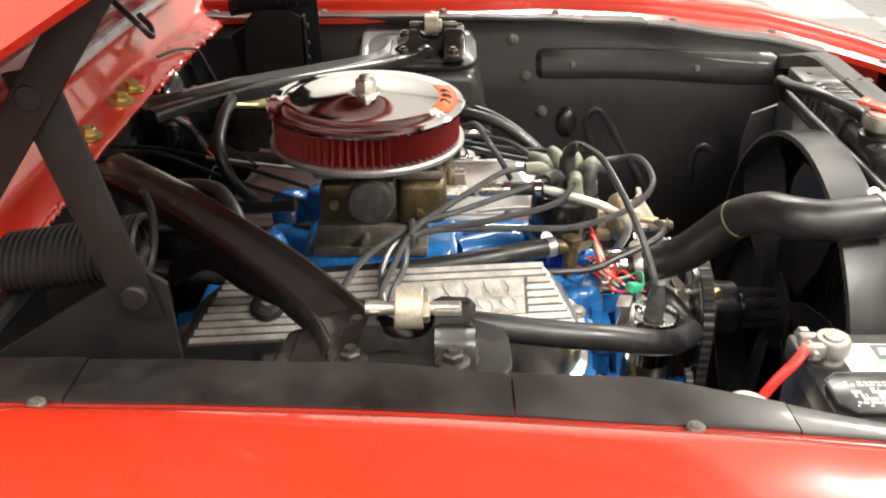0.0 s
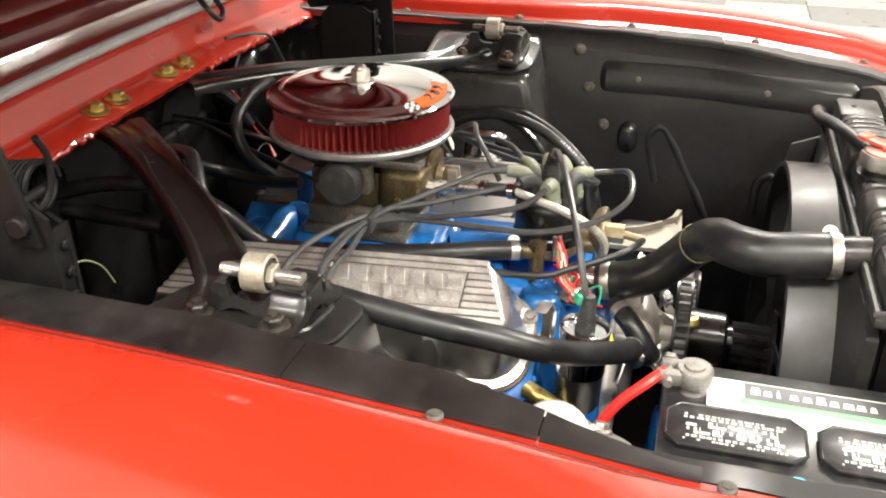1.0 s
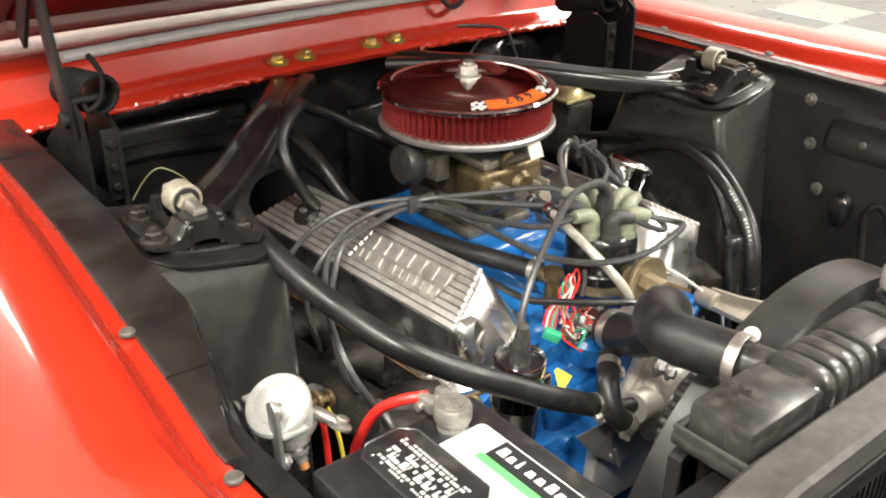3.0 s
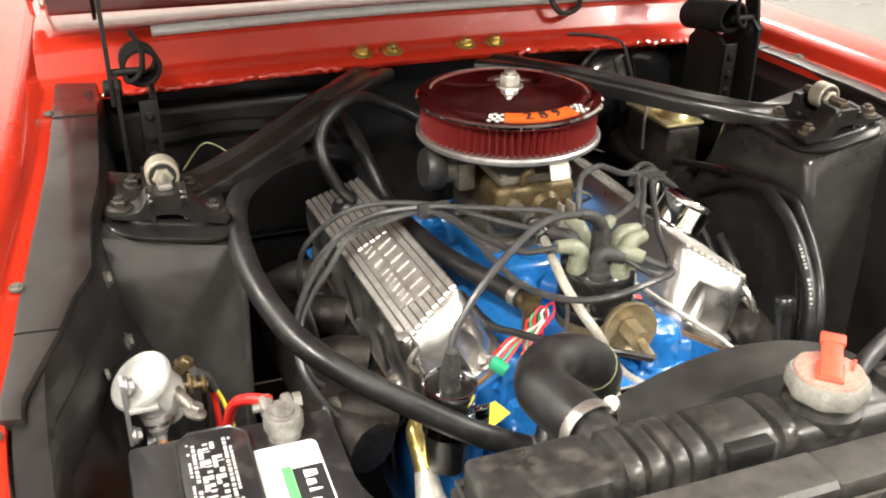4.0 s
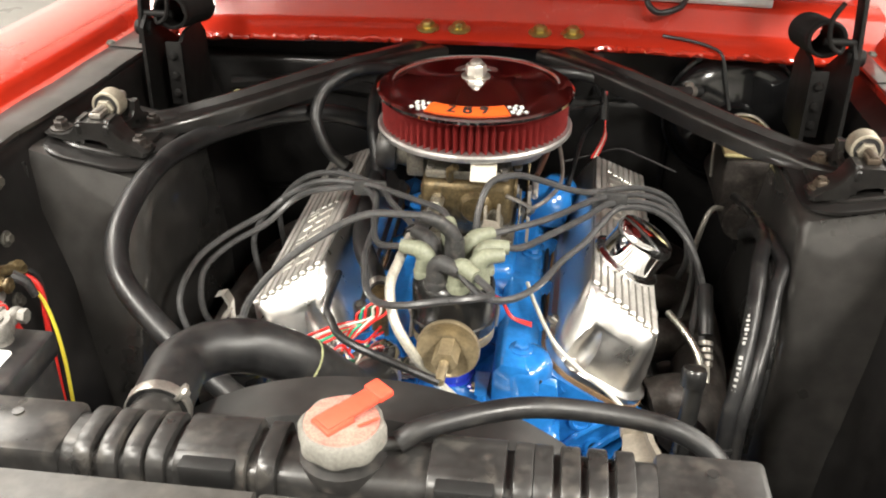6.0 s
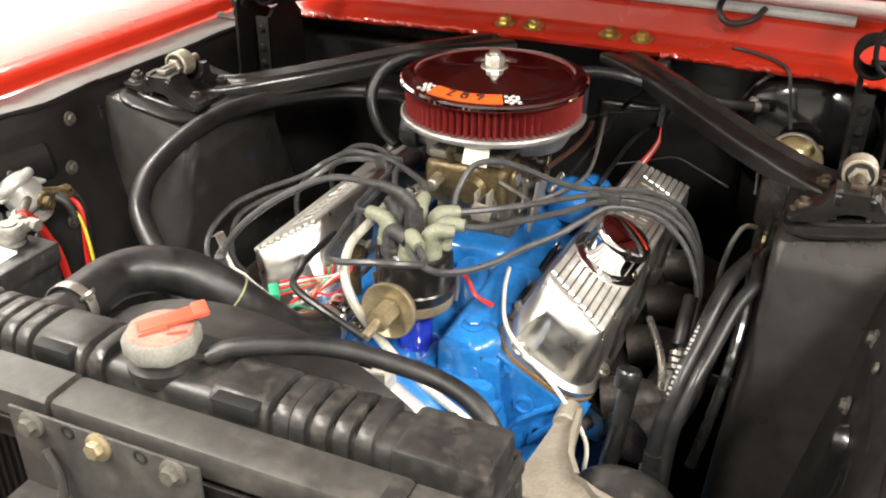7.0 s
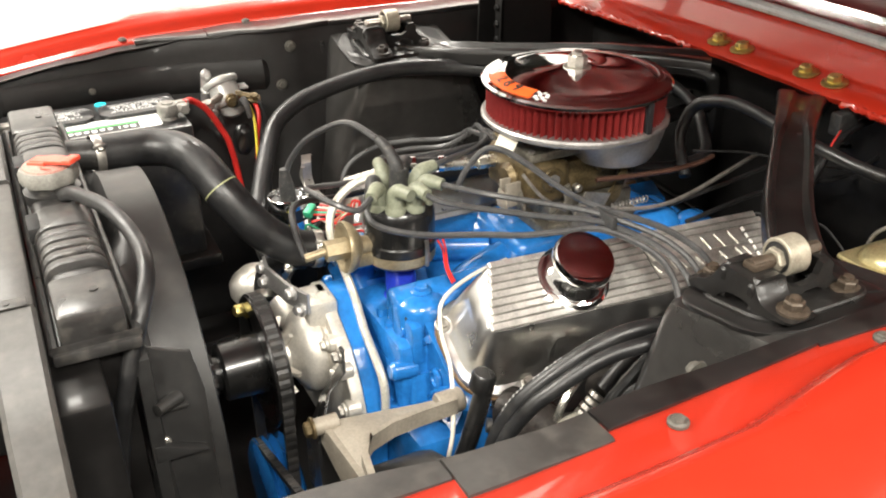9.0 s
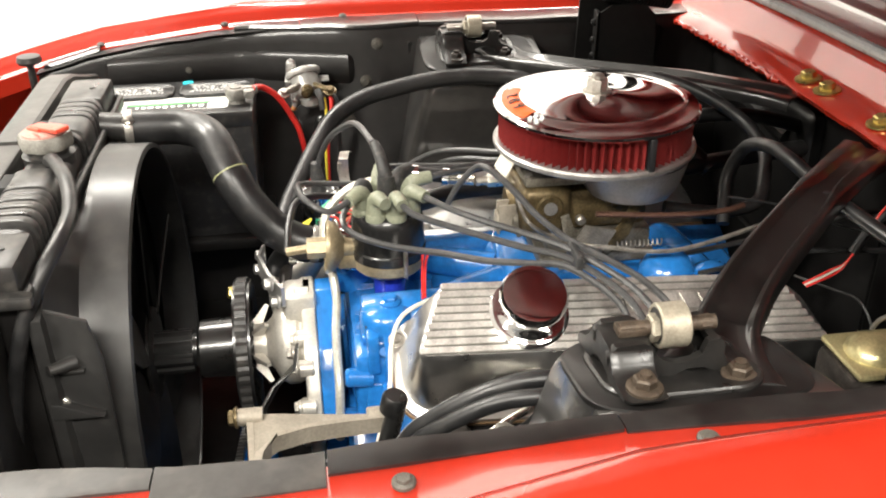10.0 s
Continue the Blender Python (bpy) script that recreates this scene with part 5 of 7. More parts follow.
    fp = thing("fuel_line", (-0.035, -0.05, 0.83), "plated fuel line with rubber joint and clamps", "fuel line")
    part("filter_body", join(rod((-0.035, -0.046, 0.842), (-0.040, -0.08, 0.845), 0.0095, seg=16, bev=0.002)), TUBE, fp)
    part("rubber_joint", rod((-0.040, -0.08, 0.845), (-0.049, -0.13, 0.850), 0.009), RUBBER, fp)
    part("line", tube([(-0.050, -0.128, 0.850), (-0.056, -0.167, 0.841), (-0.060, -0.205, 0.830), (-0.051, -0.235, 0.808), (-0.033, -0.246, 0.780), (-0.013, -0.240, 0.745), (0.016, -0.236, 0.710), (0.056, -0.240, 0.684), (0.096, -0.241, 0.661), (0.114, -0.241, 0.645), (0.122, -0.242, 0.62), (0.125, -0.245, 0.57)], 0.0056, 10), FUELM, fp, "silver fuel pipe")
    for p, q in (((-0.0400, -0.080, 0.845), (-0.0414, -0.088, 0.8458)), ((-0.0470, -0.119, 0.849), (-0.0484, -0.127, 0.8498))):
        part("clamp", rod(p, q, 0.011, seg=20), CHROME, fp)


DX, DY = 0.004, -0.165


def distributor():
    d = thing("distributor", (DX, DY, 0.66), "black distributor with grey-green rubber boots", "distributor")
    part("shaft", join(rod((DX, DY, 0.655), (DX, DY, 0.745), 0.020, 0.022, 20), lathe([(0, 0), (0.030, 0), (0.030, 0.012), (0.022, 0.016), (0, 0.016)], (DX, DY, 0.675), (0, 0, 1), 24)), BLUED, d, "deep blue distributor shaft")
    part("clamp_bolt", hexbolt((DX + 0.028, DY - 0.024, 0.683), (0, 0, 1), 0.010, 0.010, 1.5), CHROME, d)
    part("bowl", lathe([(0, 0), (0.024, 0), (0.040, 0.008), (0.046, 0.014), (0.047, 0.026), (0.044, 0.028), (0, 0.028)], (DX, DY, 0.738), (0, 0, 1), 40), BRONZE, d, "tan plated distributor bowl")
    part("cap", lathe([(0, 0), (0.0475, 0), (0.0478, 0.012), (0.0462, 0.014), (0.0458, 0.050), (0.042, 0.060), (0.034, 0.066), (0, 0.068)], (DX, DY, 0.766), (0, 0, 1), 40), mat("cap_black", (0.012, 0.012, 0.012), 0.22, var=0.2, scale=30), d, "glossy black distributor cap")
    for a in (20, 200):
        x, y = DX + 0.049 * math.cos(radians(a)), DY + 0.049 * math.sin(radians(a))
        part("clip", tube([(x, y, 0.752), (x * 1.0 + 0.002, y, 0.775), (x, y, 0.788)], 0.003, 6), STEEL, d)
    # vacuum canister to the front
    part("vacuum_canister", join(lathe([(0, 0.009), (0.013, 0.009), (0.026, 0.005), (0.0315, 0.001), (0.033, 0.001), (0.0338, 0.003), (0.0335, 0.007), (0.030, 0.014), (0.020, 0.020), (0.013, 0.024), (0.010, 0.05), (0, 0.05)], (DX + 0.003, -0.246, 0.781), (0.02, 1, -0.1), 36), box(DX - 0.016, DX + 0.016, -0.232, -0.195, 0.752, 0.772, 0.005), rod((DX + 0.003, -0.238, 0.780), (DX + 0.002, -0.268, 0.780), 0.0135, seg=6), rod((DX + 0.002, -0.265, 0.780), (DX, -0.294, 0.776), 0.0055)), BRONZE, d, "tan vacuum advance canister")
    # boots: eight on a ring, each bent its own way, one centre
    for k, (a, nose, lift, m) in enumerate(BOOTS):
        b = boot_base(k)
        out = Vector((math.cos(radians(nose)), math.sin(radians(nose)), lift)).normalized()
        top = b + Vector((0, 0, 0.029))
        part("boot", join(tube([b, b + Vector((0, 0, 0.012)), b + Vector((0, 0, 0.023)), top + out * 0.006 + Vector((0, 0, 0.001)), top + out * 0.015 + Vector((0, 0, 0.002)), top + out * 0.028 + Vector((0, 0, 0.001))], 0.0132, 14, 5, r1=0.0078), lathe([(0, 0), (0.0138, 0), (0.0138, 0.007), (0.0128, 0.009), (0, 0.009)], b, (0, 0, 1), 16)), m, d, "grey-green rubber boot" if m is BOOT else "black rubber boot")
    part("boot", join(rod((DX, DY, 0.832), (DX, DY, 0.872), 0.0125, 0.0105, 14), tube([(DX, DY, 0.866), (DX - 0.004, DY - 0.002, 0.880), (DX - 0.020, DY - 0.006, 0.894), (DX - 0.036, DY - 0.010, 0.900)], 0.0095, 12, 4, 0.0062)), BOOTK, d, "black rubber boot")


# each boot: seat angle, the way it points, its lift, its rubber
BOOTS = [(15, 12, 0.0, BOOT), (60, 38, 0.0, BOOT), (105, 100, 0.15, BOOT), (150, 140, 0.1, BOOTK), (192, 172, 0.1, BOOT), (240, 335, -0.15, BOOTK), (285, 318, -0.1, BOOT), (330, 20, 0.05, BOOT)]


def boot_base(k):
    a = radians(BOOTS[k][0])
    return Vector((DX + 0.031 * math.cos(a), DY + 0.031 * math.sin(a), 0.826))


def boot_end(k):
    nose, lift = radians(BOOTS[k][1]), BOOTS[k][2]
    out = Vector((math.cos(nose), math.sin(nose), lift)).normalized()
    return tuple(boot_base(k) + Vector((0, 0, 0.030)) + out * 0.025)


def cable(pts, name="ignition_wire", label="grey ignition wire from distributor", r=0.0040, m=None, cat="wire", group="ignition wires", n=8):
    w = tagged(part(name, tube(pts, r, 8, n), m or WIRE), label, cat, group)
    return w


def ignition_wires():
    # right bank (passenger side)
    sep = [(-0.118, 0.038, 0.830), (-0.126, 0.040, 0.822), (-0.132, 0.036, 0.832), (-0.140, 0.040, 0.824)]
    ends = [[(-0.185, 0.095, 0.818), (-0.24, 0.12, 0.795), (-0.285, 0.14, 0.74), (-0.29, 0.16, 0.66)],
            [(-0.19, 0.07, 0.814), (-0.255, 0.065, 0.79), (-0.30, 0.06, 0.73), (-0.29, 0.05, 0.65)],
            [(-0.195, 0.055, 0.824), (-0.24, 0.07, 0.799), (-0.277, 0.045, 0.775), (-0.314, -0.014, 0.768), (-0.338, -0.065, 0.755), (-0.343, -0.112, 0.72), (-0.31, -0.13, 0.66), (-0.27, -0.14, 0.635)],
            [(-0.195, 0.045, 0.816), (-0.238, 0.06, 0.792), (-0.272, 0.035, 0.765), (-0.31, -0.015, 0.755), (-0.332, -0.055, 0.735), (-0.325, -0.075, 0.68), (-0.28, -0.05, 0.63)]]
    starts = [[boot_end(3), (-0.060, -0.085, 0.848), (-0.09, -0.025, 0.839)], [boot_end(4), (-0.085, -0.140, 0.845), (-0.105, -0.06, 0.832)],
              [boot_end(2), (-0.020, -0.080, 0.860), (-0.055, -0.035, 0.848), (-0.095, 0.008, 0.837)],
              [boot_end(6), (0.050, -0.238, 0.850), (0.036, -0.262, 0.858), (0.004, -0.272, 0.858), (-0.035, -0.272, 0.850), (-0.062, -0.252, 0.838), (-0.082, -0.215, 0.826), (-0.096, -0.165, 0.818), (-0.104, -0.116, 0.820), (-0.106, -0.050, 0.821), (-0.115, 0.000, 0.824)]]
    for st, p, en in zip(starts, sep, ends):
        cable(st + [p] + en)
    # left bank
    lsep = [(0.165, 0.035, 0.842), (0.175, 0.030, 0.838), (0.182, 0.025, 0.832), (0.192, 0.02, 0.828)]
    lend = [[(0.225, 0.095, 0.822), (0.272, 0.125, 0.785), (0.30, 0.13, 0.71), (0.29, 0.15, 0.64)],
            [(0.235, 0.085, 0.815), (0.278, 0.105, 0.775), (0.305, 0.10, 0.70), (0.29, 0.06, 0.64)],
            [(0.24, 0.075, 0.808), (0.285, 0.085, 0.77), (0.31, 0.07, 0.70), (0.29, -0.03, 0.64)],
            [(0.245, 0.065, 0.802), (0.29, 0.06, 0.76), (0.312, 0.02, 0.70), (0.29, -0.12, 0.64)]]
    lst = [[(0.020, -0.092, 0.832), (0.022, -0.076, 0.862), (0.034, -0.056, 0.888), (0.062, -0.045, 0.894), (0.090, -0.024, 0.880), (0.120, -0.004, 0.862), (0.146, 0.018, 0.848)], [boot_end(1), (0.085, -0.095, 0.858), (0.116, -0.061, 0.855), (0.140, -0.02, 0.848)],
           [boot_end(0), (0.078, -0.136, 0.850), (0.105, -0.090, 0.842), (0.145, -0.030, 0.836)], [boot_end(5), (0.040, -0.222, 0.836), (0.068, -0.212, 0.828), (0.096, -0.170, 0.822), (0.120, -0.112, 0.820), (0.146, -0.064, 0.820), (0.165, -0.025, 0.824)]]
    for st, p, en in zip(lst, lsep, lend):
        cable(st + [p] + en)
    cable([(DX - 0.034, DY - 0.012, 0.902), (-0.086, -0.193, 0.907), (-0.135, -0.211, 0.885), (-0.177, -0.228, 0.854), (-0.204, -0.240, 0.821), (-0.212, -0.246, 0.80)], "coil_wire", "grey ignition wire to the coil", 0.0042)
    for s, at, ang in ((-1, (-0.129, 0.038, 0.827), 0), (1, (0.178, 0.028, 0.835), 0)):
        tagged(part("wire_separator", box(at[0] - 0.022, at[0] + 0.022, at[1] - 0.004, at[1] + 0.004, at[2] - 0.012, at[2] + 0.010, 0.003), BOOTK), "black plastic ignition wire separator", "wire clip", "wire clips")


def hose(name, pts, r, label, m=None, cat="hose", group="", clamps=(), n=10, seg=16):
    h = thing(name, pts[0], label, cat, group)
    part("rubber", tube(pts, r, seg, n), m or RUBBER, h)
    line = spline(pts, n)
    for f in clamps:
        i = min(len(line) - 2, int(f * (len(line) - 1)))
        d = (line[i + 1] - line[i]).normalized()
        c = line[i] + d * 0.004
        part("clamp", join(lathe([(r * 1.0, -0.0055), (r * 1.04, -0.0055), (r * 1.055, -0.0045), (r * 1.045, 0), (r * 1.055, 0.0045), (r * 1.04, 0.0055), (r * 1.0, 0.0055), (r * 1.0, -0.0055)], c, d, 28), hexbolt(c + d.orthogonal().normalized() * r * 1.05, d.cross(d.orthogonal()), 0.005, 0.006)), CLAMP, h, "shiny worm-drive clamp")
    return h


def hoses():
    h = hose("radiator_hose", [(-0.190, -0.500, 0.882), (-0.195, -0.465, 0.880), (-0.198, -0.430, 0.877), (-0.182, -0.400, 0.874), (-0.150, -0.380, 0.865), (-0.112, -0.362, 0.838), (-0.092, -0.342, 0.806), (-0.080, -0.315, 0.774), (-0.070, -0.283, 0.754), (-0.066, -0.245, 0.745)], 0.0245, "thick black upper radiator hose", clamps=(0.0, 0.96))
    part("paint_mark", lathe([(0.0240, -0.0009), (0.0248, -0.0009), (0.0248, 0.0009), (0.0240, 0.0009), (0.0240, -0.0009)], (-0.112, -0.362, 0.838), (0.06, 0.04, -0.066), 28), FADED, h, "thin yellow stripe")
    hose("heater_hose", [(-0.128, -0.298, 0.690), (-0.150, -0.300, 0.702), (-0.175, -0.301, 0.717), (-0.208, -0.296, 0.735), (-0.25, -0.278, 0.757), (-0.312, -0.246, 0.791), (-0.357, -0.213, 0.820), (-0.379, -0.168, 0.840), (-0.389, -0.115, 0.851), (-0.392, -0.06, 0.860), (-0.388, 0.0, 0.866), (-0.374, 0.07, 0.864), (-0.345, 0.135, 0.860), (-0.295, 0.20, 0.855), (-0.235, 0.245, 0.845), (-0.185, 0.285, 0.820), (-0.15, 0.33, 0.78)], 0.0135, "black heater hose looping past the shock tower", group="heater hoses", seg=14, clamps=(0.03,))
    tagged(part("water_pipe", tube([(-0.134, -0.299, 0.693), (-0.105, -0.303, 0.679), (-0.060, -0.306, 0.668)], 0.0088, 12), MANI), "dull brown metal pipe into the water pump", "pipe")
    hose("bypass_hose", [(-0.085, -0.27, 0.725), (-0.115, -0.295, 0.715), (-0.125, -0.315, 0.69), (-0.105, -0.325, 0.665)], 0.0135, "short black bypass hose on water pump", clamps=(0.1, 0.92))
    hose("heater_hose", [(-0.083, -0.145, 0.784), (-0.10, -0.10, 0.785), (-0.123, -0.045, 0.786), (-0.14, 0.05, 0.78), (-0.15, 0.2, 0.775), (-0.155, 0.35, 0.79), (-0.16, 0.49, 0.80)], 0.0125, "dark grey heater hose beside the valve cover", group="heater hoses", clamps=(0.03,))
    hose("breather_hose", [(-0.199, 0.195, 0.785), (-0.218, 0.186, 0.808), (-0.233, 0.190, 0.836), (-0.239, 0.200, 0.861), (-0.233, 0.218, 0.884), (-0.214, 0.233, 0.903), (-0.186, 0.256, 0.911), (-0.147, 0.306, 0.897), (-0.106, 0.350, 0.870), (-0.060, 0.362, 0.845), (-0.020, 0.348, 0.820), (0.012, 0.325, 0.800), (0.014, 0.270, 0.792), (0.005, 0.200, 0.800)], 0.0090, "black breather hose from valve cover", group="heater hoses")
    hose("breather_hose", [(-0.140, 0.16, 0.765), (-0.150, 0.20, 0.79), (-0.162, 0.238, 0.828), (-0.170, 0.30, 0.855), (-0.175, 0.40, 0.85), (-0.18, 0.50, 0.82)], 0.0105, "short black hose at rear of valve cover")
    hose("vacuum_hose", [(DX, -0.293, 0.775), (-0.041, -0.290, 0.792), (-0.082, -0.28, 0.802), (-0.106, -0.258, 0.800), (-0.124, -0.215, 0.788), (-0.138, -0.178, 0.780), (-0.142, -0.10, 0.778)], 0.0045, "thin black vacuum hose", seg=10)
    hose("overflow_hose", [(0.008, -0.551, 0.920), (0.03, -0.540, 0.928), (0.09, -0.515, 0.930), (0.15, -0.501, 0.920), (0.20, -0.503, 0.912), (0.232, -0.515, 0.895), (0.252, -0.535, 0.855), (0.262, -0.555, 0.79), (0.268, -0.57, 0.70), (0.268, -0.575, 0.58)], 0.008, "grey-black radiator overflow hose", seg=12)
    hose("booster_hose", [(0.045, 0.265, 0.79), (0.005, 0.282, 0.835), (0.012, 0.297, 0.880), (0.065, 0.300, 0.903), (0.120, 0.300, 0.907), (0.175, 0.315, 0.892), (0.224, 0.334, 0.879), (0.27, 0.36, 0.865), (0.33, 0.41, 0.85)], 0.0085, "black vacuum hose to the brake booster", seg=12, clamps=(0.97,))
    for i, dx in enumerate((0.0, 0.026)):
        h = hose("heater_hose", [(0.376 + dx * 0.5, 0.15, 0.735), (0.374 + dx * 0.4, 0.07, 0.782), (0.367 + dx * 0.4, 0.0, 0.803), (0.353 + dx, -0.05, 0.803), (0.344 + dx * 0.8, -0.095, 0.790), (0.334 + dx * 0.7, -0.14, 0.762), (0.323 + dx * 0.6, -0.178, 0.724), (0.314 + dx * 0.5, -0.20, 0.66), (0.315 + dx * 0.5, -0.22, 0.5)], 0.0094 - 0.001 * i, "black rubber hose with white printed marks" if i == 0 else "black hose wrapped in shiny tape", group="heater hoses", seg=14)
        if i == 0:
            line = spline([(0.344, -0.095, 0.790), (0.334, -0.14, 0.762), (0.323, -0.178, 0.724), (0.314, -0.20, 0.66)], 10)
            for k in range(3, 24):
                if k in (14, 15):
                    continue
                p, d = line[k], (line[k + 1] - line[k]).normalized()
                up = Vector((-0.55, -0.75, 0.35))
                up = (up - d * up.dot(d)).normalized()
                sd = d.cross(up)
                c = p + up * 0.0096
                bm = bmesh.new()
                vs = [bm.verts.new(c + d * a * (0.0012, 0.0019, 0.0015)[k % 3] + sd * b * (0.0022, 0.0017, 0.0024, 0.0012)[k % 4] + up * (-0.0002 if abs(b) else 0)) for a, b in ((-1, -1), (1, -1), (1, 1), (-1, 1))]
                bm.faces.new(vs)
                part("printed_mark", thicken(bm, 0.0004), PALE, h)
            for k in range(9):
                part("sleeve_ring", lathe([(0.0090, -0.0028), (0.0118, -0.0020), (0.0118, 0.0020), (0.0090, 0.0028), (0.0090, -0.0028)], (0.3138, -0.2025 - 0.0005 * k, 0.648 - 0.0062 * k), (0, 0.1, 1), 16), RUBBER, h)
    tagged(part("oil_dipstick_tube", tube([(0.262, -0.02, 0.705), (0.285, -0.07, 0.70), (0.297, -0.10, 0.68), (0.30, -0.12, 0.62), (0.295, -0.13, 0.5)], 0.0045, 10), TUBE), "bent plated metal tube with hex fitting", "tube")
    tagged(part("wiring_conduit", tube([(0.083, -0.05, 0.752), (0.095, -0.10, 0.752), (0.118, -0.158, 0.742), (0.150, -0.178, 0.720), (0.19, -0.185, 0.69), (0.235, -0.205, 0.645), (0.24, -0.215, 0.60)], 0.0026, 8), WHITEW), "white wire along the valve cover flange", "wire")
    tagged(part("wiring_conduit", tube([(0.35, -0.15, 0.6), (0.366, -0.12, 0.69), (0.374, -0.07, 0.765), (0.372, 0.0, 0.80), (0.374, 0.1, 0.79), (0.37, 0.25, 0.75)], 0.0062, 10, 16, wob=0.06), SATIN), "black taped wiring loom by the tower", "wiring")


def oil_cap():
    n = Vector((math.sin(BANK), 0, math.cos(BANK)))
    base = Vector(cover_point(1, 0.0, 0.0712, -0.028))
    o = thing("oil_filler_cap", base, "chrome breather cap on the valve cover", "oil cap")
    part("flange", lathe([(0, 0), (0.041, 0), (0.0445, 0.002), (0.0445, 0.005), (0.041, 0.007), (0.038, 0.008), (0, 0.008)], base, n, 48), CHROME, o)
    part("cap", lathe([(0.0, 0.006), (0.0365, 0.007), (0.0365, 0.036), (0.0375, 0.038), (0.0375, 0.043), (0.0345, 0.048), (0.026, 0.0500), (0, 0.0505)], base, n, 48), CHROME, o)
    p = Vector(cover_point(-1, 0.0, 0.0712, 0.205))
    g = thing("breather_grommet", p, "black rubber grommet on the valve cover", "grommet")
    part("rubber", lathe([(0, 0), (0.020, 0), (0.021, 0.004), (0.017, 0.010), (0.010, 0.012), (0, 0.012)], p, (-math.sin(BANK), 0, math.cos(BANK)), 24), RUBBER, g)
    part("plug", lathe([(0, 0.010), (0.007, 0.010), (0.006, 0.015), (0, 0.016)], p, (-math.sin(BANK), 0, math.cos(BANK)), 16), STEEL, g)


def battery():
    b = thing("battery", (-0.449, -0.468, 0.6), "black car battery with white and green label", "battery")
    x0, x1, y0, y1, zt = -0.535, -0.364, -0.600, -0.340, 0.837
    part("case", join(box(x0 + 0.004, x1 - 0.004, y0 + 0.004, y1 - 0.004, 0.62, zt - 0.02, 0.004), box(x0, x1, y0, y1, zt - 0.028, zt, 0.005)), BATT, b)
    for yc in (-0.403, -0.528):
        hw = 0.057
        out = [(-0.497, yc - hw + 0.012), (-0.485, yc - hw), (-0.451, yc - hw), (-0.439, yc - hw + 0.012), (-0.439, yc + hw - 0.012), (-0.451, yc + hw), (-0.485, yc + hw), (-0.497, yc + hw - 0.012)]
        c = part("vent_cover", prism(out, "z", zt - 0.002, zt + 0.006, 0.0018), BATT, b)
        part("rim", tube([(x_, y_, zt + 0.0052) for x_, y_ in out + out[:1]], 0.0016, 6, 1, smoothed=False), BATT, c)
        rng = random.Random(7)
        marks = []
        for x_, h_, lo_, hi_ in ((-0.4895, 0.0022, 0.0012, 0.004), (-0.4855, 0.0030, 0.002, 0.005), (-0.4805, 0.0085, 0.003, 0.008), (-0.4705, 0.0080, 0.003, 0.009), (-0.4600, 0.0028, 0.002, 0.006), (-0.4555, 0.0022, 0.0012, 0.004)):
            y_ = yc + 0.044 - rng.uniform(0, 0.006)
            while y_ > yc - 0.040:
                d = rng.uniform(lo_, hi_)
                if h_ < 0.006:
                    marks.append(box(x_, x_ + h_, y_ - d, y_, zt + 0.006, zt + 0.0063))
                else:
                    k = rng.randrange(4)
                    if k != 1:
                        marks.append(box(x_, x_ + h_ * 0.45, y_ - d, y_, zt + 0.006, zt + 0.0063))
                    if k != 2:
                        marks.append(box(x_ + h_ * 0.5, x_ + h_, y_ - d * rng.uniform(0.4, 0.9), y_, zt + 0.006, zt + 0.0063))
                    if k == 3:
                        marks.append(box(x_ - 0.001, x_ + h_ + 0.001, y_ - d - 0.0016, y_ - d - 0.0008, zt + 0.006, zt + 0.0063))
                y_ -= d + rng.uniform(0.0008, 0.0024) + (0.008 if rng.random() < 0.12 else 0)
        part("print_patch", join(*marks), PALE, c, "pale unreadable print")
    lab = part("label_sheet", prism([(-0.440 + 0.026 + u, -0.472 + v) for u, v in rnd_rect(0.058, 0.185, 0.006)], "z", zt, zt + 0.0006), WHITE, b, "white label with black and green bands")
    part("label_band", box(-0.4115, -0.3865, -0.538, -0.412, zt + 0.0006, zt + 0.0010), DARKP, lab)
    part("label_band", box(-0.4200, -0.4118, -0.538, -0.408, zt + 0.0006, zt + 0.0010), GREEN, lab, "green band")
    part("logo_bar", join(*[prism([(-0.4035, y_), (-0.4035, y_ - w_), (-0.4035 + h_, y_ - w_ + 0.0012), (-0.4035 + h_, y_ - 0.0012)], "z", zt + 0.0010, zt + 0.0014) for y_, w_, h_ in [(-0.417 - 0.0112 * i, (0.0088, 0.0074, 0.0036, 0.0078, 0.0078, 0.0086, 0.0080, 0.0096, 0.0080, 0.0058)[i], 0.0105 if i in (0, 2, 5) else 0.0072) for i in range(10)]]), WHITE, lab, "white logo bars")
    part("print_patch", join(*[box(-0.408 + 0.002 * (i % 3), -0.392, -0.545 - 0.0022 * i - 0.0010, -0.545 - 0.0022 * i, zt + 0.0006, zt + 0.0010) for i in range(8)]), PALE, lab)
    part("eye_dot", lathe([(0, 0), (0.009, 0), (0.009, 0.002), (0, 0.0022)], (-0.518, -0.452, zt), (0, 0, 1), 24), CYAN, b, "cyan charge indicator dot")
    for y, nm in ((-0.366, "positive"), (-0.571, "negative")):
        x = -0.408
        part("post", lathe([(0, 0), (0.014, 0), (0.012, 0.008), (0.009, 0.026), (0, 0.027)], (x, y, zt), (0, 0, 1), 20), LEADM, b)
        cl = lathe([(0.0095, 0), (0.0155, 0), (0.017, 0.003), (0.017, 0.014), (0.015, 0.017), (0.0095, 0.017), (0.0095, 0)], (x, y, zt + 0.007), (0, 0, 1), 20)
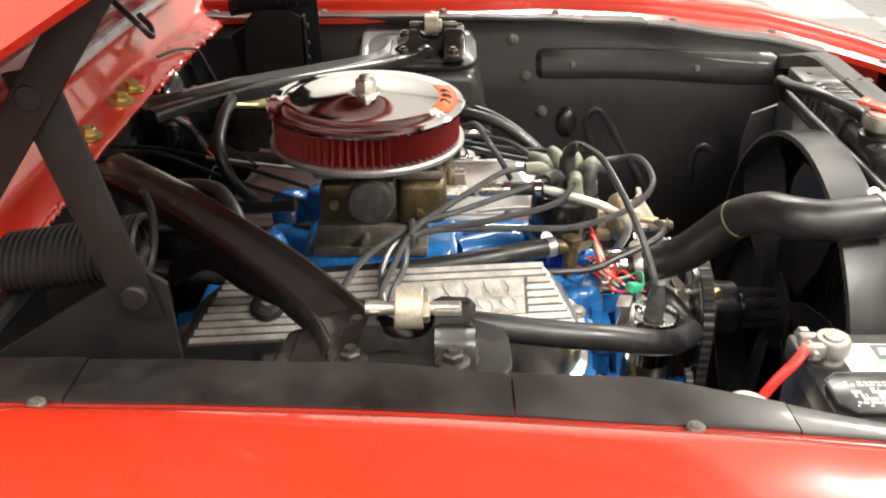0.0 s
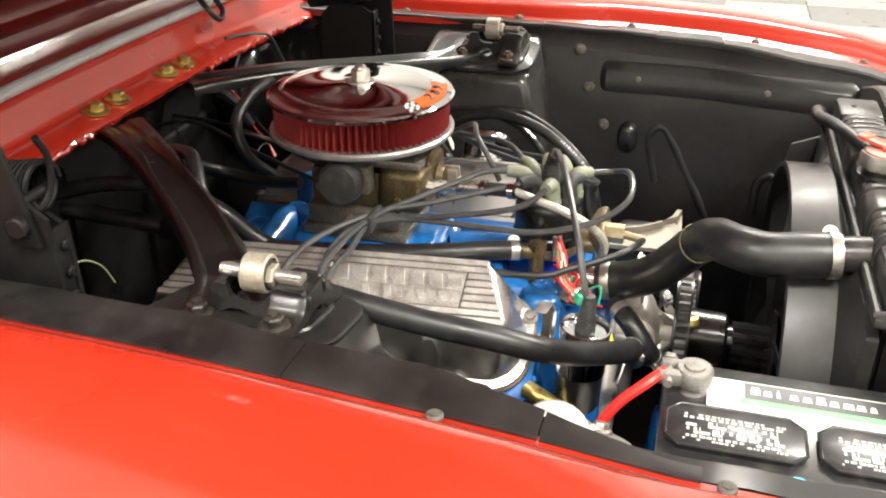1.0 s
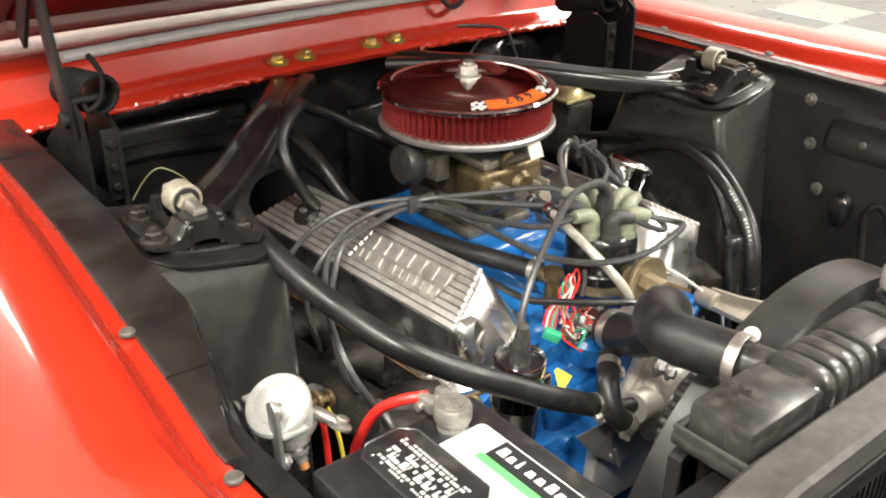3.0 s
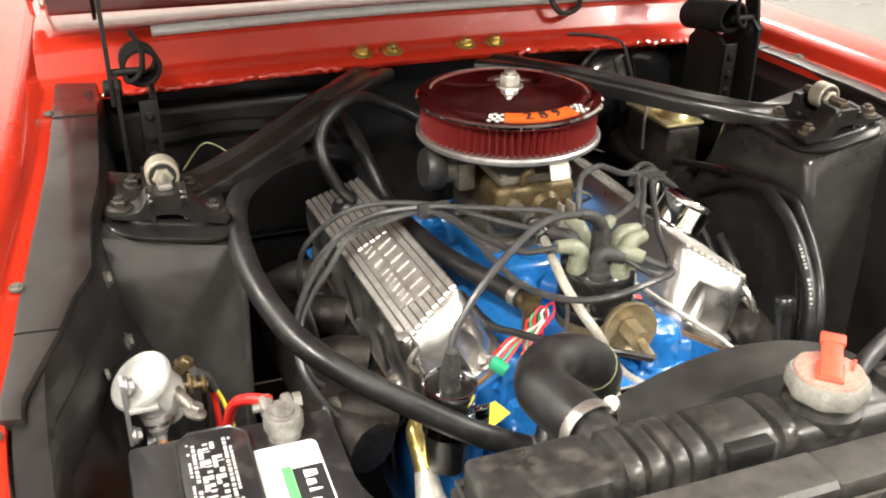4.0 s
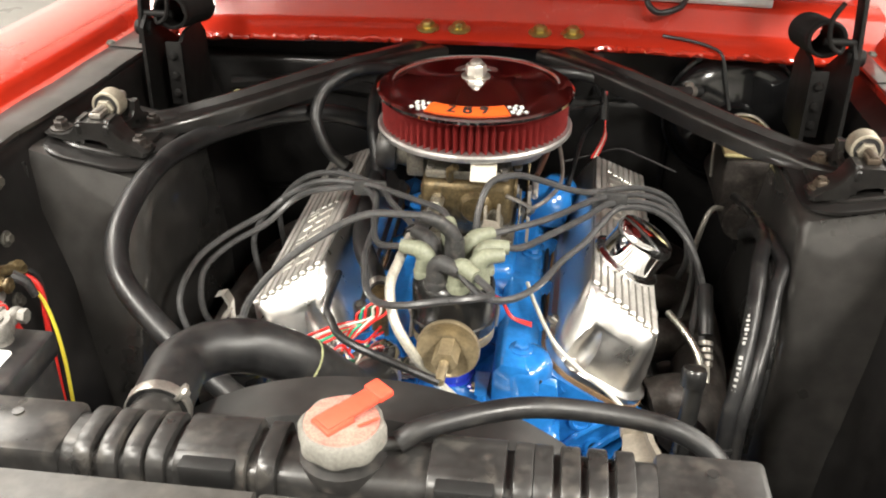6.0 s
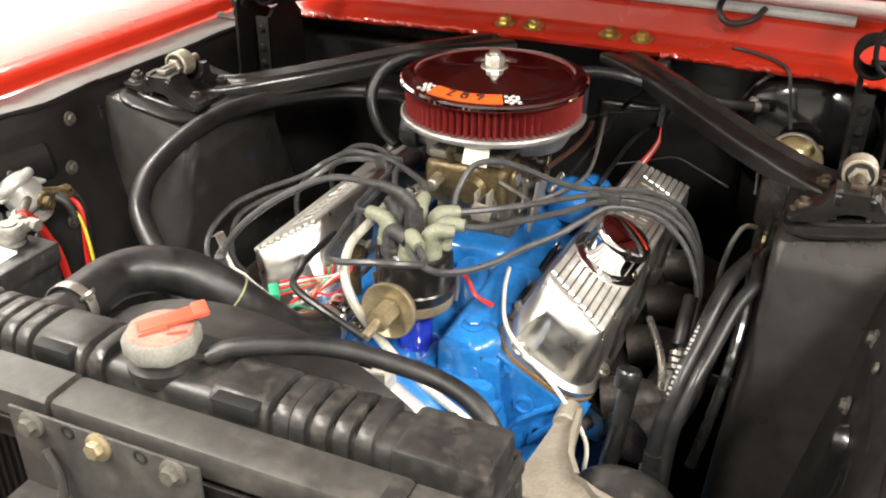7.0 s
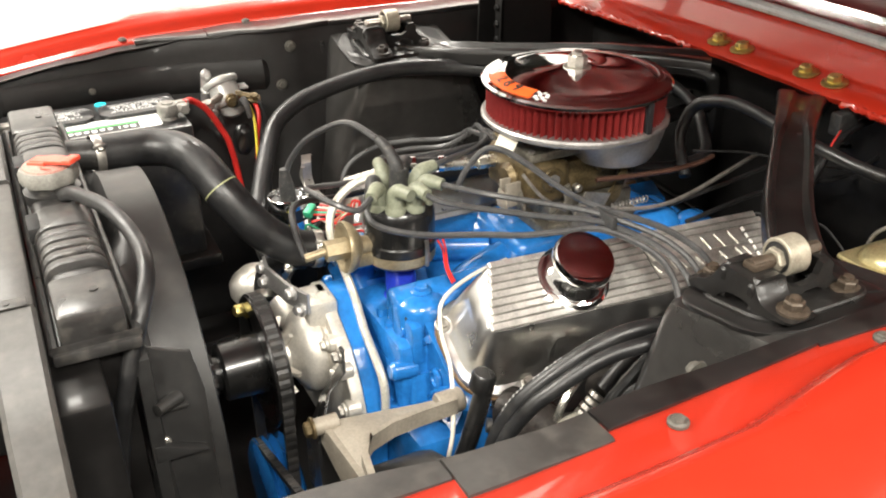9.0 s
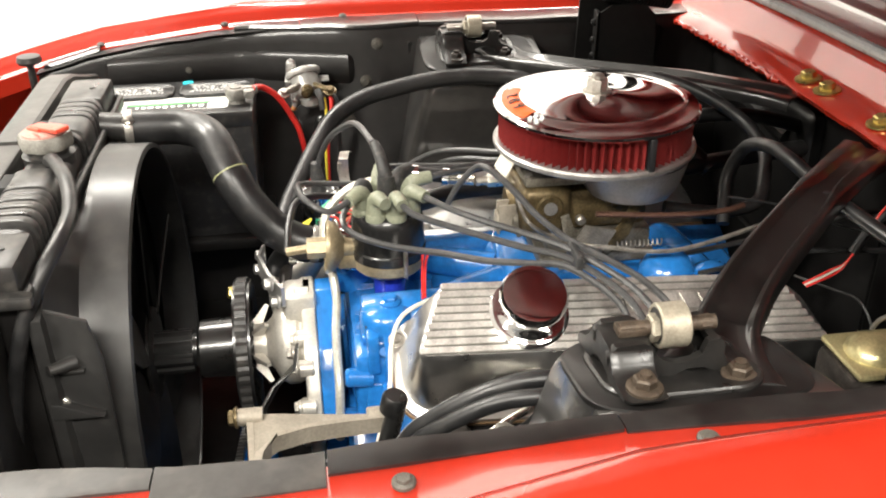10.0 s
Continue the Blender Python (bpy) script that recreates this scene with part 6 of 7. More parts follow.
        if nm == "positive":
            t = join(cl, box(x - 0.016, x - 0.004, y + 0.010, y + 0.034, zt + 0.009, zt + 0.023, 0.004), box(x + 0.002, x + 0.013, y + 0.010, y + 0.030, zt + 0.009, zt + 0.023, 0.004), rod((x - 0.022, y + 0.022, zt + 0.016), (x + 0.020, y + 0.022, zt + 0.016), 0.004), lathe([(0, 0), (0.0075, 0), (0.0075, 0.007), (0, 0.008)], (x + 0.013, y + 0.022, zt + 0.016), (1, 0, 0), 6))
        else:
            t = join(cl, box(x - 0.010, x + 0.010, y - 0.034, y - 0.012, zt + 0.012, zt + 0.030, 0.004), rod((x - 0.02, y - 0.026, zt + 0.02), (x + 0.02, y - 0.026, zt + 0.02), 0.005))
        part("terminal", t, LEADM, b, "dull grey cable clamp")
    tagged(part("battery_cable", tube([(-0.414, -0.340, 0.856), (-0.432, -0.325, 0.851), (-0.442, -0.302, 0.830), (-0.447, -0.282, 0.793), (-0.448, -0.268, 0.750), (-0.45, -0.25, 0.6)], 0.0050, 10), REDW), "red battery cable bending down from terminal", "cable")
    part("battery_tray", box(-0.55, -0.35, -0.61, -0.325, 0.60, 0.62, 0.004), BLACK, b)
    s = thing("starter_solenoid", (-0.50, -0.253, 0.82), "grey metal starter solenoid on the apron", "solenoid")
    ax = Vector((-0.50, -0.22, 0.84)).normalized()
    b0 = Vector((-0.497, -0.250, 0.812))
    part("body", join(lathe([(0, 0), (0.020, 0), (0.024, 0.004), (0.025, 0.010), (0.025, 0.038), (0.023, 0.042), (0, 0.042)], b0, ax, 28), box(-0.530, -0.505, -0.290, -0.215, 0.832, 0.836, 0.001)), SOLEN, s)
    part("rim", lathe([(0.0240, 0.034), (0.0290, 0.034), (0.0305, 0.037), (0.0305, 0.041), (0.0285, 0.044), (0.0200, 0.0455), (0.0180, 0.043), (0.0240, 0.034)], b0, ax, 28), SOLEN, s, "pale grey rolled rim")
    part("top_cap", lathe([(0, 0.040), (0.0205, 0.040), (0.0195, 0.046), (0.012, 0.049), (0, 0.050)], b0, ax, 24), SOLEN, s)
    part("bottom_stud", join(lathe([(0, 0), (0.013, 0), (0.013, 0.006), (0.009, 0.008), (0, 0.008)], (-0.508, -0.268, 0.812), (0.1, -0.35, -0.9), 20), rod((-0.508, -0.270, 0.806), (-0.5065, -0.277, 0.790), 0.0055), hexbolt((-0.5075, -0.2725, 0.802), (0.1, -0.35, -0.9), 0.008, 0.006, 1.2)), ZINC, s, "threaded lower stud")
    part("stud_tip", rod((-0.5066, -0.2765, 0.791), (-0.5060, -0.280, 0.784), 0.0045), mat("copper_tip", (0.65, 0.28, 0.10), 0.4, 0.6, var=0.2, scale=60), s, "copper stud tip")
    part("ear", join(prism([(-0.292, 0.800), (-0.286, 0.862), (-0.278, 0.868), (-0.270, 0.862), (-0.272, 0.842), (-0.278, 0.806), (-0.284, 0.798)], "x", -0.534, -0.530, 0.001), hexbolt((-0.530, -0.284, 0.806), (1, 0, 0.1), 0.006, 0.006, 1.4), hexbolt((-0.530, -0.278, 0.856), (1, 0, 0.1), 0.006, 0.006, 1.4)), ZINC, s, "plated mounting ear")
    part("side_stud", join(rod((-0.480, -0.252, 0.828), (-0.458, -0.256, 0.826), 0.004), hexbolt((-0.476, -0.253, 0.828), (1, 0, 0), 0.0065, 0.006), hexbolt((-0.464, -0.255, 0.827), (1, 0, 0), 0.0055, 0.004)), BRASS, s)
    part("wire_boot", tube([(-0.470, -0.236, 0.828), (-0.458, -0.232, 0.818), (-0.452, -0.230, 0.800)], 0.0065, 10, 5, 0.0045), BOOTK, s, "black wire boot")
    part("end_cap", lathe([(0, 0), (0.022, 0), (0.022, 0.012), (0.014, 0.02), (0, 0.02)], (-0.502, -0.247, 0.812), (-0.1, 0.2, -1), 24), SOLEN, s)
    for y in (-0.215, -0.292):
        part("terminal", join(rod((-0.495, -0.253, 0.835), (-0.475, y, 0.825), 0.006), hexbolt((-0.476, y, 0.823), (0.3, 0, 0.6), 0.007, 0.008)), BRASS if y > -0.25 else STEEL, s)
    for pts, m, lab in (([(-0.478, -0.215, 0.82), (-0.455, -0.215, 0.80), (-0.45, -0.225, 0.74), (-0.45, -0.23, 0.6)], REDW, "red starter wire below the solenoid"), ([(-0.47, -0.225, 0.815), (-0.447, -0.225, 0.79), (-0.435, -0.23, 0.72), (-0.44, -0.23, 0.6)], YELLOWW, "thin yellow wire below the solenoid"), ([(-0.482, -0.22, 0.825), (-0.462, -0.205, 0.81), (-0.46, -0.205, 0.74), (-0.46, -0.21, 0.6)], RUBBER, "black starter wire below the solenoid")):
        tagged(part("starter_wire", tube(pts, 0.0035 if m is not YELLOWW else 0.0022, 8), m), lab, "wire", "starter wires")


def accessories():
    c = thing("ignition_coil", (-0.212, -0.248, 0.66), "black ignition coil with chrome rim", "coil")
    ax = Vector((0.0, -0.05, 1)).normalized()
    b = Vector((-0.212, -0.242, 0.655))
    part("can", lathe([(0, 0), (0.026, 0), (0.0275, 0.003), (0.0275, 0.10), (0.025, 0.103), (0, 0.103)], b, ax, 32), SATIN, c)
    part("rim", lathe([(0.0255, 0.094), (0.0290, 0.094), (0.0300, 0.106), (0.0295, 0.109), (0.0280, 0.1095), (0.0268, 0.106), (0.0255, 0.094)], b, ax, 36), CHROME, c, "chrome rim")
    part("tower", lathe([(0, 0.094), (0.025, 0.094), (0.024, 0.098), (0.012, 0.101), (0.0105, 0.125), (0.009, 0.134), (0.0065, 0.150), (0, 0.152)], b, ax, 24), BOOTK, c, "black coil tower boot")
    for q in (40, 210):
        e = b + ax * 0.098 + Vector((0.0185 * math.cos(radians(q)), 0.0185 * math.sin(radians(q)), 0))
        part("terminal", join(rod(e, e + ax * 0.012, 0.002), hexbolt(e, ax, 0.0042, 0.005, 1.3)), CHROME, c, "small chrome terminal")
    part("bracket", join(lathe([(0.0275, 0.05), (0.0295, 0.05), (0.0295, 0.075), (0.0275, 0.075), (0.0275, 0.05)], b, ax, 32), box(-0.19, -0.16, -0.25, -0.24, 0.70, 0.72, 0.002)), CHROME, c, "chrome coil bracket")
    t = thing("thermostat_housing", (-0.066, -0.24, 0.74), "shiny metal thermostat housing", "thermostat housing")
    part("neck", join(tube([(-0.066, -0.205, 0.735), (-0.066, -0.225, 0.748), (-0.067, -0.262, 0.746)], 0.0205, 16), box(-0.105, -0.027, -0.228, -0.19, 0.722, 0.732, 0.006)), CHROME, t)
    for x in (-0.097, -0.035):
        part("bolt", hexbolt((x, -0.21, 0.732), (0, 0, 1), 0.008, 0.008, 1.3), STEEL, t)
    f = thing("heater_fitting", (-0.080, -0.155, 0.74), "brass elbow fitting with sender", "fitting")
    part("elbow", join(rod((-0.080, -0.165, 0.72), (-0.080, -0.165, 0.785), 0.010, seg=12), rod((-0.080, -0.168, 0.782), (-0.084, -0.142, 0.784), 0.010, seg=12), lathe([(0, 0), (0.013, 0), (0.013, 0.01), (0, 0.011)], (-0.080, -0.165, 0.785), (0, 0, 1), 6)), BRASS, f)
    # alternator
    a = thing("alternator", (0.27, -0.29, 0.5), "black alternator on a tan bracket", "alternator")
    part("body", lathe([(0, 0), (0.030, 0), (0.056, 0.008), (0.067, 0.020), (0.069, 0.030), (0.069, 0.085), (0.062, 0.098), (0.03, 0.104), (0, 0.104)], (0.295, -0.225, 0.590), (0, -1, 0), 40), DUSTY, a)
    part("pulley", lathe([(0, 0), (0.034, 0), (0.036, 0.004), (0.028, 0.010), (0.036, 0.016), (0.034, 0.02), (0, 0.02)], (0.27, -0.364, 0.56), (0, -1, 0), 28), STEEL, a)
    outer = [(0.224, -0.195, 0.667), (0.229, -0.240, 0.670), (0.238, -0.280, 0.675), (0.254, -0.312, 0.680), (0.282, -0.330, 0.680), (0.326, -0.336, 0.672)]
    inner = [(0.202, -0.195, 0.663), (0.199, -0.240, 0.665), (0.196, -0.280, 0.668), (0.193, -0.312, 0.670), (0.191, -0.334, 0.671), (0.190, -0.346, 0.671)]
    part("bracket", loft([[a_, b_, (b_[0], b_[1], b_[2] - 0.007), (a_[0], a_[1], a_[2] - 0.007)] for a_, b_ in zip(inner, outer)]), TAN, a, "tan cast alternator bracket", smooth=30)
    part("bracket_lip", loft([[(x - 0.004, y, z - 0.010), (x - 0.003, y, z + 0.010), (x + 0.003, y, z + 0.010), (x + 0.004, y, z - 0.010)] for x, y, z in outer[:4]] + [[(x - 0.003, y + 0.004, z - 0.010), (x - 0.003, y + 0.004, z + 0.010), (x - 0.003, y - 0.004, z + 0.010), (x - 0.003, y - 0.004, z - 0.010)] for x, y, z in outer[4:]]), TAN, a)
    part("bracket_end", loft([[(x, y - 0.003, 0.672), (x, y + 0.004, 0.672), (x, y + 0.004, z), (x, y - 0.003, z)] for x, y, z in ((0.190, -0.346, 0.645), (0.230, -0.343, 0.630), (0.275, -0.340, 0.615), (0.322, -0.338, 0.640))]), TAN, a)
    part("bracket_boss", rod((0.212, -0.182, 0.664), (0.212, -0.214, 0.664), 0.0145, bev=0.002), TAN, a)
    part("bracket_boss", rod((0.195, -0.33, 0.672), (0.195, -0.358, 0.672), 0.010), TAN, a)
    part("bolt", hexbolt((0.195, -0.358, 0.672), (0, -1, 0), 0.009, 0.009, 1.4), BRASS, a)
    edges = [((0.098, -0.290, 0.700), (0.112, -0.291, 0.702)), ((0.100, -0.292, 0.676), (0.126, -0.296, 0.680)), ((0.100, -0.318, 0.640), (0.140, -0.322, 0.668)), ((0.118, -0.346, 0.600), (0.186, -0.352, 0.640)), ((0.130, -0.350, 0.540), (0.206, -0.356, 0.565))]
    part("brace_strap", loft([[p, q, (q[0] - 0.001, q[1] + 0.004, q[2]), (p[0] - 0.001, p[1] + 0.004, p[2])] for p, q in edges]), SATIN, a, "black steel strap")
    part("bolt", hexbolt((0.106, -0.292, 0.692), (0, -1, 0), 0.007, 0.008, 1.3), STEEL, a)
    g = thing("support_strap", (-0.02, -0.30, 0.71), "bright plated strap with bolts above the pump", "bracket")
    part("strap", loft([[(x, y, z + 0.014), (x + 0.002, y - 0.004, z + 0.014), (x + 0.002, y - 0.004, z - 0.014), (x, y, z - 0.014)] for x, y, z in ((-0.075, -0.325, 0.735), (-0.040, -0.330, 0.738), (0.0, -0.318, 0.732), (0.030, -0.300, 0.726))]), ZINC, g)
    for x, y, z in ((-0.070, -0.328, 0.735), (-0.055, -0.331, 0.722), (0.012, -0.316, 0.736), (0.022, -0.309, 0.716)):
        part("bolt", hexbolt((x, y, z), (0.3, -1, 0.2), 0.007, 0.009, 1.4), ZINC, g)
    part("gold_bolt", join(hexbolt((-0.052, -0.362, 0.690), (0.2, -1, 0.2), 0.008, 0.016, 1.5)), GOLD, g, "gold plated bolt")
    w = thing("pointer_plate", (-0.08, -0.29, 0.62), "bright folded sheet metal plate beside the pump", "bracket")
    part("sheet", thicken(loft([[(-0.047, -0.300, 0.660), (-0.152, -0.288, 0.648)], [(-0.040, -0.302, 0.625), (-0.125, -0.292, 0.612)], [(-0.030, -0.300, 0.590), (-0.085, -0.300, 0.580)]], closed=False), 0.002), ZINC, w)
    part("fold", tube([(-0.047, -0.303, 0.660), (-0.100, -0.296, 0.630), (-0.085, -0.303, 0.580)], 0.0025, 6), ZINC, w)
    k = thing("hose_clip", (-0.238, -0.208, 0.76), "bright chrome spring clip on the valve cover corner", "clip")
    part("spring", loft([[(x, y - 0.007, z), (x + 0.003, y - 0.007, z + 0.001), (x + 0.003, y + 0.007, z + 0.001), (x, y + 0.007, z)] for x, y, z in ((-0.256, -0.200, 0.800), (-0.246, -0.205, 0.806), (-0.239, -0.208, 0.796), (-0.240, -0.208, 0.775), (-0.234, -0.206, 0.757), (-0.226, -0.196, 0.745), (-0.220, -0.182, 0.722))]), CLAMP, k)
    part("spring", tube([(-0.236, -0.214, 0.792), (-0.246, -0.214, 0.775), (-0.236, -0.212, 0.760)], 0.003, 8), CLAMP, k)
    q = thing("metal_canister", (0.216, -0.107, 0.608), "bright dented metal canister below the valve cover", "canister")
    part("shell", lathe([(0, 0), (0.018, 0.001), (0.026, 0.006), (0.028, 0.014), (0.028, 0.045), (0.024, 0.052), (0, 0.053)], (0.222, -0.135, 0.612), (0.45, 0.8, -0.1), 28), CAST, q)
    part("neck", rod((0.222, -0.135, 0.612), (0.215, -0.150, 0.614), 0.009), STEEL, q)
    o = thing("oil_fill_tube", (0.272, -0.19, 0.62), "black oil filler tube with cap", "tube")
    part("pipe", join(tube([(0.262, -0.215, 0.60), (0.270, -0.200, 0.66), (0.275, -0.186, 0.725)], 0.0105, 14)), SATIN, o)
    part("cap", lathe([(0, 0), (0.0135, 0), (0.0140, 0.004), (0.0140, 0.018), (0.012, 0.021), (0, 0.021)], (0.2715, -0.190, 0.720), (0.05, 0.23, 0.97), 20), SATIN, o)
    # brake parts at the firewall
    m = thing("master_cylinder", (0.39, 0.27, 0.72), "brake master cylinder with gold lid", "master cylinder")
    part("reservoir", box(0.350, 0.416, 0.226, 0.358, 0.735, 0.814, 0.010), MANI, m)
    part("bore", rod((0.383, 0.205, 0.725), (0.383, 0.42, 0.725), 0.028, seg=20), MANI, m)
    part("lid", join(box(0.348, 0.422, 0.230, 0.364, 0.814, 0.822, 0.004), *[lathe([(0, 0), (0.027, 0), (0.026, 0.006), (0.021, 0.012), (0.014, 0.0155), (0, 0.0165)], (0.386, y, 0.821), (0, 0, 1), 32) for y in (0.263, 0.328)]), mat("pale_gold", (0.66, 0.58, 0.31), 0.33, 0.75, var=0.2, scale=60, bump=0.08), m, "pale gold plated domed lid")
    part("bail_wire", tube([(0.344, 0.287, 0.76), (0.344, 0.290, 0.823), (0.364, 0.308, 0.846), (0.386, 0.320, 0.8485), (0.408, 0.308, 0.844), (0.424, 0.290, 0.823), (0.422, 0.287, 0.76)], 0.0025, 8), STEEL, m)
    part("brake_line", tube([(0.370, 0.235, 0.73), (0.338, 0.215, 0.735), (0.32, 0.20, 0.66), (0.33, 0.24, 0.55)], 0.004, 8), STEEL, m)
    bo = thing("brake_booster", (0.39, 0.45, 0.8), "round black brake booster on the firewall", "brake booster")
    part("drum", lathe([(0, 0), (0.03, 0), (0.035, 0.012), (0.075, 0.022), (0.098, 0.034), (0.105, 0.045), (0.108, 0.05), (0.108, 0.06), (0.10, 0.075), (0.09, 0.10), (0, 0.10)], (0.39, 0.40, 0.80), (0, 1, 0), 48), GLOSSK, bo)
    part("seam_ring", lathe([(0.1075, 0.046), (0.1115, 0.048), (0.1125, 0.053), (0.1115, 0.058), (0.1075, 0.060), (0.1075, 0.046)], (0.39, 0.40, 0.80), (0, 1, 0), 48), GLOSSK, bo)
    # small wiring
    rng = random.Random(3)
    for k in range(9):
        if k < 5:
            # folded loops above the manifold with tails towards the coil
            r, tip = 0.0075 + 0.0025 * (k % 3), Vector((-0.086 + 0.006 * (k - 2), -0.196, 0.780 + 0.003 * k))
            q = [Vector((-0.150, -0.236 + 0.004 * k, 0.756 + 0.003 * k)), Vector((-0.120, -0.212 + 0.003 * k, 0.764 + 0.002 * k)), tip + Vector((-0.6 * r, -0.3 * r, -0.9 * r)), tip + Vector((-0.2 * r, 0.2 * r, 0.6 * r)), tip + Vector((0.8 * r, 0.5 * r, 0.9 * r)), tip + Vector((0.7 * r, 0, -0.3 * r)), tip + Vector((-0.9 * r, -0.8 * r, -1.3 * r)), Vector((-0.112, -0.222 + 0.003 * k, 0.752))]
        else:
            q = [Vector((-0.075 - 0.012 * i, -0.195 - 0.012 * i + rng.uniform(-0.02, 0.02), 0.745 + rng.uniform(-0.012, 0.022))) for i in range(5)]
        mm, lb = ((REDW, "red"), (GREENW, "green"), (REDW, "red"), (WHITEW, "cream"))[k % 4]
        tagged(part("engine_wire", tube(q, 0.0015, 6), mm), "thin %s engine harness wire" % lb, "wire", "engine harness wires")
    for k in range(2):
        tagged(part("engine_wire", tube([(0.035, -0.125 + 0.007 * k, 0.775), (0.055, -0.128 + 0.004 * k, 0.772), (0.068, -0.130 + 0.003 * k, 0.752), (0.092, -0.133 + 0.003 * k, 0.744 + 0.002 * k)], 0.0016, 6), REDW), "thin red engine harness wire", "wire", "engine harness wires")
    for k in range(3):
        tagged(part("engine_wire", tube([(0.165 + 0.004 * k, 0.318, 0.765), (0.180 + 0.003 * k, 0.338 + 0.003 * k, 0.789), (0.184, 0.358, 0.805), (0.182, 0.385, 0.86), (0.17, 0.42, 0.885)], 0.0014, 6), REDW if k != 1 else WHITEW), "thin red and white harness wire", "wire", "rear harness wires")
    for k in range(2):
        tagged(part("engine_wire", tube([(0.08 + 0.05 * k, 0.20, 0.77), (0.10 + 0.05 * k, 0.32, 0.80), (0.12 + 0.06 * k, 0.42, 0.83 - 0.02 * k), (0.12 + 0.05 * k, 0.50, 0.82)], 0.0035, 6), RUBBER), "thin black cable to the firewall", "wire", "rear harness wires")
    tagged(part("harness_sleeve", tube([(0.182, 0.362, 0.812), (0.180, 0.385, 0.850), (0.172, 0.43, 0.875), (0.165, 0.48, 0.88)], 0.006, 10), RUBBER), "dark sleeve over the red harness wires", "wiring")
    tagged(part("throttle_rod", tube([(0.085, 0.080, 0.838), (0.095, 0.150, 0.836), (0.100, 0.200, 0.836), (0.100, 0.240, 0.838), (0.098, 0.262, 0.842)], 0.0036, 8), mat("copper_rod", (0.10, 0.05, 0.035), 0.4, 0.6, var=0.3, scale=60)), "copper-brown throttle rod on the carburetor", "rod")
    tagged(part("firewall_wire", tube([(0.125, 0.33, 0.752), (0.165, 0.36, 0.752), (0.21, 0.362, 0.765), (0.245, 0.36, 0.755), (0.30, 0.34, 0.74)], 0.0016, 6), WIRE), "thin grey wire along the firewall", "wire", "rear harness wires")
    tagged(part("firewall_wire", tube([(0.06, 0.26, 0.836), (0.11, 0.31, 0.842), (0.17, 0.36, 0.838), (0.25, 0.46, 0.83)], 0.0016, 6), RUBBER), "thin grey cable to the firewall", "wire", "rear harness wires")
    tagged(part("loop_wire", tube([(-0.420, 0.305, 0.815), (-0.404, 0.302, 0.838), (-0.392, 0.292, 0.855), (-0.378, 0.286, 0.858), (-0.352, 0.284, 0.838), (-0.335, 0.284, 0.808)], 0.0010, 6), FADED), "thin yellow wire looped beside the shock tower", "wire")
    u = thing("hose_fitting", (0.306, -0.057, 0.68), "dull metal hose ferrule with a pale bent pipe", "fitting")
    part("ferrule", join(*[rod((0.306, -0.057 - 0.006 * k, 0.690 - 0.006 * k), (0.306, -0.061 - 0.006 * k, 0.686 - 0.006 * k), 0.0095 - 0.0006 * (k % 2)) for k in range(4)]), STEEL, u)
    part("pipe", tube([(0.306, -0.078, 0.670), (0.304, -0.100, 0.664), (0.300, -0.122, 0.650), (0.296, -0.135, 0.620), (0.295, -0.14, 0.56)], 0.0050, 10), FUELM, u, "pale plated pipe")
    part("rubber_end", tube([(0.306, -0.050, 0.695), (0.306, -0.030, 0.715), (0.306, 0.0, 0.735)], 0.0095, 12), RUBBER, u)
    tagged(part("green_connector", moved(box(-0.006, 0.006, -0.010, 0.010, -0.006, 0.006, 0.002), pose(-0.150, -0.235, 0.762, 20, 0, 40)), GREENW), "small green wiring connector near the coil", "connector")
    tagged(part("harness_plug", box(0.155, 0.175, 0.405, 0.44, 0.868, 0.90, 0.004), BOOTK), "black harness plug under the cowl", "plug")
    tagged(part("washer_hose", tube([(0.30, 0.60, 1.02), (0.27, 0.52, 1.03), (0.235, 0.455, 0.99), (0.25, 0.44, 0.965), (0.285, 0.45, 0.97), (0.30, 0.47, 0.985)], 0.005, 10), RUBBER), "black washer hose looped on the cowl", "hose")
    tagged(part("washer_hose", tube([(0.265, 0.440, 0.9285), (0.305, 0.428, 0.926), (0.338, 0.412, 0.921), (0.354, 0.400, 0.912), (0.362, 0.388, 0.880), (0.372, 0.372, 0.835)], 0.0026, 8), RUBBER), "thin black washer line", "hose")
    tagged(part("ground_cable", tube([(-0.30, -0.14, 0.60), (-0.325, -0.14, 0.68), (-0.31, -0.20, 0.62), (-0.27, -0.25, 0.58)], 0.0045, 8), WIRE), "grey cable beside the engine", "wire")
    fp = thing("fuel_pump", (-0.25, -0.28, 0.60), "grey cast fuel pump with gold plated neck", "pump")
    part("body", join(lathe([(0, 0), (0.034, 0.002), (0.046, 0.012), (0.049, 0.026), (0.046, 0.036), (0.036, 0.050), (0.020, 0.060), (0, 0.064)], (-0.268, -0.295, 0.565), (0.1, 0.2, 1), 32), lathe([(0.030, 0), (0.028, 0.010), (0.016, 0.045), (0.0125, 0.070), (0, 0.070)], (-0.242, -0.296, 0.600), (0.06, 0.72, 0.62), 24)), PUMP, fp)
    part("neck", tube([(-0.239, -0.250, 0.640), (-0.238, -0.228, 0.658), (-0.236, -0.205, 0.670), (-0.225, -0.185, 0.672)], 0.0112, 14), GOLD, fp, "gold plated neck")
    dr = thing("metal_drum", (-0.285, -0.105, 0.62), "grey metal drum low beside the engine", "drum")
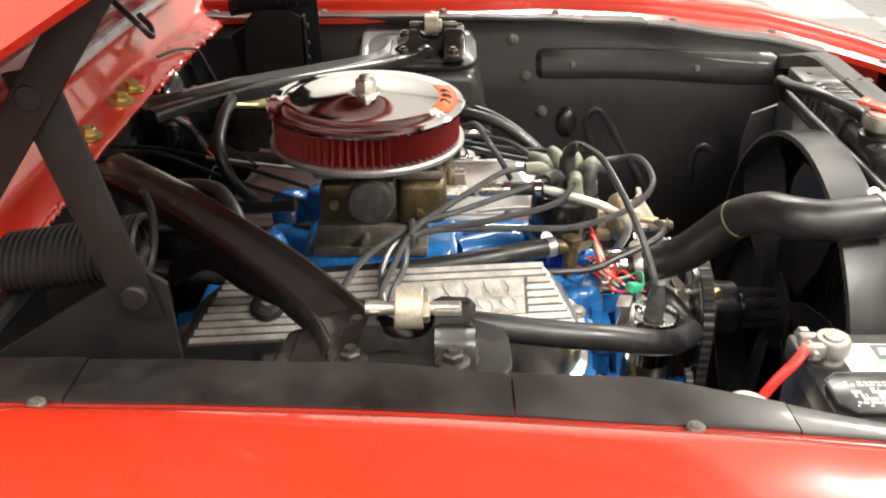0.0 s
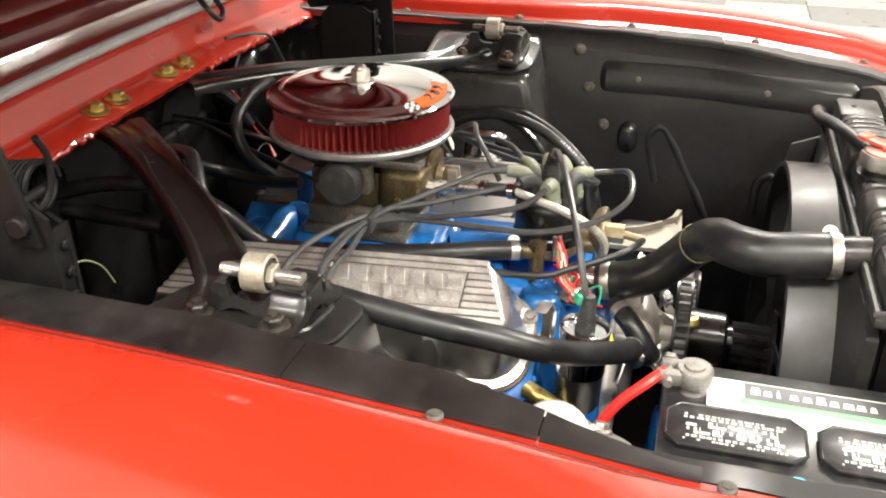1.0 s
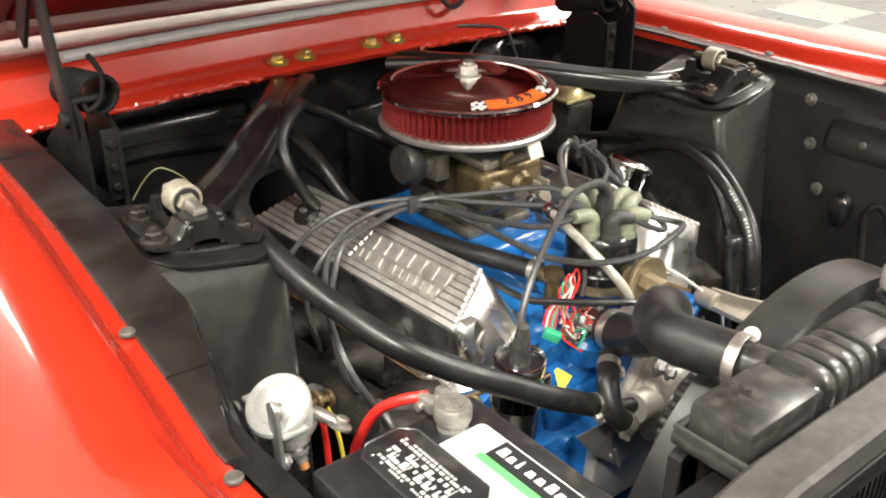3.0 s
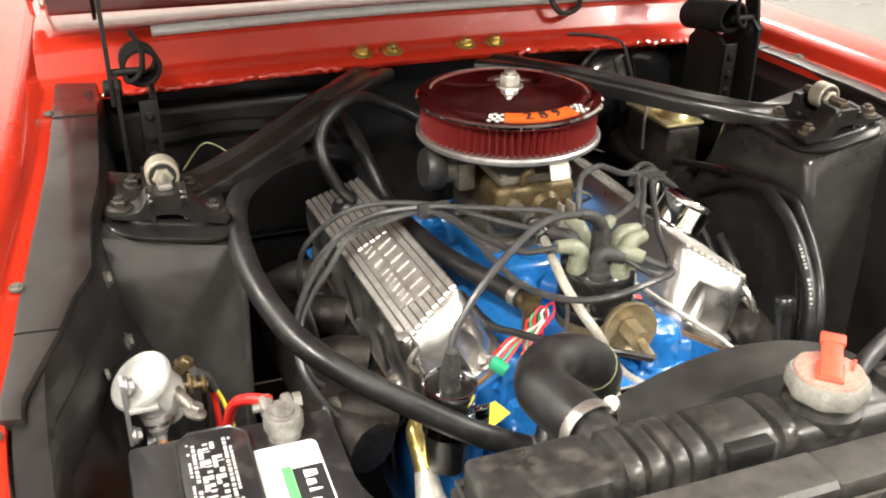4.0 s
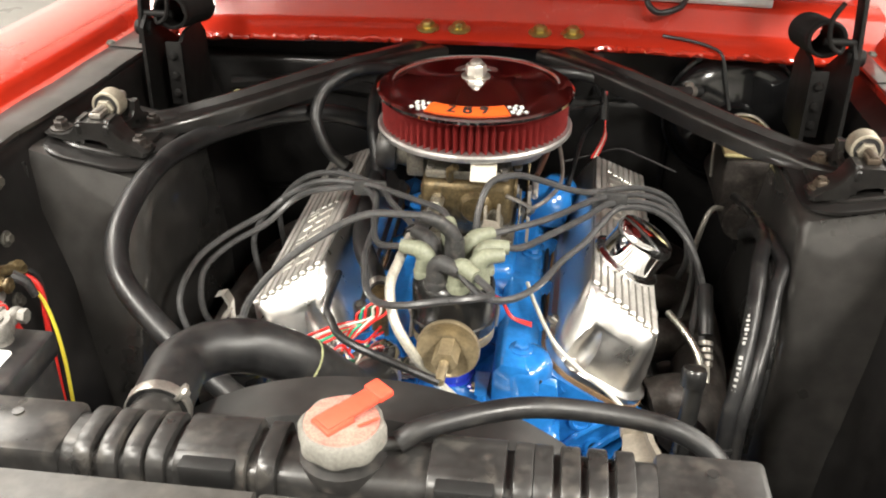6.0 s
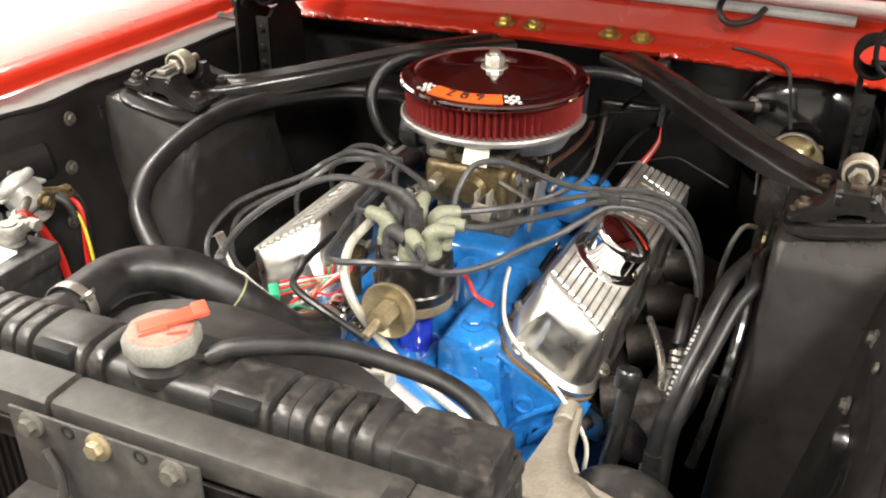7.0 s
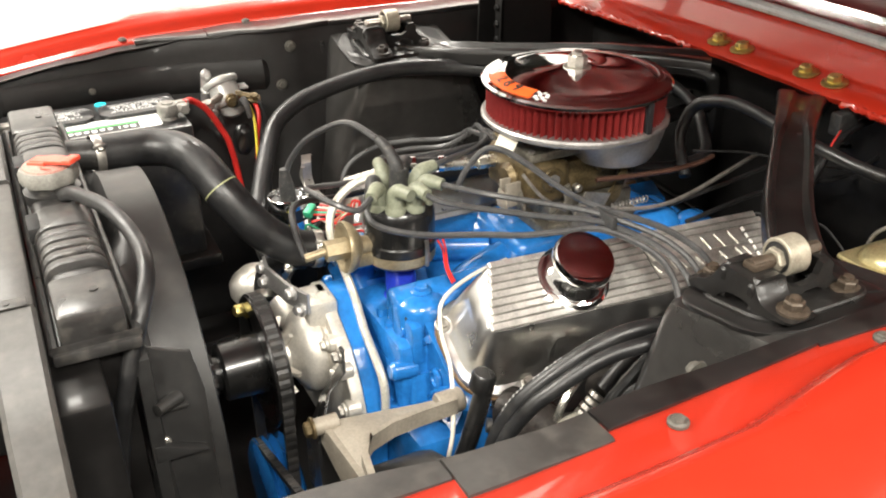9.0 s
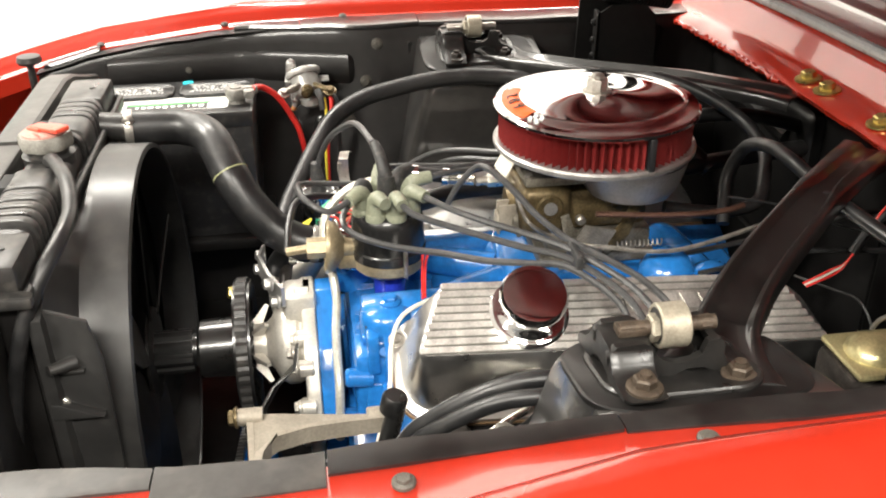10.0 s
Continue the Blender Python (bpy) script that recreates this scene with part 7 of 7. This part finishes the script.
    part("shell", lathe([(0, 0), (0.020, 0.001), (0.026, 0.006), (0.027, 0.012), (0.027, 0.046), (0.024, 0.052), (0, 0.053)], (-0.268, -0.095, 0.628), (-0.72, -0.35, 0.25), 28), GREYM, dr)
    part("spigot", rod((-0.304, -0.113, 0.640), (-0.326, -0.124, 0.648), 0.008), RUBBER, dr)
    tagged(part("yellow_tag", moved(prism([(-0.016, -0.010), (0.017, -0.009), (0.010, 0.011), (0.004, 0.012)], "z", 0, 0.0006), pose(-0.170, -0.271, 0.728, 40, -10, 20)), YELLOWW), "bright yellow paper tag by the hose", "tag")


def background():
    # floor tiles on the driver's side, checkered
    for i in range(10):
        for j in range(14):
            me_l, me_d = TILE_MESH
            ob = new("floor_tile", me_l if (i + j) % 2 else me_d)
            ob.location = (1.9 + 0.5 * i, -4.2 + 0.5 * j, -0.012)
            ob.parent = bpy.data.objects["floor"]
    c = thing("cart", (5.0, 0.5, 0), "grey metal shop cart on black casters", "cart")
    part("shelf", box(4.6, 5.5, 0.12, 0.86, 0.14, 0.20, 0.01), CARTM, c)
    part("shelf", box(4.6, 5.5, 0.12, 0.86, 0.75, 0.80, 0.01), CARTM, c)
    for x, y in ((4.68, 0.16), (5.42, 0.16), (4.68, 0.80), (5.42, 0.80)):
        part("post", box(x - 0.02, x + 0.02, y - 0.02, y + 0.02, 0.14, 0.80, 0.003), CARTM, c)
        part("caster", lathe([(0, 0), (0.05, 0), (0.055, 0.01), (0.055, 0.03), (0.05, 0.04), (0, 0.04)], (x, y - 0.02, 0.055), (0, 1, 0), 20), RUBBER, c, "black rubber caster")
        part("fork", box(x - 0.012, x + 0.012, y - 0.03, y + 0.03, 0.105, 0.142, 0.004), STEEL, c)


room()
car_body()
brace(1)
brace(-1)
engine()
valve_cover(1)
valve_cover(-1)
oil_cap()
radiator()
air_cleaner()
carburetor()
distributor()
ignition_wires()
hoses()
battery()
accessories()


def tile_mesh(m):
    bm = box(-0.248, 0.248, -0.248, 0.248, 0.0, 0.012, 0.003, 1)
    me = bpy.data.meshes.new("floor_tile")
    bm.to_mesh(me)
    bm.free()
    me.materials.append(m)
    return me


TILE_MESH = (tile_mesh(TILEL), tile_mesh(TILED))
background()
